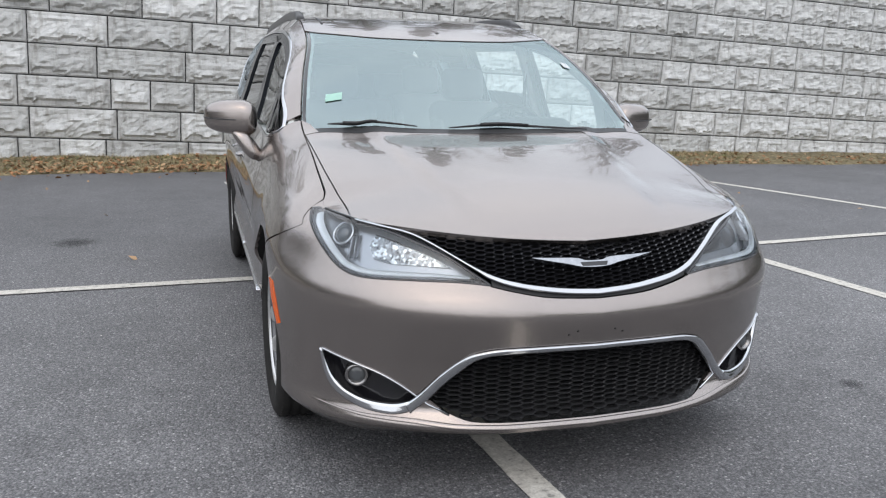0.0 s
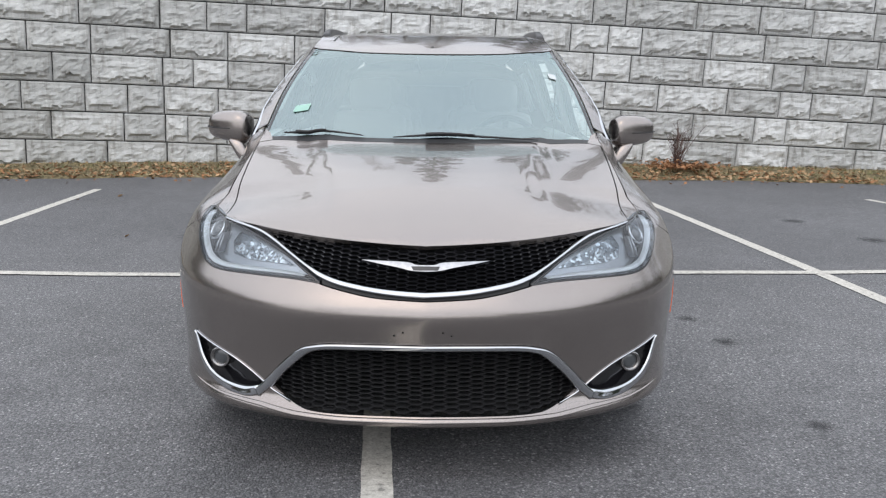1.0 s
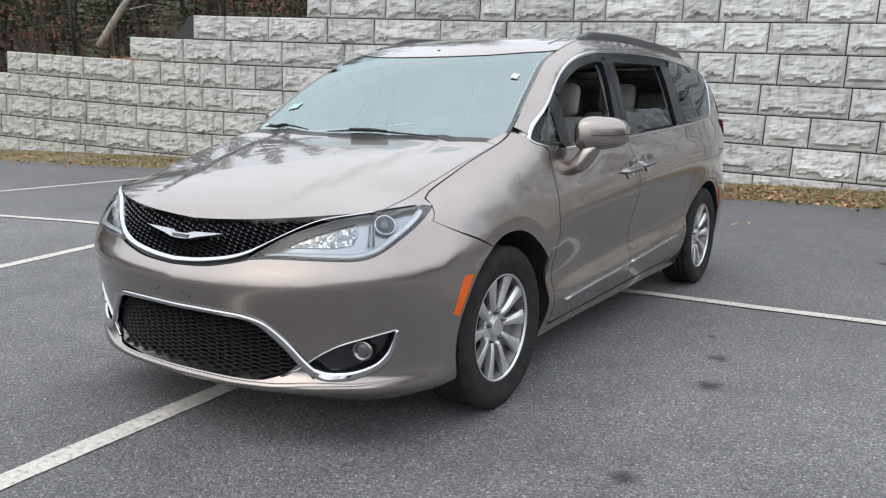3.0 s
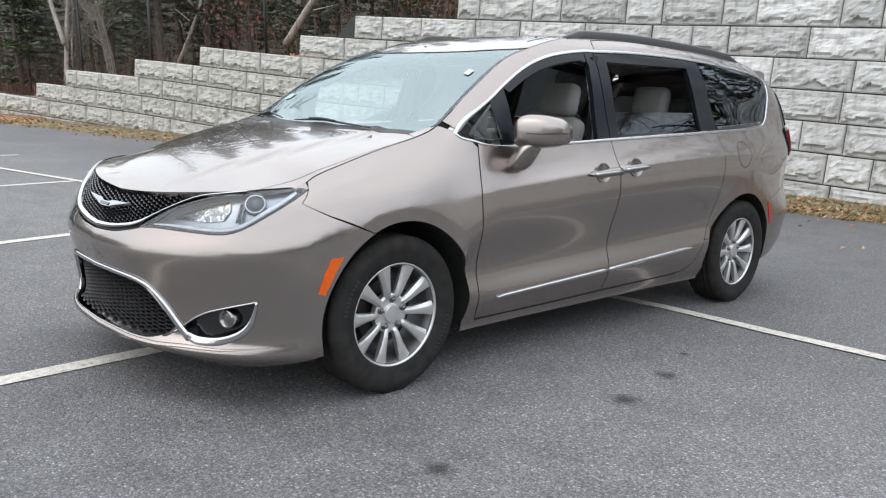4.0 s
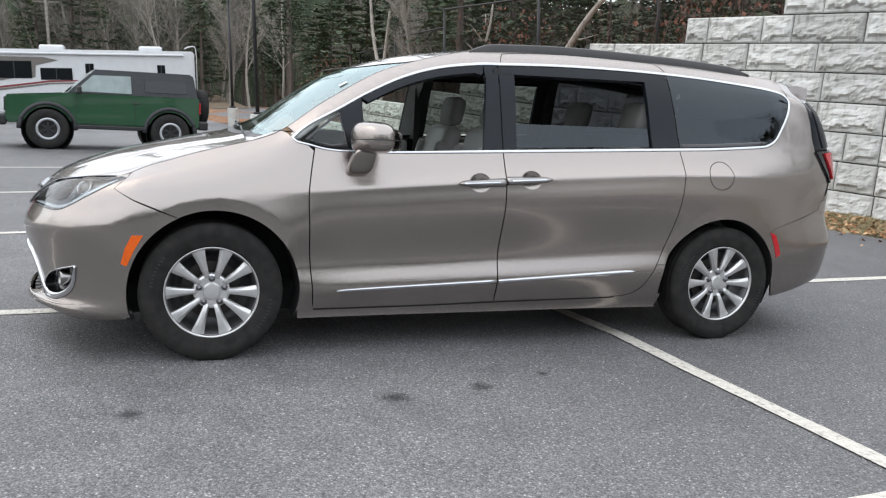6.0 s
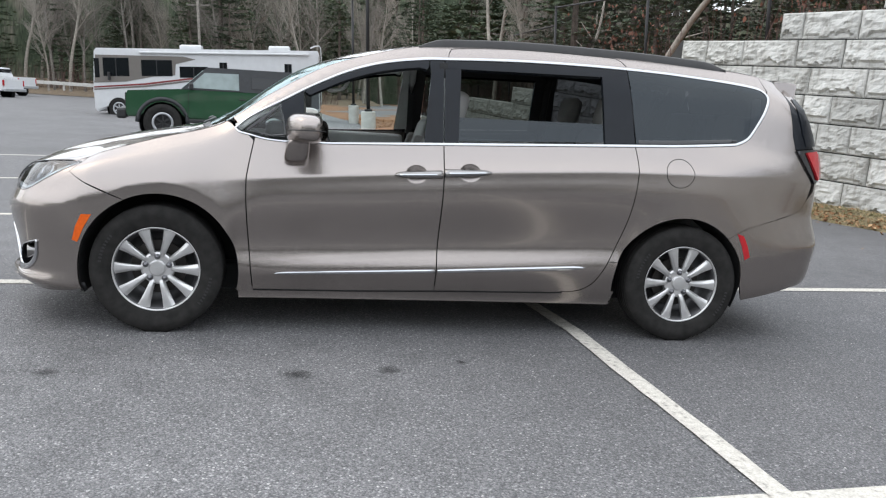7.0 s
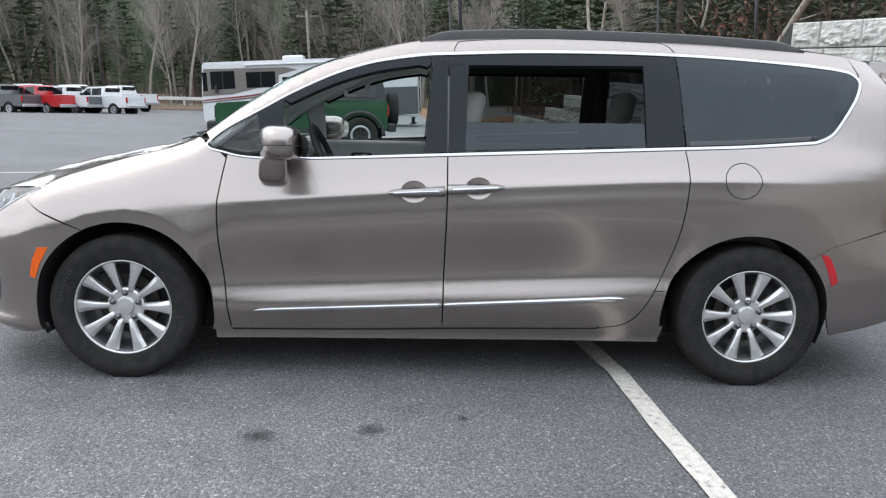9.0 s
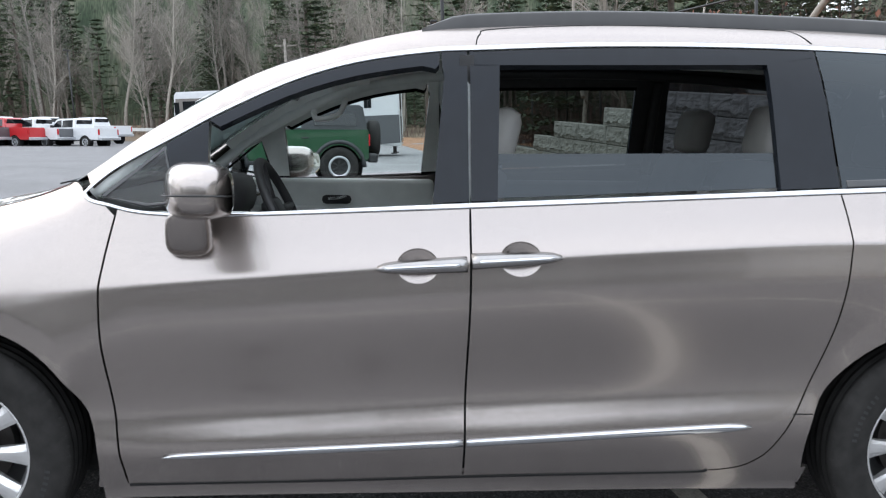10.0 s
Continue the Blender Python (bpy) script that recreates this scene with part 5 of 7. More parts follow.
    disc = [bm.verts.new((sg * (1.078 + .082 * math.copysign(abs(math.cos(a)) ** .7, math.cos(a))), -.668 + .03 * math.cos(a), 1.170 + .058 * math.copysign(abs(math.sin(a)) ** .7, math.sin(a)))) for a in np.linspace(0, math.tau, 24, endpoint=False)]
    bm.faces.new(disc)
    part("mirror_glass", bm, plain("mirror silver", (0.8, 0.82, 0.82), 0.02, 1.0, 0.01), mirror)
    headlamp(sg)
    foglamp(sg)


for sg in (1, -1):
    flank_set(sg)

# bonnet, windscreen, roof and tail
SEAM_FROM = -2.14
hood_seam = [(x, y) for x, y in smooth([(float(np.interp(SEAM_FROM, EDGE[:, 1], EDGE[:, 0])) - .004, SEAM_FROM), (.752, -2.0), (.772, -1.8), (.786, -1.55), (float(np.interp(-1.33, EDGE[:, 1], EDGE[:, 0])) - .002, -1.33)], 6)]
hood_front = [(EDGE[i][0], EDGE[i][1]) for i in range(0, len(EDGE)) if EDGE[i][1] < SEAM_FROM] + hood_seam
fender_top = [(EDGE[i][0], EDGE[i][1]) for i in range(0, len(EDGE)) if SEAM_FROM <= EDGE[i][1] < -1.33] + [(x + .0025, y) for x, y in hood_seam[::-1]]
panel("fender_top", [fender_top], PAINT, van, roof, roof_normal, cell=0.045, thick=0.02, gap=0.0006)
panel("fender_top", [mirrored(fender_top)], PAINT, van, roof, roof_normal, cell=0.045, thick=0.02, gap=0.0006)
cowl = smooth([(hood_front[-1][0], -1.33), (.72, -1.322), (.55, -1.352), (.3, -1.388), (0, -1.40)], 6)
half_hood = hood_front + cowl[1:]
panel("bonnet", [half_hood, mirrored(half_hood)], PAINT, van, roof, roof_normal, cell=0.045, thick=0.02, gap=0.002)


def edge_x(y, inset=0.0):
    return float(np.interp(y, EDGE[:, 1], EDGE[:, 0])) - inset


header = smooth([(edge_x(-.44), -.44), (.60, -.515), (.4, -.635), (.2, -.69), (0, -.705)], 6)
screen_side = [(edge_x(y, .004), y) for y in np.linspace(-1.26, -.45, 20)]
screen = [(0, -1.395), (.3, -1.38), (.55, -1.335), (.70, -1.295)] + screen_side + header[1:]
for_screen = panel("windscreen", [screen, mirrored(screen)], GLASS_SCREEN, van, roof, roof_normal, out=-0.004, cell=0.06, thick=0, gap=0.0)
for_screen.visible_shadow = False
frit = [(x, y) for x, y in screen_side]
for sgx in (1, -1):
    ribbon("screen_edge", [(sgx * (x - .010), y) for x, y in frit], 0.016, 0.002, BLACK_GLOSS, for_screen, roof, roof_normal, out=-0.004)
top = header[::-1] + [(edge_x(y, .002), y) for y in np.linspace(-.36, 2.26, 50)] + smooth([(edge_x(2.27), 2.27), (.4, 2.36), (0, 2.40)], 6)
panel("roof_panel", [top, mirrored(top)], PAINT, van, roof, roof_normal, cell=0.07, thick=0.02, gap=0.001)
for x in (-.56, .56):
    ribbon("roof_ditch", [(x * edge_x(y) / .66, y) for y in np.linspace(-.34, 2.2, 40)], 0.012, 0.0015, BLACK_PLASTIC, van, roof, roof_normal)
gate = []
for sgx in (1, -1):
    g = [(side(2.30), 1.545), (side(2.36), 1.44), (side(2.42), 1.30), (side(2.455), 1.225), (side(2.50), 1.17), (side(2.53), 1.08), (side(2.46), 1.0), (side(2.455), .95), (S_END, .95), (S_END, 1.60), (side(2.42), 1.595)]
    gate.append([(s if sgx > 0 else -s, z) for s, z in g])
tailgate = panel("tailgate", [gate[0]], PAINT, van, cell=0.06, gap=0.0)
panel("tailgate_half", [gate[1]], PAINT, tailgate, cell=0.06, gap=0.0)
for sgx in (1, -1):
    rb = arch(1.515, 0.415, 2, 46)[::1] + flank((1.919, .72), (2.05, .757), (2.25, .808), (2.335, .835), (2.385, .90), (2.45, .955)) + [(S_END, .955), (S_END, .36), (side(2.5), .365), (side(2.3), .325), (side(2.1), .285), (side(1.975), .262), (side(1.955), .30)]
    panel("rear_bumper", [both(rb, sgx)], PAINT, van, cell=0.025, gap=0.0008)
for sgx in (1, -1):
    back = [(side(2.365), 1.525), (side(2.35), 1.42), (side(2.352), 1.30), (side(2.37), 1.235), (side(2.52), 1.24), (S_END, 1.245), (S_END, 1.535)]
    panel("rear_window", [both(back, sgx)], PILLAR_FILM, tailgate, out=0.006, thick=0.01, cell=0.06, gap=0, label="dark rear window glass")
# the spoiler at the roof's end: a wedge with a blunt edge
bm = bmesh.new()
rows = []
for k in range(17):
    u = -1 + k / 8
    w = abs(u)
    y0, y1 = 2.36 - .17 * w ** 2.2, 2.46 - .115 * w ** 3
    x0, x1 = u * (edge_x(y0) + .003), u * (edge_x(2.2) + .004)
    z0, z1 = roof(x0, y0).z + .003, 1.622 + .03 * (1 - w * w)
    rows.append([bm.verts.new(q) for q in ((x0, y0, z0), ((x0 + x1) / 2, (y0 + y1) / 2, (z0 + z1) / 2 + .008), (x1, y1, z1), (x1 * 1.01, y1 + .004, z1 - .018), (x1 * 1.035, y1 - .012, z1 - .095), (x0 * 1.03, y0 + .03, z0 - .10))])
for a, b in zip(rows, rows[1:]):
    for k in range(5):
        bm.faces.new((a[k], a[k + 1], b[k + 1], b[k]))
bm.faces.new(rows[0]), bm.faces.new(rows[-1])
bmesh.ops.recalc_face_normals(bm, faces=bm.faces)
part("rear_spoiler", bm, PAINT, van, "body-coloured roof spoiler")

# under the body
bm = bmesh.new()
box(bm, 0, -.10, .28, 1.46, 4.1, .16, .03)
box(bm, 0, 0.0, .24, 1.74, 2.0, .10, .03)
part("underbody", bm, DARK, van)
bm = bmesh.new()
box(bm, 0, -1.9, .55, 1.2, .66, .40, .05)
part("engine_bay", bm, DARK, van)

# the painted foot of each windscreen pillar
for sgx in (1, -1):
    foot = [(edge_x(-1.335, .001), -1.335), (edge_x(-1.20, .001), -1.20), (edge_x(-1.24, .035), -1.24), (.735, -1.318)]
    panel("pillar_foot", [[(sgx * x, y) for x, y in foot]], PAINT, van, roof, roof_normal, out=0.0015, thick=0.012, cell=0.04, gap=0.0)

# wipers
shelf = cowl[2:]
grey_cowl = shelf + [(x, y + .040) for x, y in shelf[::-1]]
panel("scuttle", [grey_cowl, mirrored(grey_cowl)], BLACK_PLASTIC, van, roof, roof_normal, out=0.0005, cell=0.06, thick=0.003, gap=0.001, label="black plastic scuttle")
for pts in ([(-.69, -1.262), (-.59, -1.280), (-.46, -1.302), (-.31, -1.338)], [(-.17, -1.352), (.06, -1.330), (.24, -1.340), (.50, -1.352)]):
    bm = bmesh.new()
    run = [roof(x, y - .010, .010) for x, y in smooth(pts, 6)]
    tube(bm, run[6:], 0.0085, 6, True, .003)
    tube(bm, run[6::-1], 0.0085, 6, True, .003)
    tube(bm, [p + Vector((0, -.016, .006)) for p in run[4:12]], 0.008, 6, True, .005)
    part("wiper", bm, BLACK_PLASTIC, van, "black wiper blade", True)
STICKER = plain("green sticker", (0.34, 0.56, 0.47), 0.5)
panel("inspection_sticker", [[(-.675, -1.115), (-.60, -1.115), (-.59, -1.075), (-.665, -1.075)]], STICKER, van, roof, roof_normal, out=0.002, thick=0, cell=0.1, gap=0, label="pale green inspection sticker")
panel("paper_sticker", [[(.606, -.86), (.644, -.86), (.638, -.817), (.601, -.817)]], plain("white sticker", (0.52, 0.55, 0.55), 0.5), van, roof, roof_normal, out=0.002, thick=0, cell=0.1, gap=0, label="small white windscreen sticker")


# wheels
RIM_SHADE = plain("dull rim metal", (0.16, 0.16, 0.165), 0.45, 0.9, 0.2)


def wheel_at(x, y, sg, steer=0.0):
    m = pose(x, y, WHEEL_Z, 0, 90 if sg > 0 else -90, 0)
    bm = bmesh.new()
    lathe(bm, [(.221, .070), (.236, .086), (.239, .094), (.235, .098), (.230, .097), (.227, .088), (.221, .072)], m, 56)
    rim = part("wheel", bm, ALLOY, van, "silver ten-spoke alloy wheel", True)
    bm = bmesh.new()
    lathe(bm, [(.150, -.09), (.205, -.088), (.212, .02), (.222, .072), (.2265, .088), (.222, .080), (.206, .045), (.198, -.02), (.150, -.03)], m, 48)
    part("rim_barrel", bm, RIM_SHADE, rim, "dark inner rim", True)
    bm = bmesh.new()
    prof = [(.226, .086), (.238, .099), (.250, .103), (.262, .108), (.268, .1085), (.290, .115), (.312, .117), (.330, .112), (.344, .103), (.352, .094), (.355, .088)]
    for k in range(5):
        w = .070 - .035 * k
        prof += [(.357, w + .008), (.357, w - .006), (.349, w - .008), (.349, w - .013)]
    prof += [(.355, -.088), (.344, -.103), (.31, -.117), (.26, -.108), (.226, -.09)]
    lathe(bm, prof, m, 72)
    bm.normal_update()
    for v in bm.verts:
        if v.co.z < 0.012:
            v.co.z = 0.0 + (v.co.z * 0.1 if v.co.z > 0 else 0.0)
    part("tyre", bm, RUBBER, rim, "dusty black tyre", True)
    bm = bmesh.new()
    for k in range(72):
        a = k / 72 * math.tau
        box(bm, 0, 0, 0, .011, .006, .016, 0, m @ pose(.3465 * math.cos(a), .3465 * math.sin(a), .090, 0, 0, math.degrees(a)) @ pose(0, 0, 0, 0, 38, 0))
    part("tread_blocks", bm, RUBBER, rim)["kind"] = "stuff"
    # raised bars where the sidewall writing runs
    bm = bmesh.new()
    for a0, a1 in ((52, 82), (232, 262)):
        for k in range(9):
            a = radians(a0 + (a1 - a0) * k / 8)
            box(bm, 0, 0, 0, .016, .009, .0016, 0, m @ pose(.296 * math.cos(a), .296 * math.sin(a), .1155, 0, 0, math.degrees(a)))
    part("sidewall_bars", bm, plain("sidewall bars", (0.016, 0.016, 0.0165), 0.6), rim)["kind"] = "stuff"
    spoke = None
    for k in range(10):
        a = radians(36 * k + 18)
        if spoke is None:
            bm = bmesh.new()
            prof = []
            for r, w, h, dish in ((.070, .0135, .012, .060), (.085, .0145, .016, .069), (.11, .0165, .018, .076), (.15, .0205, .018, .081), (.185, .026, .016, .085), (.212, .0315, .012, .086), (.226, .035, .008, .087)):
                prof.append([bm.verts.new((r, b * w, dish + c * h)) for b, c in ((-1, -1.6), (-1, -.2), (-.62, 0.0), (-.1, .06), (.35, .02), (.62, -.25), (1, -.75), (1, -1.6))])
            for p, q in zip(prof, prof[1:]):
                for j in range(7):
                    bm.faces.new((p[j], q[j], q[j + 1], p[j + 1]))
            bmesh.ops.recalc_face_normals(bm, faces=bm.faces)
            spoke = part("spoke", bm, ALLOY, rim, shade=False)
            spoke.matrix_basis = m @ pose(0, 0, 0, 0, 0, 36 * k + 18)
        else:
            o = new("spoke", spoke.data)
            o.parent = rim
            o.matrix_basis = m @ pose(0, 0, 0, 0, 0, 36 * k + 18)
    bm = bmesh.new()
    lathe(bm, [(.094, .030), (.090, .054), (.080, .059), (.046, .058), (.0425, .060), (.0420, .068), (.039, .071), (.020, .0725), (.0005, .073)], m, 40)
    part("hub_cap", bm, ALLOY, rim, shade=False)
    for k in range(5):
        a = radians(72 * k + 36)
        bm = bmesh.new()
        n = m @ pose(.066 * math.cos(a), .066 * math.sin(a), .060)
        lathe(bm, [(.0105, -.012), (.0105, .012), (.008, .017), (.0004, .018)], n, 12)
        lathe(bm, [(.016, -.004), (.016, .004), (.0108, .006)], n, 16)
        part("lug_nut", bm, plain("lug nut", (0.20, 0.20, 0.21), 0.3, 1.0), rim, shade=True)
    bm = bmesh.new()
    lathe(bm, [(.195, -.045), (.150, -.032), (.150, .004), (.0005, .004)], m, 40)
    lathe(bm, [(.212, -.060), (.0005, -.062)], m, 32)
    part("brake_disc", bm, plain("brake steel", (0.06, 0.055, 0.052), 0.5, 0.8, 0.25), rim, shade=False)


for sg in (1, -1):
    wheel_at(sg * .868, -WHEEL_Y, sg)
    wheel_at(sg * .868, WHEEL_Y, sg)

# cabin
LEATHER = plain("grey leather", (0.34, 0.335, 0.32), 0.5, 0.0, 0.08, 9, 0.25)
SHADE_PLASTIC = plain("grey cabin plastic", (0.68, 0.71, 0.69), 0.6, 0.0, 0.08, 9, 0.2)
CABIN_DARK = plain("dark cabin plastic", (0.022, 0.022, 0.023), 0.55, 0.0, 0.15, 20, 0.2)
HEADLINER = plain("headliner", (0.80, 0.80, 0.78), 0.9, 0.0, 0.05)


def seat(x, y, width, lift=0.0, low=False):
    """A seat facing the nose; its backrest leans to the tail."""
    bm = bmesh.new()
    box(bm, 0, 0, 0, width, .50, .16, .05, pose(x, y, .62 + lift, 4, 0, 0))
    base = part("seat", bm, LEATHER, van, "light grey leather seat", True)
    back_h = .50 if low else .60
    bm = bmesh.new()
    box(bm, 0, 0, back_h / 2, width * .92, .13, back_h, .055, pose(x, y + .24, .66 + lift, -17, 0, 0))
    for s in (-1, 1):
        box(bm, s * width * .40, -.05, back_h * .42, .07, .11, back_h * .72, .03, pose(x, y + .24, .66 + lift, -17, 0, 0))
    part("backrest", bm, LEATHER, base, shade=True)
    bm = bmesh.new()
    top = Vector((x, y + .24 + math.sin(radians(17)) * (back_h + .13), .66 + lift + math.cos(radians(17)) * (back_h + .11)))
    box(bm, 0, 0, 0, .27, .11, .20, .045, pose(*top, -12, 0, 0))
    part("headrest", bm, LEATHER, base, shade=True)
    bm = bmesh.new()
    for s in (-1, 1):
        tube(bm, [top + Vector((s * .06, -.01, -.20)), top + Vector((s * .06, 0, -.05))], .007, 6)
    part("headrest_post", bm, CHROME, base, shade=True)


for x in (-.40, .40):
    seat(x, -.28, .50)
    seat(x, .72, .50, .02)
for x in (-.38, .38):
    seat(x, 1.62, .56, .06, True)

bm = bmesh.new()
box(bm, 0, -1.02, .93, 1.55, .42, .26, .08)
box(bm, 0, -1.22, 1.04, 1.45, .40, .10, .045, pose(0, 0, 0, 0, 0, 0))
dash = part("dashboard", bm, CABIN_DARK, van, "dark dashboard", True)
bm = bmesh.new()
box(bm, .40, -.87, 1.11, .44, .26, .15, .05)
part("instrument_hood", bm, CABIN_DARK, dash, shade=True)
bm = bmesh.new()
box(bm, 0, -.80, 1.00, .27, .03, .17, .012, pose(0, 0, 0, 0, 0, 0))
part("centre_screen", bm, BLACK_GLOSS, dash)
bm = bmesh.new()
wheel_m = pose(.40, -.615, 1.06, -65, 0, 0)
n = 40
ring = [wheel_m @ Vector((.19 * math.cos(k / n * math.tau), .19 * math.sin(k / n * math.tau), 0)) for k in range(n + 1)]
tube(bm, ring, .017, 10, False)
for a in (0, 180, 270):
    a = radians(a)
    tube(bm, [wheel_m @ Vector((0, 0, -.03)), wheel_m @ Vector((.185 * math.cos(a), .185 * math.sin(a), 0))], .017, 8)
box(bm, 0, 0, -.03, .15, .12, .06, .025, wheel_m)
tube(bm, [wheel_m @ Vector((0, 0, -.03)), wheel_m @ Vector((0, 0, -.3))], .035, 10)
part("steering_wheel", bm, CABIN_DARK, van, "dark steering wheel", True)
for sg in (1, -1):
    cards = []
    for y0, y1 in ((-1.0, -.02), (.06, 1.15)):
        bm = bmesh.new()
        box(bm, sg * .865, (y0 + y1) / 2, .82, .07, y1 - y0, .56, .025)
        cards.append(part("door_card", bm, SHADE_PLASTIC, van, "grey inner door panel", True))
        bm = bmesh.new()
        box(bm, sg * .82, (y0 + y1) / 2, .93, .09, (y1 - y0) * .6, .06, .025)
        part("armrest", bm, SHADE_PLASTIC, cards[-1], shade=True)
    door_card = cards[0]
    bm = bmesh.new()
    box(bm, sg * .818, -.52, .995, .03, .15, .045, .02)
    part("door_pull", bm, CABIN_DARK, door_card, shade=True)
    bm = bmesh.new()
    tube(bm, [(sg * .80, -.56, 1.0), (sg * .79, -.51, 1.005), (sg * .80, -.47, 1.015)], .008, 6)
    part("door_lever", bm, CHROME, door_card, shade=True)
    # inner pillars
    for turn, pts in enumerate(([(-1.13, 1.15), (-.9, 1.325), (-.57, 1.495), (-.27, 1.585), (.03, 1.618)], [(.02, 1.60), (.02, 1.12)], [(1.09, 1.60), (1.09, 1.15)], [(.03, 1.62), (.6, 1.635), (1.2, 1.625), (1.9, 1.57)], [(2.05, 1.5), (1.98, 1.2)])):
        run = smooth(flank(*pts), 4)
        bm = bmesh.new()
        tube(bm, [skin(sg * s, z, -.05) for s, z in run], .026, 8)
        part("inner_pillar", bm, PALE_TRIM if sg > 0 or turn < 2 else CABIN_DARK, van, shade=True)
    # belts
    bm = bmesh.new()
    box(bm, 0, 0, 0, .004, .045, .62, 0, pose(sg * .76, .02, 1.28, 0, 0, 0))
    part("seat_belt", bm, CABIN_DARK, van)
bm = bmesh.new()
rows = []
for y in np.linspace(-.52, 2.2, 20):
    rows.append([bm.verts.new(roof(edge_x(y) * k / 6 * .97, y, -.05)) for k in range(-6, 7)])
for a, b in zip(rows, rows[1:]):
    for k in range(12):
        bm.faces.new((a[k], a[k + 1], b[k + 1], b[k]))
part("headlining", bm, HEADLINER, van, shade=True)
bm = bmesh.new()
box(bm, 0, .05, .46, 1.70, 1.9, .06, .02)
box(bm, 0, 1.55, .46, 1.10, 1.3, .06, .02)
box(bm, 0, 2.2, .95, 1.45, .10, .9, .03)
part("cabin_floor", bm, plain("grey carpet", (0.26, 0.255, 0.25), 0.95, 0, .2, 30), van)
bm = bmesh.new()
box(bm, 0, 0, 0, .23, .03, .065, .02, pose(0, -.62, 1.50, -10, 0, 0))
tube(bm, [(0, -.62, 1.53), (0, -.58, 1.60)], .014, 8)
part("rear_view_mirror", bm, BLACK_PLASTIC, van, shade=True)
panel("sensor_pod", [[(-.085, -.695), (-.07, -.78), (-.055, -.86), (.055, -.86), (.07, -.78), (.085, -.695)]], CABIN_DARK, van, roof, roof_normal, out=-0.012, thick=0.03, cell=0.05, gap=0)
for x in (-.40, .40):
    bm = bmesh.new()
    box(bm, x, -.42, 1.575, .42, .16, .022, .01)
    part("sun_visor", bm, HEADLINER, van, shade=True)
bm = bmesh.new()
for y in (-.35,):
    tube(bm, smooth([(-.70, -.62, 1.44), (-.67, -.60, 1.40), (-.66, -.50, 1.42), (-.69, -.46, 1.50)], 5), .014, 8)
part("grab_handle", bm, HEADLINER, van, shade=True)

# ---- woods ----
BARK = plain("grey bark", (.18, .165, .145), .95, 0, .35, 6, .5)
DARK_BARK = plain("pine bark", (.11, .09, .075), .95, 0, .35, 6, .5)
PALE_BARK = plain("pale dead wood", (.29, .265, .23), .9, 0, .25, 6, .3)


def needle_material():
    m, t, b = material("pine needles", .8)
    info = t.nodes.new("ShaderNodeObjectInfo")
    geo = t.nodes.new("ShaderNodeNewGeometry")
    c = ramp(t, geo.outputs["Random Per Island"], [(0, (.034, .054, .031)), (.5, (.066, .094, .054)), (1, (.108, .135, .082))])
    c = blend(t, 1.0, c, ramp(t, info.outputs["Random"], [(0, (.75, .8, .8)), (1, (1.25, 1.2, 1.1))]), "MULTIPLY")
    t.links.new(c, b.inputs["Base Color"])
    return m


NEEDLES = needle_material()
RUSSET = plain("russet leaves", (.16, .07, .045), .85, 0, .4, 1)


def limb(verts, faces, a, b, r0, r1, n=5):
    a, b = Vector(a), Vector(b)
    d = (b - a).normalized()
    u = d.cross(Vector((0, 0, 1)) if abs(d.z) < .95 else Vector((1, 0, 0))).normalized()
    w = d.cross(u)
    i = len(verts)
    for p, r in ((a, r0), (b, r1)):
        verts += [p + (u * math.cos(k * math.tau / n) + w * math.sin(k * math.tau / n)) * r for k in range(n)]
    faces += [(i + k, i + (k + 1) % n, i + n + (k + 1) % n, i + n + k) for k in range(n)]


def raw(name, verts, faces, mat, parent):
    me = bpy.data.meshes.new(name)
    me.from_pydata(verts, [], faces)
    me.materials.append(mat)
    ob = new(name, me)
    ob.parent = parent
    return ob


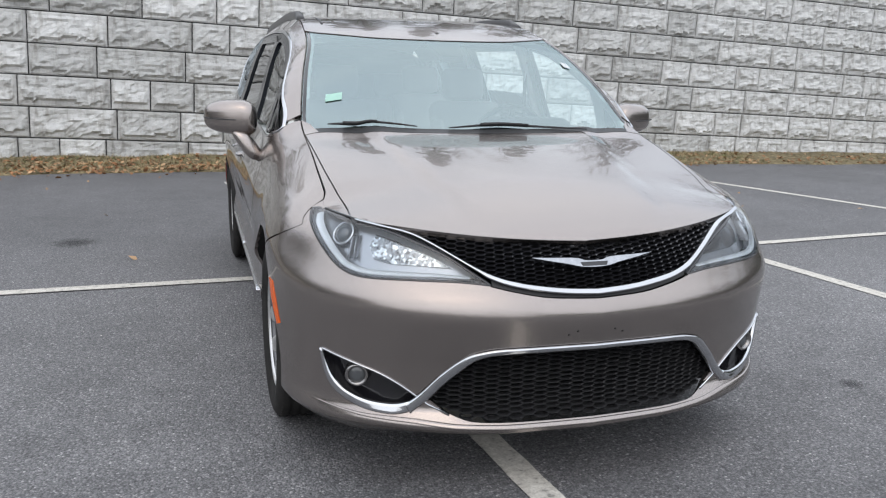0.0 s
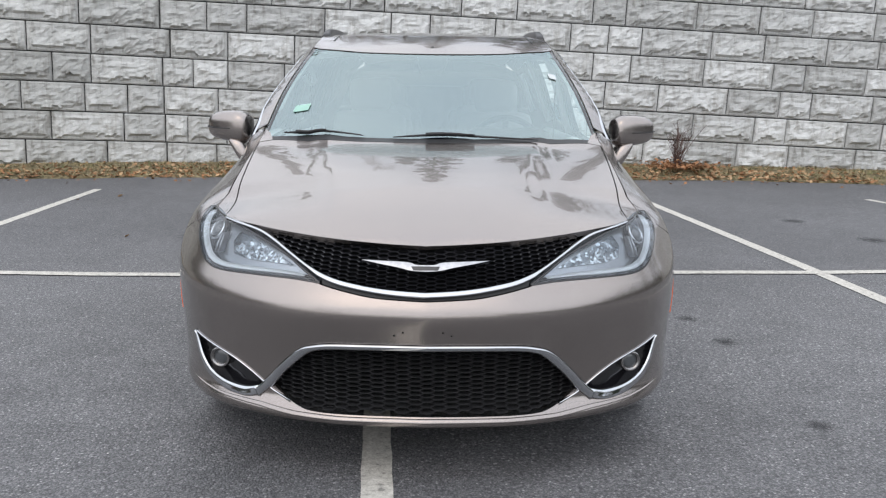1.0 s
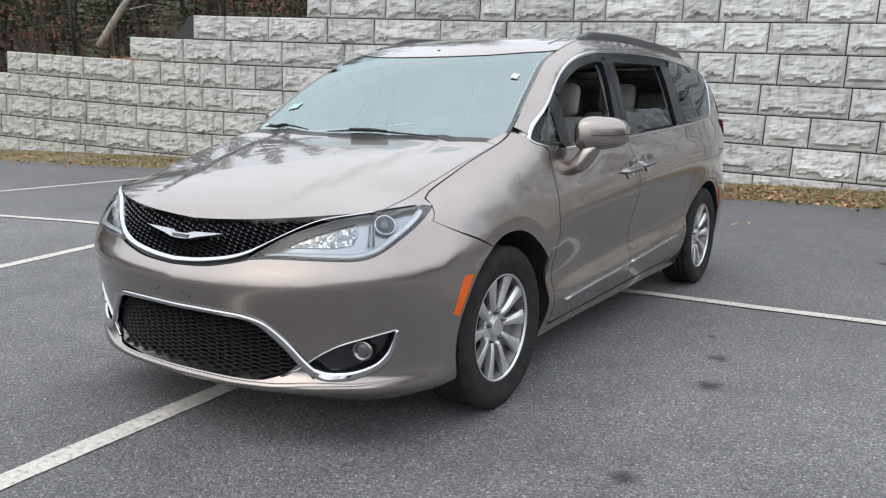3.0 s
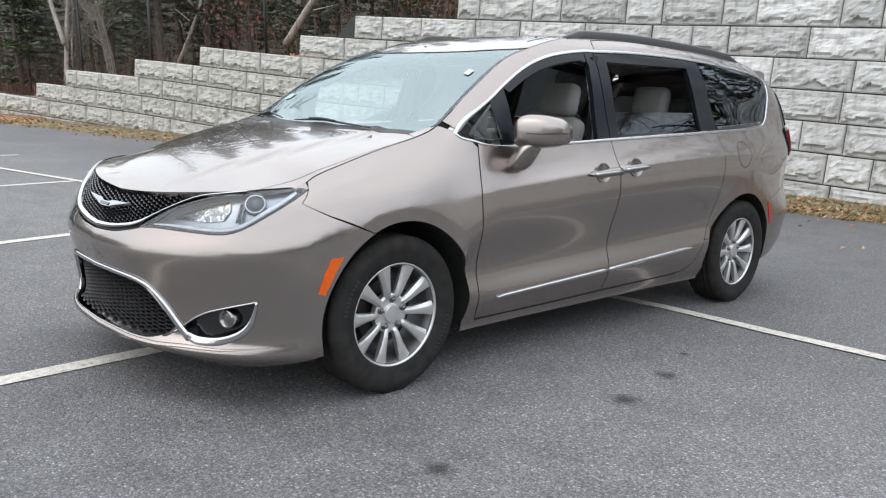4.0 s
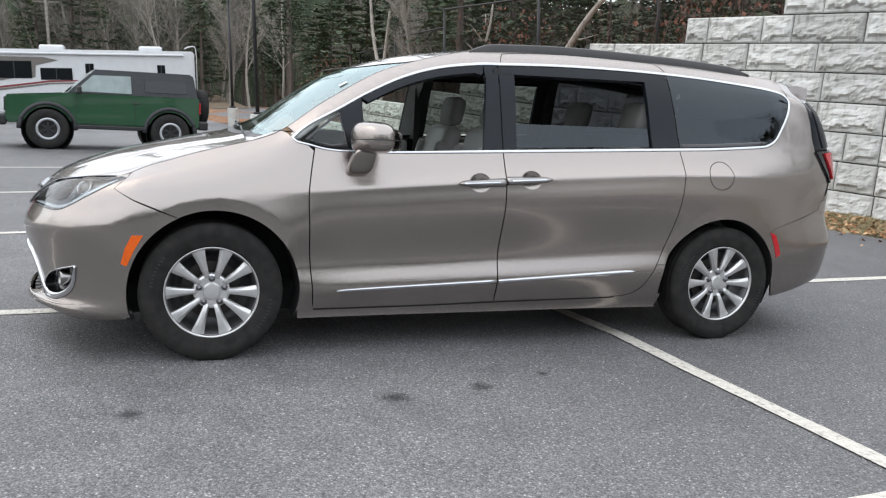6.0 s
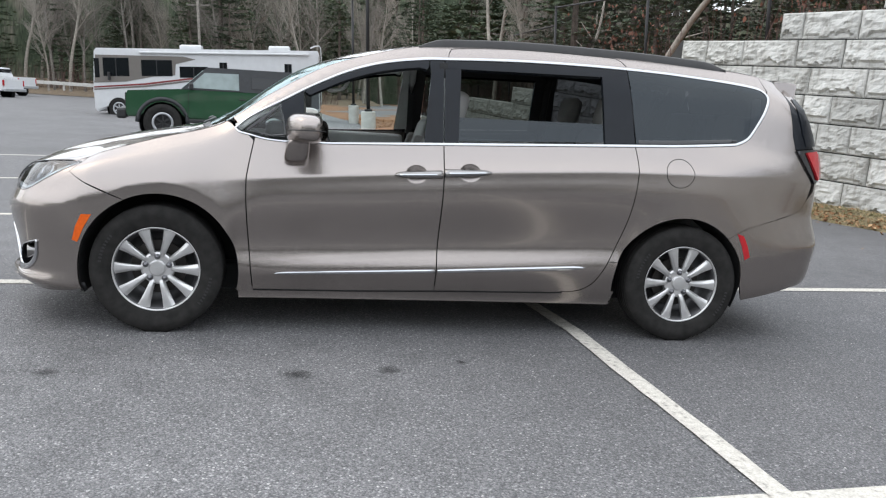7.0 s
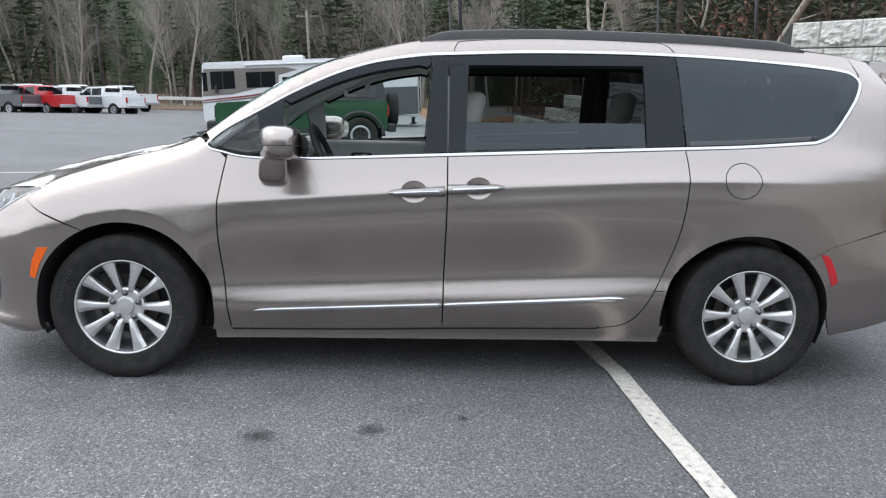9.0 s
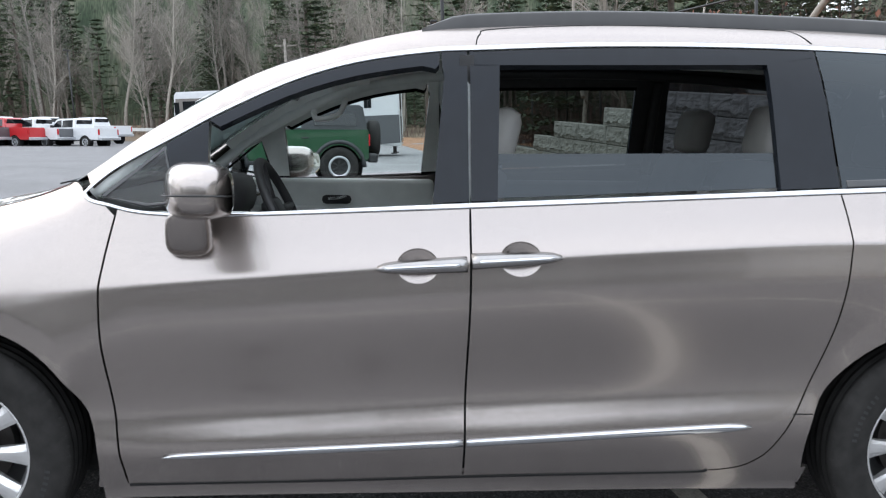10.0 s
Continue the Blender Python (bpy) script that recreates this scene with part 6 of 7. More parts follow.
def pine(seed, h, bare_to, spread):
    """A white pine: straight trunk, dead lower twigs and whorls of needled boughs."""
    rr = random.Random(seed)
    tree = thing("pine_tree", "tall dark green pine with bare lower trunk", "tree", group="woods")
    tv, tf = [], []
    p, r = Vector((0, 0, -.3)), h * .011 + .05
    for k in range(8):
        q = p + Vector((rr.uniform(-.08, .08), rr.uniform(-.08, .08), h / 8))
        limb(tv, tf, p, q, r * (1 - k / 8.5), r * (1 - (k + 1) / 8.5), 7)
        p = q
    for k in range(26):
        z = rr.uniform(.6, bare_to * 1.2)
        a, l = rr.uniform(0, math.tau), rr.uniform(.5, 1.9)
        limb(tv, tf, (0, 0, z), (l * math.cos(a), l * math.sin(a), z + rr.uniform(-.25, .3)), .018, .006, 3)
    raw("trunk", tv, tf, DARK_BARK, tree)
    cv, cf = [], []
    z = bare_to
    while z < h:
        u = (z - bare_to) / (h - bare_to)
        for k in range(rr.randint(4, 6)):
            a = rr.uniform(0, math.tau)
            l = spread * (1.05 - u) * rr.uniform(.55, 1.1) + .3
            tip = Vector((l * math.cos(a), l * math.sin(a), z + l * rr.uniform(-.12, .22)))
            base = Vector((0, 0, z))
            limb(cv, cf, base, tip, .03, .008, 3)
            for s in range(9):
                f = .25 + .75 * s / 8
                c = base.lerp(tip, f)
                for t_ in range(4):
                    b, w = rr.uniform(0, math.tau), rr.uniform(.22, .5)
                    d = Vector((math.cos(b), math.sin(b), rr.uniform(-.15, .4))) * w
                    n = d.cross(Vector((rr.uniform(-1, 1), rr.uniform(-1, 1), 1))).normalized() * w * .22
                    i = len(cv)
                    cv.extend([c, c + d * .6 + n, c + d, c + d * .6 - n])
                    cf.append((i, i + 1, i + 2, i + 3))
        z += rr.uniform(.45, .75)
    raw("crown", cv, cf, NEEDLES, tree)
    return tree


def bare_tree(seed, h, mat, lean=0.0, low=0.35):
    """A leafless hardwood: a swaying stem that thins to the tip, rising limbs and fine twigs."""
    rr = random.Random(seed)
    tree = thing("bare_tree", "leafless grey hardwood with fine upright twigs", "tree", group="woods")
    tv, tf, cv, cf = [], [], [], []

    def branch(p, d, l, r, depth):
        steps = 4 if depth < 2 else 3
        for k in range(steps):
            d = (d + Vector((rr.uniform(-.20, .20), rr.uniform(-.20, .20), rr.uniform(-.04, .16)))).normalized()
            q = p + d * l / steps
            limb(cv, cf, p, q, r * (1 - .8 * k / steps), r * (1 - .8 * (k + 1) / steps), 4 if depth == 0 else 3)
            p = q
            if depth < 3:
                for side_ in range(2 if depth else 1 + (rr.random() < .6)):
                    a, t_ = rr.uniform(0, math.tau), rr.uniform(.5, 1.0)
                    e = (d + Vector((math.cos(a), math.sin(a), .15)) * t_).normalized()
                    branch(p, e, l * rr.uniform(.35, .6), max(r * (1 - .8 * k / steps) * .5, .006), depth + 1)

    p, d, r, n = Vector((0, 0, -.3)), Vector((lean, 0, 1)).normalized(), h * .0085 + .03, 11
    for k in range(n):
        d = (d + Vector((rr.uniform(-.09, .09), rr.uniform(-.09, .09), .05))).normalized()
        q = p + d * h / n
        limb(tv, tf, p, q, r * (1 - .88 * k / n), r * (1 - .88 * (k + 1) / n), 6)
        p = q
        if (k + 1) / n > low:
            for side_ in range(rr.randint(1, 3)):
                a, t_ = rr.uniform(0, math.tau), rr.uniform(.45, 1.05)
                e = (d + Vector((math.cos(a), math.sin(a), .1)) * t_).normalized()
                branch(p, e, h * rr.uniform(.16, .30) * (1.25 - k / n), r * (1 - .88 * (k + 1) / n) * .55, 0)
    raw("trunk", tv, tf, mat, tree)
    raw("crown", cv, cf, mat, tree)
    return tree


PINES = [pine(31, 17, 4.5, 3.0), pine(32, 14, 2.2, 2.8), pine(33, 20, 7.0, 3.3), pine(34, 9, .8, 2.3)]
BARES = [bare_tree(41, 15, BARK, 0, .25), bare_tree(42, 13, BARK, .10, .2), bare_tree(43, 17, BARK, -.06, .35), bare_tree(44, 11, PALE_BARK, .12, .2), bare_tree(45, 16, PALE_BARK, -.03, .3)]
rr = random.Random(77)
used = set()


def plant(kind, x, y, z, turn=None, size=None):
    k = rr.randrange(len(kind))
    ob = kind[k]
    m = pose(x, y, z, LEAN, 0, 0) @ pose(0, 0, 0, rr.uniform(-2, 2), rr.uniform(-2, 2), rr.uniform(0, 360))
    s = size or rr.uniform(.85, 1.18)
    if ob.name not in used:
        used.add(ob.name)
        ob.matrix_world = m @ Matrix.Diagonal((s, s, s, 1))
    else:
        copy_thing(ob, m).scale = (s, s, s)


def plant_belt(count, xr, yr, height, pines, size=(.85, 1.18)):
    for k in range(count):
        x, y = rr.uniform(*xr), rr.uniform(*yr)
        plant(PINES if rr.random() < pines else BARES, x, y, height(x, y), None, rr.uniform(*size))


plant_belt(64, (-60, -25), (6.5, 24), bank, .62, (.55, .85))
plant_belt(44, (-24, -8), (11, 26), bank, .6, (.36, .55))
plant_belt(90, (-95, -78), (-66, 10), lambda x, y: rise(x, y) + .3, .18)
plant_belt(78, (-115, -95), (-80, 18), lambda x, y: rise(x, y) + .5, .8)
plant_belt(44, (-9, 32), (19, 34), bank, .45, (.62, .9))
plant_belt(64, (48, 66), (-48, 34), lambda x, y: rise(x), .7)
# unseen trees beyond the nose, added for reflections in the paint
plant_belt(12, (-40, 40), (-80, -60), lambda x, y: rise(x), .5)

# undergrowth along the wood's edge
verts, faces = [], []
for k in range(1500):
    x = rr.uniform(-60, -9)
    y = (wall_y(x) + 2.2 if x > -24.3 else 6.0) + abs(rr.gauss(0, 5))
    z, a, l = bank(x, y), rr.uniform(0, math.tau), rr.uniform(.5, 2.6)
    limb(verts, faces, (x, y, z), (x + rr.uniform(-.5, .5), y + rr.uniform(-.5, .5), z + l), .014, .004, 3)
for k in range(900):
    x, y = rr.uniform(-79, -75), rr.uniform(-62, 2)
    z, l = rise(x) + .1, rr.uniform(.6, 3.0)
    limb(verts, faces, (x, y, z), (x + rr.uniform(-.7, .7), y + rr.uniform(-.7, .7), z + l), .018, .005, 3)
me = bpy.data.meshes.new("undergrowth")
me.from_pydata(verts, [], faces)
me.materials.append(TWIG)
tagged(new("undergrowth", me), "bare brushwood at the edge of the woods", "brush", kind="stuff")
verts, faces = [], []
for k in range(900):
    cx, cy, cz = rr.choice([(-20.5, 9.5, 3.6), (-13.5, 11.5, 4.4), (-46, 8, 3.0)])
    x, y, z, r = cx + rr.gauss(0, .8), cy + rr.gauss(0, .8), cz + rr.gauss(0, .8), rr.uniform(.05, .10)
    m = pose(x, y, z, rr.uniform(0, 360), rr.uniform(0, 360), 0)
    i = len(verts)
    verts += [m @ Vector(p) for p in ((-r, 0, 0), (0, -r * .6, 0), (r, 0, 0), (0, r * .6, 0))]
    faces.append((i, i + 1, i + 2, i + 3))
me = bpy.data.meshes.new("russet_leaves")
me.from_pydata(verts, [], faces)
me.materials.append(RUSSET)
tagged(new("russet_leaves", me), "russet leaves clinging to young beech twigs", "leaves", kind="stuff")

# leaning dead trunks before the woods
for pts, r in (([(-27.5, 6.6, 1.2), (-27.6, 6.7, 3.2), (-27.4, 6.8, 5.2)], .10), ([(-27.3, 6.5, 2.6), (-28.6, 6.4, 4.6), (-29.6, 6.4, 7.5)], .09), ([(-16.5, 8.8, 2.6), (-15.2, 9.2, 4.2), (-13.2, 9.6, 5.6)], .10), ([(-21.5, 8.0, 2.0), (-20.8, 8.4, 3.8), (-20.9, 8.6, 5.0)], .06)):
    dead = thing("dead_trunk", "pale leaning dead trunk", "dead tree")
    bm = bmesh.new()
    tube(bm, smooth(pts, 5), r, 8, True, r * .5)
    part("bole", bm, PALE_BARK, dead, shade=True)
    for k in range(5):
        bm = bmesh.new()
        p = Vector(pts[0]).lerp(Vector(pts[-1]), .3 + .15 * k)
        tube(bm, [p, p + Vector((rr.uniform(-.9, .9), rr.uniform(-.4, .4), rr.uniform(0, .6)))], .022, 5, True, .006)
        part("branch", bm, PALE_BARK, dead, shade=True)


def backdrop_material():
    m, t, b = material("far woods", 1.0)
    n = texture(t, "ShaderNodeTexNoise", .55, 8, "Object", (1, 1, .28))
    f = texture(t, "ShaderNodeTexNoise", 5.5, 5, "Object", (1, 1, .16))
    c = ramp(t, n.outputs["Fac"], [(.32, (.032, .050, .030)), (.52, (.072, .092, .060)), (.70, (.16, .15, .125))])
    c = blend(t, .9, c, ramp(t, f.outputs["Fac"], [(.3, (.35, .36, .35)), (.62, (1.35, 1.3, 1.25))]), "MULTIPLY")
    t.links.new(c, b.inputs["Base Color"])
    return m


# the woods' depth, far behind the trees
FAR = backdrop_material()
bm = bmesh.new()
rows = []
path = smooth([(60, 45), (20, 42), (-20, 44), (-60, 46), (-105, 34), (-124, 0), (-126, -50), (-118, -110)], 10)
for i, (x, y) in enumerate(path):
    base = max(rise(x), 0) - 1
    tops = (21.5 if x < -90 else 13.0 if x < -10 else 8.5) + 2.2 * noise.noise(Vector((i * .9, 0, 0))) + 1.6 * noise.noise(Vector((i * 3.1, 5, 0)))
    rows.append((bm.verts.new((x, y, base)), bm.verts.new((x, y, base + tops * .6)), bm.verts.new((x * 1.01, y * 1.01, base + tops + 1))))
for a, b in zip(rows, rows[1:]):
    bm.faces.new((a[0], b[0], b[1], a[1])), bm.faces.new((a[1], b[1], b[2], a[2]))
tagged(mesh_object("backdrop", bm, FAR, shade=False), "dark mass of distant woods", "backdrop", kind="structure")
bm = bmesh.new()
rows = []
for i, (x, y) in enumerate(smooth([(20, -78), (60, -60), (72, -10), (66, 40)], 12)):
    rows.append((bm.verts.new((x, y, -4)), bm.verts.new((x, y, 9 + 2 * noise.noise(Vector((i * 1.3, 0, 0)))))))
for a, b in zip(rows, rows[1:]):
    bm.faces.new((a[0], b[0], b[1], a[1]))
tagged(mesh_object("backdrop_east", bm, FAR, shade=False), "dark mass of distant woods", "backdrop", kind="structure")

# ---- fence, lamp posts and parked vehicles ----
FENCE_BLACK = plain("black fence coating", (.012, .012, .013), .5, 0, .2)
CONCRETE = plain("pale concrete", (.52, .51, .48), .9, 0, .12, 5, .4)


def fence_bay(a, b, top):
    """Two posts, a level top rail and the chain-link between them, plumb on the sloping bank."""
    fence = thing("fence_bay", "black chain-link fence bay with a level top rail", "fence", group="fence on the bank")
    base_a, base_b = bank(*a), bank(*b)
    for (x, y), z in ((a, base_a), (b, base_b)):
        bm = bmesh.new()
        tube(bm, [(x, y, z - .2), (x, y - .056 * (top - z), top + .06)], .045, 8)
        part("post", bm, FENCE_BLACK, fence, shade=True)
    bm = bmesh.new()
    tube(bm, [(a[0], a[1] - .056 * (top - base_a), top), (b[0], b[1] - .056 * (top - base_b), top)], .032, 6)
    part("rail", bm, FENCE_BLACK, fence, shade=True)
    verts, faces = [], []
    length = math.hypot(b[0] - a[0], b[1] - a[1])
    lo = max(base_a, base_b) + .03
    n = int((length + (top - lo)) / .13)
    for s in (1, -1):
        for k in range(n):
            u0, u1 = k * .13 - (top - lo), k * .13
            z0, z1 = lo, top
            if u0 < 0:
                z0, u0 = lo - u0, 0
            if u1 > length:
                z1, u1 = top - (u1 - length), length
            if z1 - z0 < .05:
                continue
            f0, f1 = (u0 / length, u1 / length) if s > 0 else (1 - u0 / length, 1 - u1 / length)
            p = lambda f, z: (a[0] + (b[0] - a[0]) * f, a[1] + (b[1] - a[1]) * f, z)
            limb(verts, faces, p(f0, z0), p(f1, z1), .0028, .0028, 3)
    raw("mesh", verts, faces, FENCE_BLACK, fence)["kind"] = "stuff"


FENCE = [(-42.0, 7.0), (-33.8, 7.3), (-28.2, 7.5), (-22.6, 7.7), (-17.6, 8.9), (-13.2, 10.1), (-9.0, 11.3)]
for (p, q), top in zip(zip(FENCE, FENCE[1:]), (3.30, 3.90, 4.25, 4.85, 5.35, 5.8)):
    fence_bay(p, q, top)


def lamp_post(x, y, z, wide, high, tall, head=False):
    post = thing("lamp_post", "black lamp post on a pale round concrete base", "lamp post", pose(x, y, z, LEAN, 0, 0), group="lamp posts")
    bm = bmesh.new()
    lathe(bm, [(wide, -.3), (wide, high - .02), (wide - .02, high), (.001, high)], Matrix(), 24)
    part("base", bm, CONCRETE, post, shade=False)
    bm = bmesh.new()
    box(bm, 0, 0, high + .04, .26, .26, .08, .02)
    part("foot_plate", bm, FENCE_BLACK, post)
    bm = bmesh.new()
    tube(bm, [(0, 0, high), (0, 0, tall * .5), (0, 0, tall)], .066, 10, True, .05)
    part("pole", bm, FENCE_BLACK, post, shade=True)
    if head:
        bm = bmesh.new()
        box(bm, .35, .1, tall, .7, .3, .10, .03)
        part("lamp_head", bm, FENCE_BLACK, post)


lamp_post(-22.9, 1.27, rise(-22.7) + .06, .25, .75, 8.5, True)
lamp_post(-33.7, 1.3, rise(-33.6) + .12, .24, .62, 5.6, True)
lamp_post(-60.2, -24.9, rise(-60, -25), .22, .5, 7.0, True)
pole = thing("utility_pole", "weathered wooden utility pole", "utility pole", pose(-74.4, -10.7, rise(-74, -10.7), LEAN, 0, 0))
bm = bmesh.new()
tube(bm, [(0, 0, -.5), (0, 0, 9.5)], .15, 10, True, .11)
part("shaft", bm, BARK, pole, shade=True)
bm = bmesh.new()
box(bm, 0, 0, 8.9, .1, 2.0, .12, .02)
part("crossarm", bm, BARK, pole)

GREEN_PAINT = plain("dark green car paint", (.020, .080, .036), .26, .25, .06, 4, 0, .8)
WHITE_PAINT = plain("white car paint", (.62, .63, .64), .3, 0, .04, 4, 0, .6)
RED_PAINT = plain("red car paint", (.42, .012, .016), .28, 0, .06, 4, 0, .7)
GREY_PAINT = plain("grey car paint", (.10, .103, .11), .35, .3, .06, 4, 0, .7)
SILVER_PAINT = plain("silver car paint", (.45, .46, .48), .3, .5, .06, 4, 0, .7)
CAR_GLASS = plain("dark car glass", (.010, .012, .014), .06, 0, .1, 4)
CAR_GLASS.node_tree.nodes["Principled BSDF"].inputs["Specular IOR Level"].default_value = 0.55
SOFT_TOP = plain("dark hardtop", (.032, .034, .037), .55, 0, .15, 10, .2)
TAUPE = plain("taupe motorhome paint", (.16, .145, .13), .4, 0, .06, 3, 0, .4)


def profile_body(bm, pts, hw, bevel=.04, lean=None, segments=2):
    """A side outline of (y, z) places carried across the width. lean: (from z, inset per metre)."""
    def half(z):
        return hw - (max(0, z - lean[0]) * lean[1] if lean else 0)
    a = [bm.verts.new((half(z), y, z)) for y, z in pts]
    b = [bm.verts.new((-half(z), y, z)) for y, z in pts]
    k = len(pts)
    new_faces = [bm.faces.new(a), bm.faces.new(b[::-1])] + [bm.faces.new((a[i], b[i], b[(i + 1) % k], a[(i + 1) % k])) for i in range(k)]
    if bevel:
        edges = [e for v in a + b for e in v.link_edges if (e.verts[0] in a) == (e.verts[1] in a)]
        bmesh.ops.bevel(bm, geom=list(set(edges)), offset=bevel, segments=segments, affect="EDGES")
    bmesh.ops.recalc_face_normals(bm, faces=bm.faces)


def with_arches(low, y_front, y_rear, wheel_r, z_low, first, last):
    """The lower edge of a body from first to last (tail to nose or back), with round wheel openings."""
    out = [(first, z_low)]
    lift = int(math.degrees(math.asin(max(0.0, (z_low - low) / wheel_r)))) + 1
    order = sorted((y_front, y_rear), reverse=first > last)
    for yc in order:
        angles = np.linspace(lift, 180 - lift, 15)
        out += [(yc + wheel_r * math.cos(radians(a)), low + wheel_r * math.sin(radians(a))) for a in angles]
    return out + [(last, z_low)]


def road_wheel(owner, x, y, r, rim_r, width, sg, rim_mat, ring=None):
    m = pose(x, y, r, 0, 90 * sg, 0)
    bm = bmesh.new()
    w = width / 2
    lathe(bm, [(rim_r, w * .85), (rim_r + .02, w), (r * .88, w), (r * .97, w * .85), (r, w * .6), (r, -w * .6), (r * .9, -w), (rim_r, -w)], m, 30)
    tyre = part("wheel", bm, RUBBER, owner, shade=True)
    bm = bmesh.new()
    lathe(bm, [(rim_r, w * .7), (rim_r * .92, w * .8), (rim_r * .86, w * .45), (.001, w * .3)], m, 24)
    part("rim_dish", bm, BLACK_PLASTIC, tyre)
    bm = bmesh.new()
    lathe(bm, [(rim_r * 1.02, w * .85), (rim_r * .98, w * 1.0), (rim_r * .80, w * .98), (rim_r * .78, w * .7)], m, 28)
    part("rim", bm, ring or rim_mat, tyre, shade=True)
    bm = bmesh.new()
    for k in range(6):
        box(bm, rim_r * .42, 0, w * .6, rim_r * .82, rim_r * .20, w * .25, .006, m @ pose(0, 0, 0, 0, 0, 60 * k))
    part("spokes", bm, rim_mat, tyre)


def offroader(at):
    """A two-door off-roader with a dark hardtop, nose to -y."""
    car = thing("off_roader", "dark green two-door off-roader with black hardtop and big tyres", "off-roader", at)
    bm = bmesh.new()
    low = with_arches(.42, -1.29, 1.26, .52, .54, 1.86, -2.04)
    profile_body(bm, low + [(-2.10, .62), (-2.10, 1.04), (-2.06, 1.13), (-.92, 1.19), (-.86, 1.22), (1.90, 1.25), (1.92, 1.2), (1.92, .62)], .90, .035)
    part("body", bm, GREEN_PAINT, car, shade=False)
    bm = bmesh.new()
    profile_body(bm, [(-.92, 1.2), (-.36, 1.72), (-.30, 1.77), (1.72, 1.79), (1.80, 1.74), (1.90, 1.22)], .84, .03, (1.2, .16))
    part("hardtop", bm, SOFT_TOP, car)
    for sg in (1, -1):
        bm = bmesh.new()
        profile_body(bm, [(-.74, 1.27), (-.36, 1.64), (.42, 1.66), (.44, 1.27)], .02, .005)
        for v in bm.verts:
            v.co.x += sg * (.835 - (v.co.z - 1.2) * .16)
        part("side_window", bm, plain("pale side glass", (.22, .28, .275), .06, 0, .2, 3, 0, .8), car)
        bm = bmesh.new()
        profile_body(bm, [(.72, 1.33), (.72, 1.60), (1.62, 1.60), (1.66, 1.33)], .02, .005)
        for v in bm.verts:
            v.co.x += sg * (.838 - (v.co.z - 1.2) * .16)
        part("rear_window", bm, CAR_GLASS, car)
        for yc in (-1.29, 1.26):
            bm = bmesh.new()
            pts = [(sg * .90, yc + .56 * math.cos(radians(a)), .42 + .56 * math.sin(radians(a))) for a in range(0, 181, 12)]
            tube(bm, pts, .05, 6)
            part("wheel_flare", bm, SOFT_TOP, car, shade=True)
            road_wheel(car, sg * .84, yc, .43, .24, .28, sg, BLACK_PLASTIC, SILVER_PAINT)
            bm = bmesh.new()
            lathe(bm, [(.525, 0), (.50, -.35), (.001, -.35)], pose(sg * .885, yc, .42, 0, 90 * sg, 0), 24)
            part("wheel_well", bm, DARK, car)
        bm = bmesh.new()
        box(bm, sg * .88, -.02, .50, .12, 1.5, .09, .02)
        part("side_step", bm, BLACK_PLASTIC, car)
        bm = bmesh.new()
        box(bm, sg * 1.02, -.66, 1.30, .20, .10, .17, .035)
        part("door_mirror", bm, BLACK_PLASTIC, car)
        bm = bmesh.new()
        box(bm, sg * .905, .52, 1.06, .02, .16, .03, .008)
        part("door_handle", bm, BLACK_PLASTIC, car)
        bm = bmesh.new()
        box(bm, sg * .84, 1.93, 1.02, .10, .03, .26, .01)
        part("tail_light", bm, RED, car)
        bm = bmesh.new()
        lathe(bm, [(.115, 0), (.105, .03), (.001, .04)], pose(sg * .62, -2.10, .93, 90, 0, 0), 20)
        part("headlight", bm, LAMP_WHITE, car, shade=True)
        for yy in (-.72, .50):
            bm = bmesh.new()
            box(bm, sg * .902, yy, .90, .006, .008, .56)
            part("door_gap", bm, DARK, car)
    bm = bmesh.new()
    box(bm, 0, 0, 0, 1.50, .012, .66, 0, pose(0, -.635, 1.47, -47, 0, 0))
    part("windscreen", bm, plain("pale windscreen", (.45, .55, .53), .06, 0, .2, 3, 0, 1), car)
    bm = bmesh.new()
    box(bm, 0, -2.19, .60, 1.76, .22, .24, .05)
    part("front_bumper", bm, BLACK_PLASTIC, car)
    bm = bmesh.new()
    box(bm, 0, 2.02, .62, 1.70, .22, .20, .04)
    part("rear_bumper", bm, BLACK_PLASTIC, car)
    bm = bmesh.new()
    box(bm, 0, -2.11, .93, 1.62, .03, .30, .02)
    part("grille", bm, BLACK_PLASTIC, car)
    bm = bmesh.new()
    lathe(bm, [(.15, .14), (.36, .14), (.42, .09), (.42, -.09), (.36, -.13), (.0, -.13)], pose(0, 2.10, 1.05, -90, 0, 0), 30)
    part("spare_wheel", bm, RUBBER, car, shade=True)
    bm = bmesh.new()
    box(bm, 0, 0, .62, 1.1, 3.4, .22, .03)
    part("chassis", bm, DARK, car)
    return car


offroader(pose(-15.62, -2.98, rise(-15.6), 0, 0, 8))


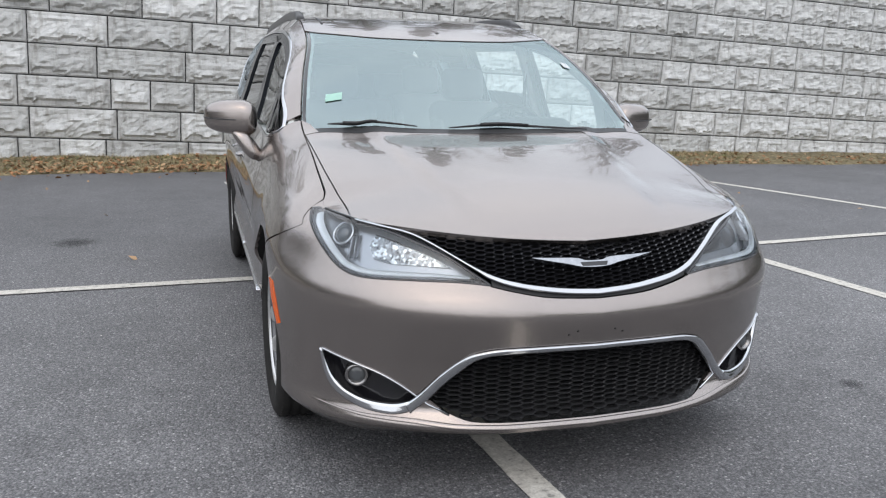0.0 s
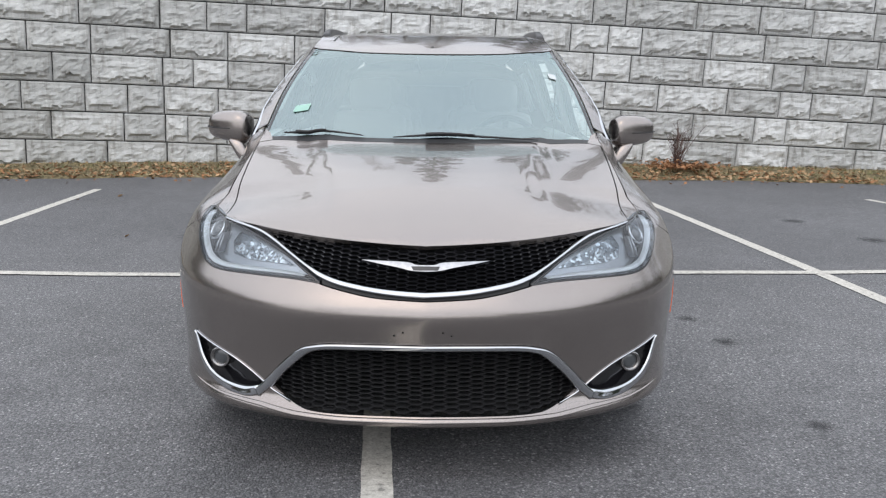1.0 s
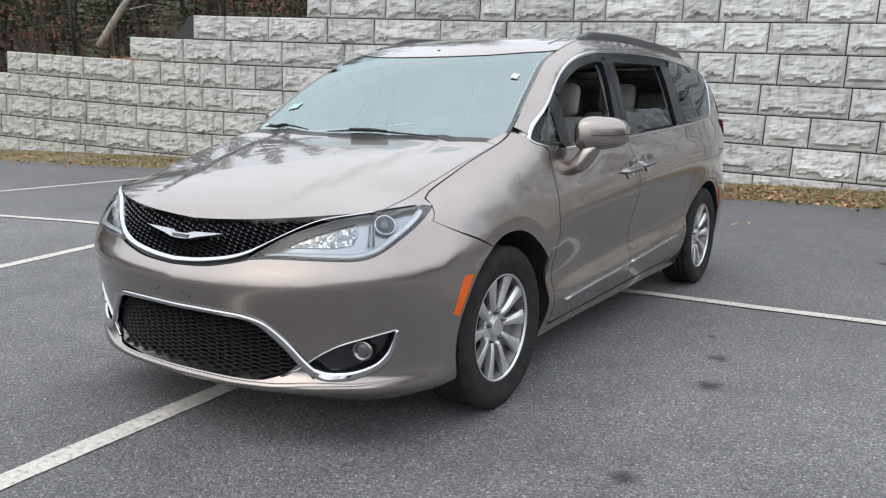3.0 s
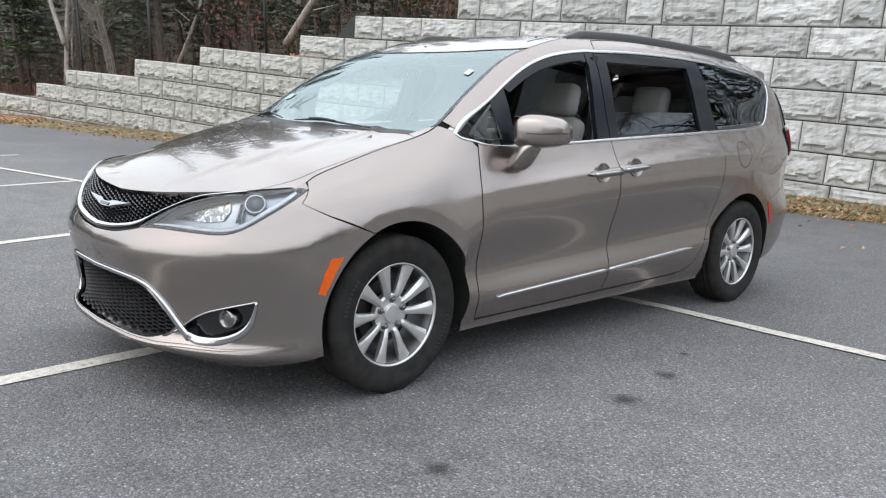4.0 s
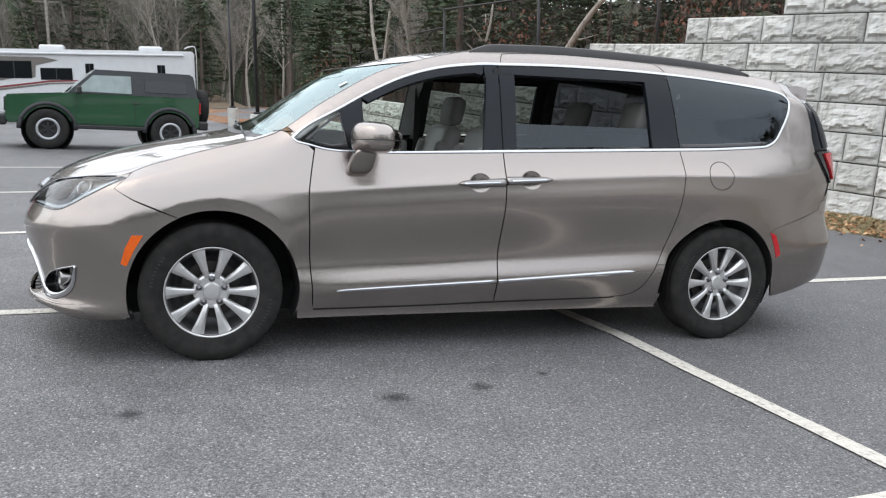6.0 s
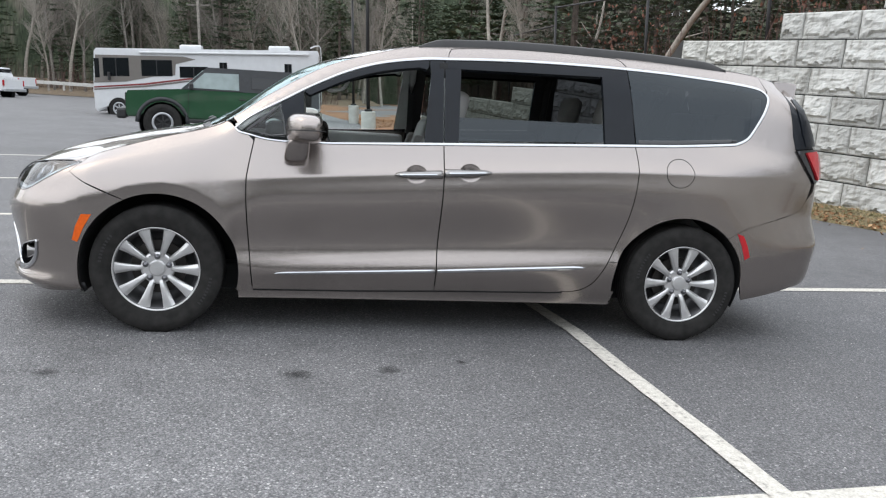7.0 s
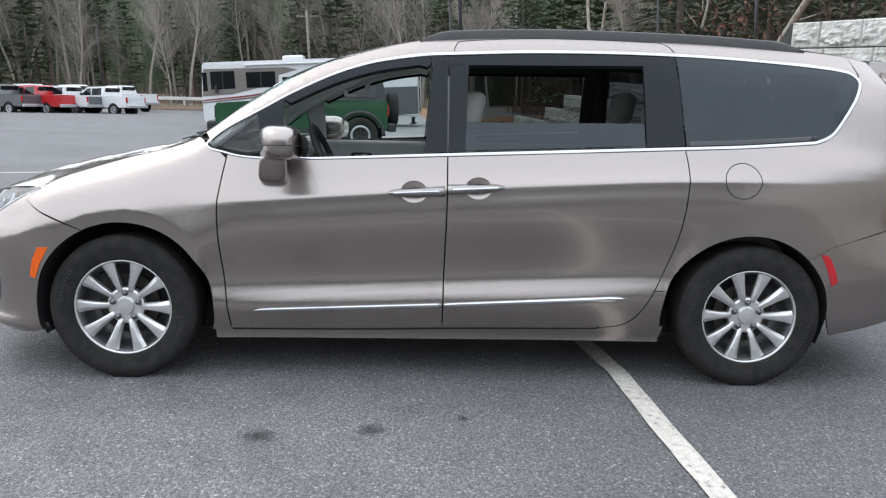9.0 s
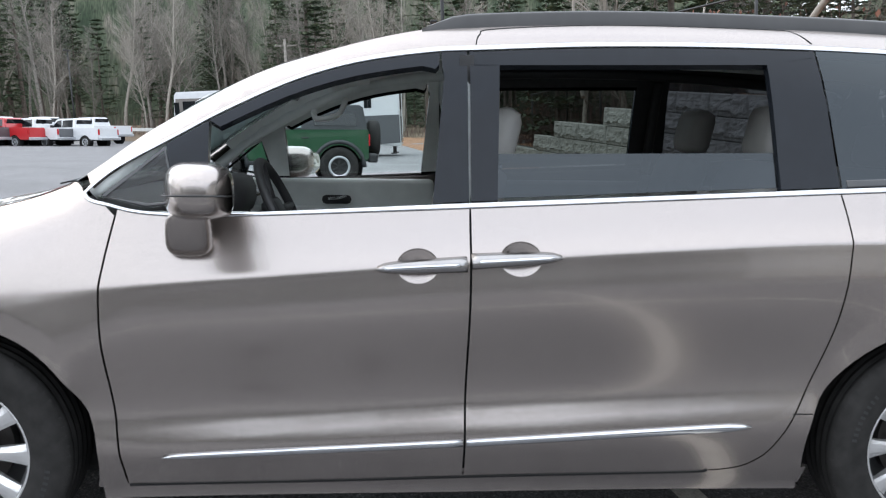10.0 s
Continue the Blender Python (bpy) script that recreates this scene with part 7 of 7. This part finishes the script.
def motorhome(at):
    rv = thing("motorhome", "white and taupe class-A motorhome with dark windows", "motorhome", at)
    bm = bmesh.new()
    low = with_arches(.48, -4.3, 2.6, .56, .34, 5.2, -5.30)
    profile_body(bm, low + [(-5.42, .5), (-5.40, 1.5), (-5.32, 3.02), (-5.22, 3.16), (5.2, 3.16), (5.28, 3.04), (5.28, .42)], 1.24, .07)
    part("body", bm, WHITE_PAINT, rv)
    for sg in (1, -1):
        bm = bmesh.new()
        profile_body(bm, [(-5.36, 1.62), (-5.24, 2.86), (-1.2, 2.82), (-.6, 2.70), (-1.55, 2.48), (-1.60, 1.98), (-2.6, 1.92), (-3.9, 1.68)], .008, 0)
        for v in bm.verts:
            v.co.x += sg * 1.246
        part("taupe_panel", bm, TAUPE, rv)
        for y0, y1, z0, z1 in ((-4.92, -3.72, 1.92, 2.74), (-3.16, -1.72, 1.94, 2.66), (-1.38, -.06, 1.88, 2.38), (.50, .86, 2.14, 2.58), (3.6, 3.95, 2.1, 2.55)):
            bm = bmesh.new()
            box(bm, sg * 1.25, (y0 + y1) / 2, (z0 + z1) / 2, .03, y1 - y0, z1 - z0, .012)
            win = part("window", bm, CAR_GLASS, rv)
            bm = bmesh.new()
            box(bm, sg * 1.262, (y0 + y1) / 2, (z0 + z1) / 2, .01, .04, z1 - z0)
            part("mullion", bm, BLACK_PLASTIC, win)
        for drop, mat in ((0, plain("red stripe", (.20, .03, .03), .4)), (.10, TAUPE)):
            bm = bmesh.new()
            profile_body(bm, [(-5.38, 1.46 - drop), (-3.0, 1.62 - drop), (-1.0, 1.86 - drop), (1.0, 1.90 - drop), (1.0, 1.85 - drop), (-1.0, 1.79 - drop), (-3.0, 1.54 - drop), (-5.38, 1.40 - drop)], .006, 0)
            for v in bm.verts:
                v.co.x += sg * 1.247
            part("stripe", bm, mat, rv)
        bm = bmesh.new()
        profile_body(bm, [(3.3, .44), (5.24, .5), (5.24, 1.75), (3.3, 1.75)], .008, 0)
        for v in bm.verts:
            v.co.x += sg * 1.246
        part("rear_skirt", bm, GREY_PAINT, rv)
        for yc in (-4.3, 2.6):
            road_wheel(rv, sg * 1.08, yc, .48, .29, .30, sg, SILVER_PAINT)
        bm = bmesh.new()
        box(bm, sg * 1.42, -4.62, 1.92, .14, .12, .36, .03)
        box(bm, sg * 1.33, -4.62, 1.80, .22, .05, .05, .01)
        part("side_mirror", bm, BLACK_PLASTIC, rv)
        bm = bmesh.new()
        box(bm, sg * 1.246, -5.20, 2.28, .02, .24, .86, .01)
        part("corner_window", bm, CAR_GLASS, rv)
        bm = bmesh.new()
        lathe(bm, [(.555, 0), (.52, -.4), (.001, -.4)], pose(sg * 1.235, -4.3, .48, 0, 90 * sg, 0), 24)
        part("wheel_well", bm, DARK, rv)
    bm = bmesh.new()
    box(bm, 1.30, .8, 2.98, .10, 8.0, .09, .03)
    part("awning_roll", bm, WHITE_PAINT, rv)
    for y in (-1.0, 3.3):
        bm = bmesh.new()
        box(bm, 0, y, 3.26, .70, 1.05, .28, .08)
        part("roof_unit", bm, WHITE_PAINT, rv)
    bm = bmesh.new()
    box(bm, 0, -5.36, 2.1, 2.2, .04, 1.1, .02)
    part("windscreen", bm, CAR_GLASS, rv)
    bm = bmesh.new()
    for x in (.55, .95):
        tube(bm, smooth([(x, 5.34, .7), (x, 5.36, 2.0), (x, 5.36, 3.25), (x, 5.15, 3.40), (x, 4.85, 3.30)], 4), .02, 6)
    for z in (1.0, 1.4, 1.8, 2.2, 2.6, 3.0):
        tube(bm, [(.55, 5.36, z), (.95, 5.36, z)], .015, 6)
    part("ladder", bm, WHITE_PAINT, rv, "white ladder", True)
    bm = bmesh.new()
    box(bm, 0, 5.27, 1.1, 2.3, .06, 1.2, .03)
    part("rear_panel", bm, GREY_PAINT, rv)
    bm = bmesh.new()
    box(bm, 0, 5.30, 2.35, 1.6, .04, .7, .02)
    part("rear_window", bm, CAR_GLASS, rv)
    bm = bmesh.new()
    for x in (-.8, .8):
        tube(bm, [(x, 4.9, .05), (x, 4.9, .6)], .05, 8)
        box(bm, x, 4.9, .03, .3, .3, .05, .01)
    part("jack", bm, BLACK_PLASTIC, rv)
    bm = bmesh.new()
    box(bm, 0, 0, .55, 1.8, 9.6, .25, .03)
    part("chassis", bm, DARK, rv)
    return rv


motorhome(pose(-35.1, -5.2, rise(-35, -8.6) + .18, LEAN, 0, -2) @ Matrix.Diagonal((1, .945, 1, 1)))


def pickup(at, paint, gate, label):
    """A crew-cab pickup, nose to -y."""
    car = thing("pickup_truck", label, "pickup truck", at, "parked pickups")
    bm = bmesh.new()
    low = with_arches(.42, -1.95, 1.75, .50, .55, 2.90, -2.95)
    profile_body(bm, low + [(-3.02, .7), (-3.0, 1.22), (-2.9, 1.32), (-1.35, 1.40), (.95, 1.42), (.98, 1.36), (2.93, 1.36), (2.95, .65)], .99, .04)
    part("body", bm, paint, car)
    bm = bmesh.new()
    profile_body(bm, [(-1.40, 1.38), (-.72, 2.00), (-.60, 2.05), (.66, 2.06), (.80, 2.01), (.98, 1.40)], .93, .03, (1.4, .22))
    part("cab", bm, paint, car)
    for sg in (1, -1):
        for y0, y1, ya in ((-1.10, -.28, -.66), (-.18, .68, .0)):
            bm = bmesh.new()
            top_front = -.62 if y0 < -1 else y0
            profile_body(bm, [(y0, 1.46), (top_front, 1.92), (y1, 1.95), (y1 + .04, 1.46)], .012, .003)
            for v in bm.verts:
                v.co.x += sg * (.925 - (v.co.z - 1.4) * .22)
            part("side_window", bm, CAR_GLASS, car)
        for yc in (-1.95, 1.75):
            road_wheel(car, sg * .86, yc, .41, .25, .27, sg, SILVER_PAINT)
            bm = bmesh.new()
            lathe(bm, [(.50, 0), (.46, -.3), (.001, -.3)], pose(sg * .97, yc, .42, 0, 90 * sg, 0), 24)
            part("wheel_well", bm, DARK, car)
        bm = bmesh.new()
        box(bm, sg * .93, 2.94, 1.08, .14, .05, .38, .015)
        part("tail_light", bm, RED, car)
        bm = bmesh.new()
        box(bm, sg * 1.10, -.92, 1.50, .18, .12, .26, .03)
        part("door_mirror", bm, BLACK_PLASTIC, car)
    bm = bmesh.new()
    box(bm, 0, 0, 0, 1.45, .014, .52, 0, pose(0, .902, 1.70, -16.5, 0, 0))
    part("rear_window", bm, CAR_GLASS, car)
    bm = bmesh.new()
    box(bm, 0, 0, 0, 1.60, .012, .78, 0, pose(0, -1.07, 1.67, -51, 0, 0))
    part("windscreen", bm, CAR_GLASS, car)
    bm = bmesh.new()
    box(bm, 0, 2.97, .98, 1.7, .03, .62, .015)
    part("tailgate", bm, gate, car)
    bm = bmesh.new()
    box(bm, 0, 3.06, .62, 1.96, .20, .20, .03)
    part("rear_bumper", bm, SILVER_PAINT, car)
    bm = bmesh.new()
    box(bm, 0, -3.05, .68, 1.98, .2, .28, .04)
    part("front_bumper", bm, SILVER_PAINT, car)
    bm = bmesh.new()
    box(bm, 0, 1.95, 1.362, 1.6, 1.7, .01)
    part("bed", bm, BLACK_PLASTIC, car)
    bm = bmesh.new()
    box(bm, 0, 0, .62, 1.2, 5.2, .25, .03)
    part("chassis", bm, DARK, car)
    return car


for x, y, paint, gate, label in ((-53.6, -29.55, GREY_PAINT, GREY_PAINT, "dark grey crew-cab pickup beside a red one"), (-54.55, -27.46, RED_PAINT, RED_PAINT, "red crew-cab pickup with chrome bumper"),
                                 (-55.5, -25.93, WHITE_PAINT, GREY_PAINT, "white crew-cab pickup with a dark grey tailgate"), (-56.0, -23.4, WHITE_PAINT, WHITE_PAINT, "white crew-cab pickup with dark glass"),
                                 (-63.7, -24.95, WHITE_PAINT, WHITE_PAINT, "white pickup at the row's far end"), (-60.6, -30.9, WHITE_PAINT, WHITE_PAINT, "white pickup behind the dark grey one"), (-61.7, -27.9, WHITE_PAINT, WHITE_PAINT, "white pickup behind the red one")):
    pickup(pose(x, y, rise(x, y), LEAN * .5, 0, -21.5), paint, gate, label)

rail = thing("guardrail", "long pale wooden guardrail along the lot's far edge", "guardrail")
for k in range(14):
    y = -36 + k * 2.6
    bm = bmesh.new()
    box(bm, -75.0, y, rise(-75.0) + .35, .16, .16, .8, .01)
    part("post", bm, CONCRETE, rail)
for k in range(13):
    bm = bmesh.new()
    box(bm, -74.85, -34.7 + k * 2.6, rise(-75.0) + .58, .10, 2.58, .30, .015)
    part("beam", bm, CONCRETE, rail)

# ---- the wall's blocks, one by one ----
rr = random.Random(5)
near = [p for p in WALL_BLOCKS if -9.0 < p[0] < 8.2 and p[6] < 7]
near = near[:300]
chosen = set(id(p) for p in near)
verts, faces = [], []
for p in WALL_BLOCKS:
    x, y, z, a, tilt, w, k, fit = p
    turn = a + math.pi if math.cos(a) < 0 else a
    m = Matrix.Translation((x, y, z)) @ Matrix.Rotation(turn, 4, "Z") @ Matrix.Rotation(tilt, 4, "Y")
    m = m @ pose(0, rr.uniform(-.006, .008), 0, rr.uniform(-.5, .5), 0, rr.uniform(-.5, .5)) @ Matrix.Diagonal((fit, 1, 1, 1))
    me = rr.choice(BLOCKS[w])
    if id(p) in chosen:
        o = new("block", me)
        o.parent = wall
        o.matrix_basis = m
    else:
        i = len(verts)
        verts += [m @ v.co for v in me.vertices]
        faces += [tuple(i + q for q in f.vertices) for f in me.polygons]
me = bpy.data.meshes.new("far_blocks")
me.from_pydata(verts, [], faces)
me.materials.append(BLOCK)
rest = new("far_blocks", me)
rest.parent = wall
tagged(rest, "further blocks of the same wall", kind="stuff")
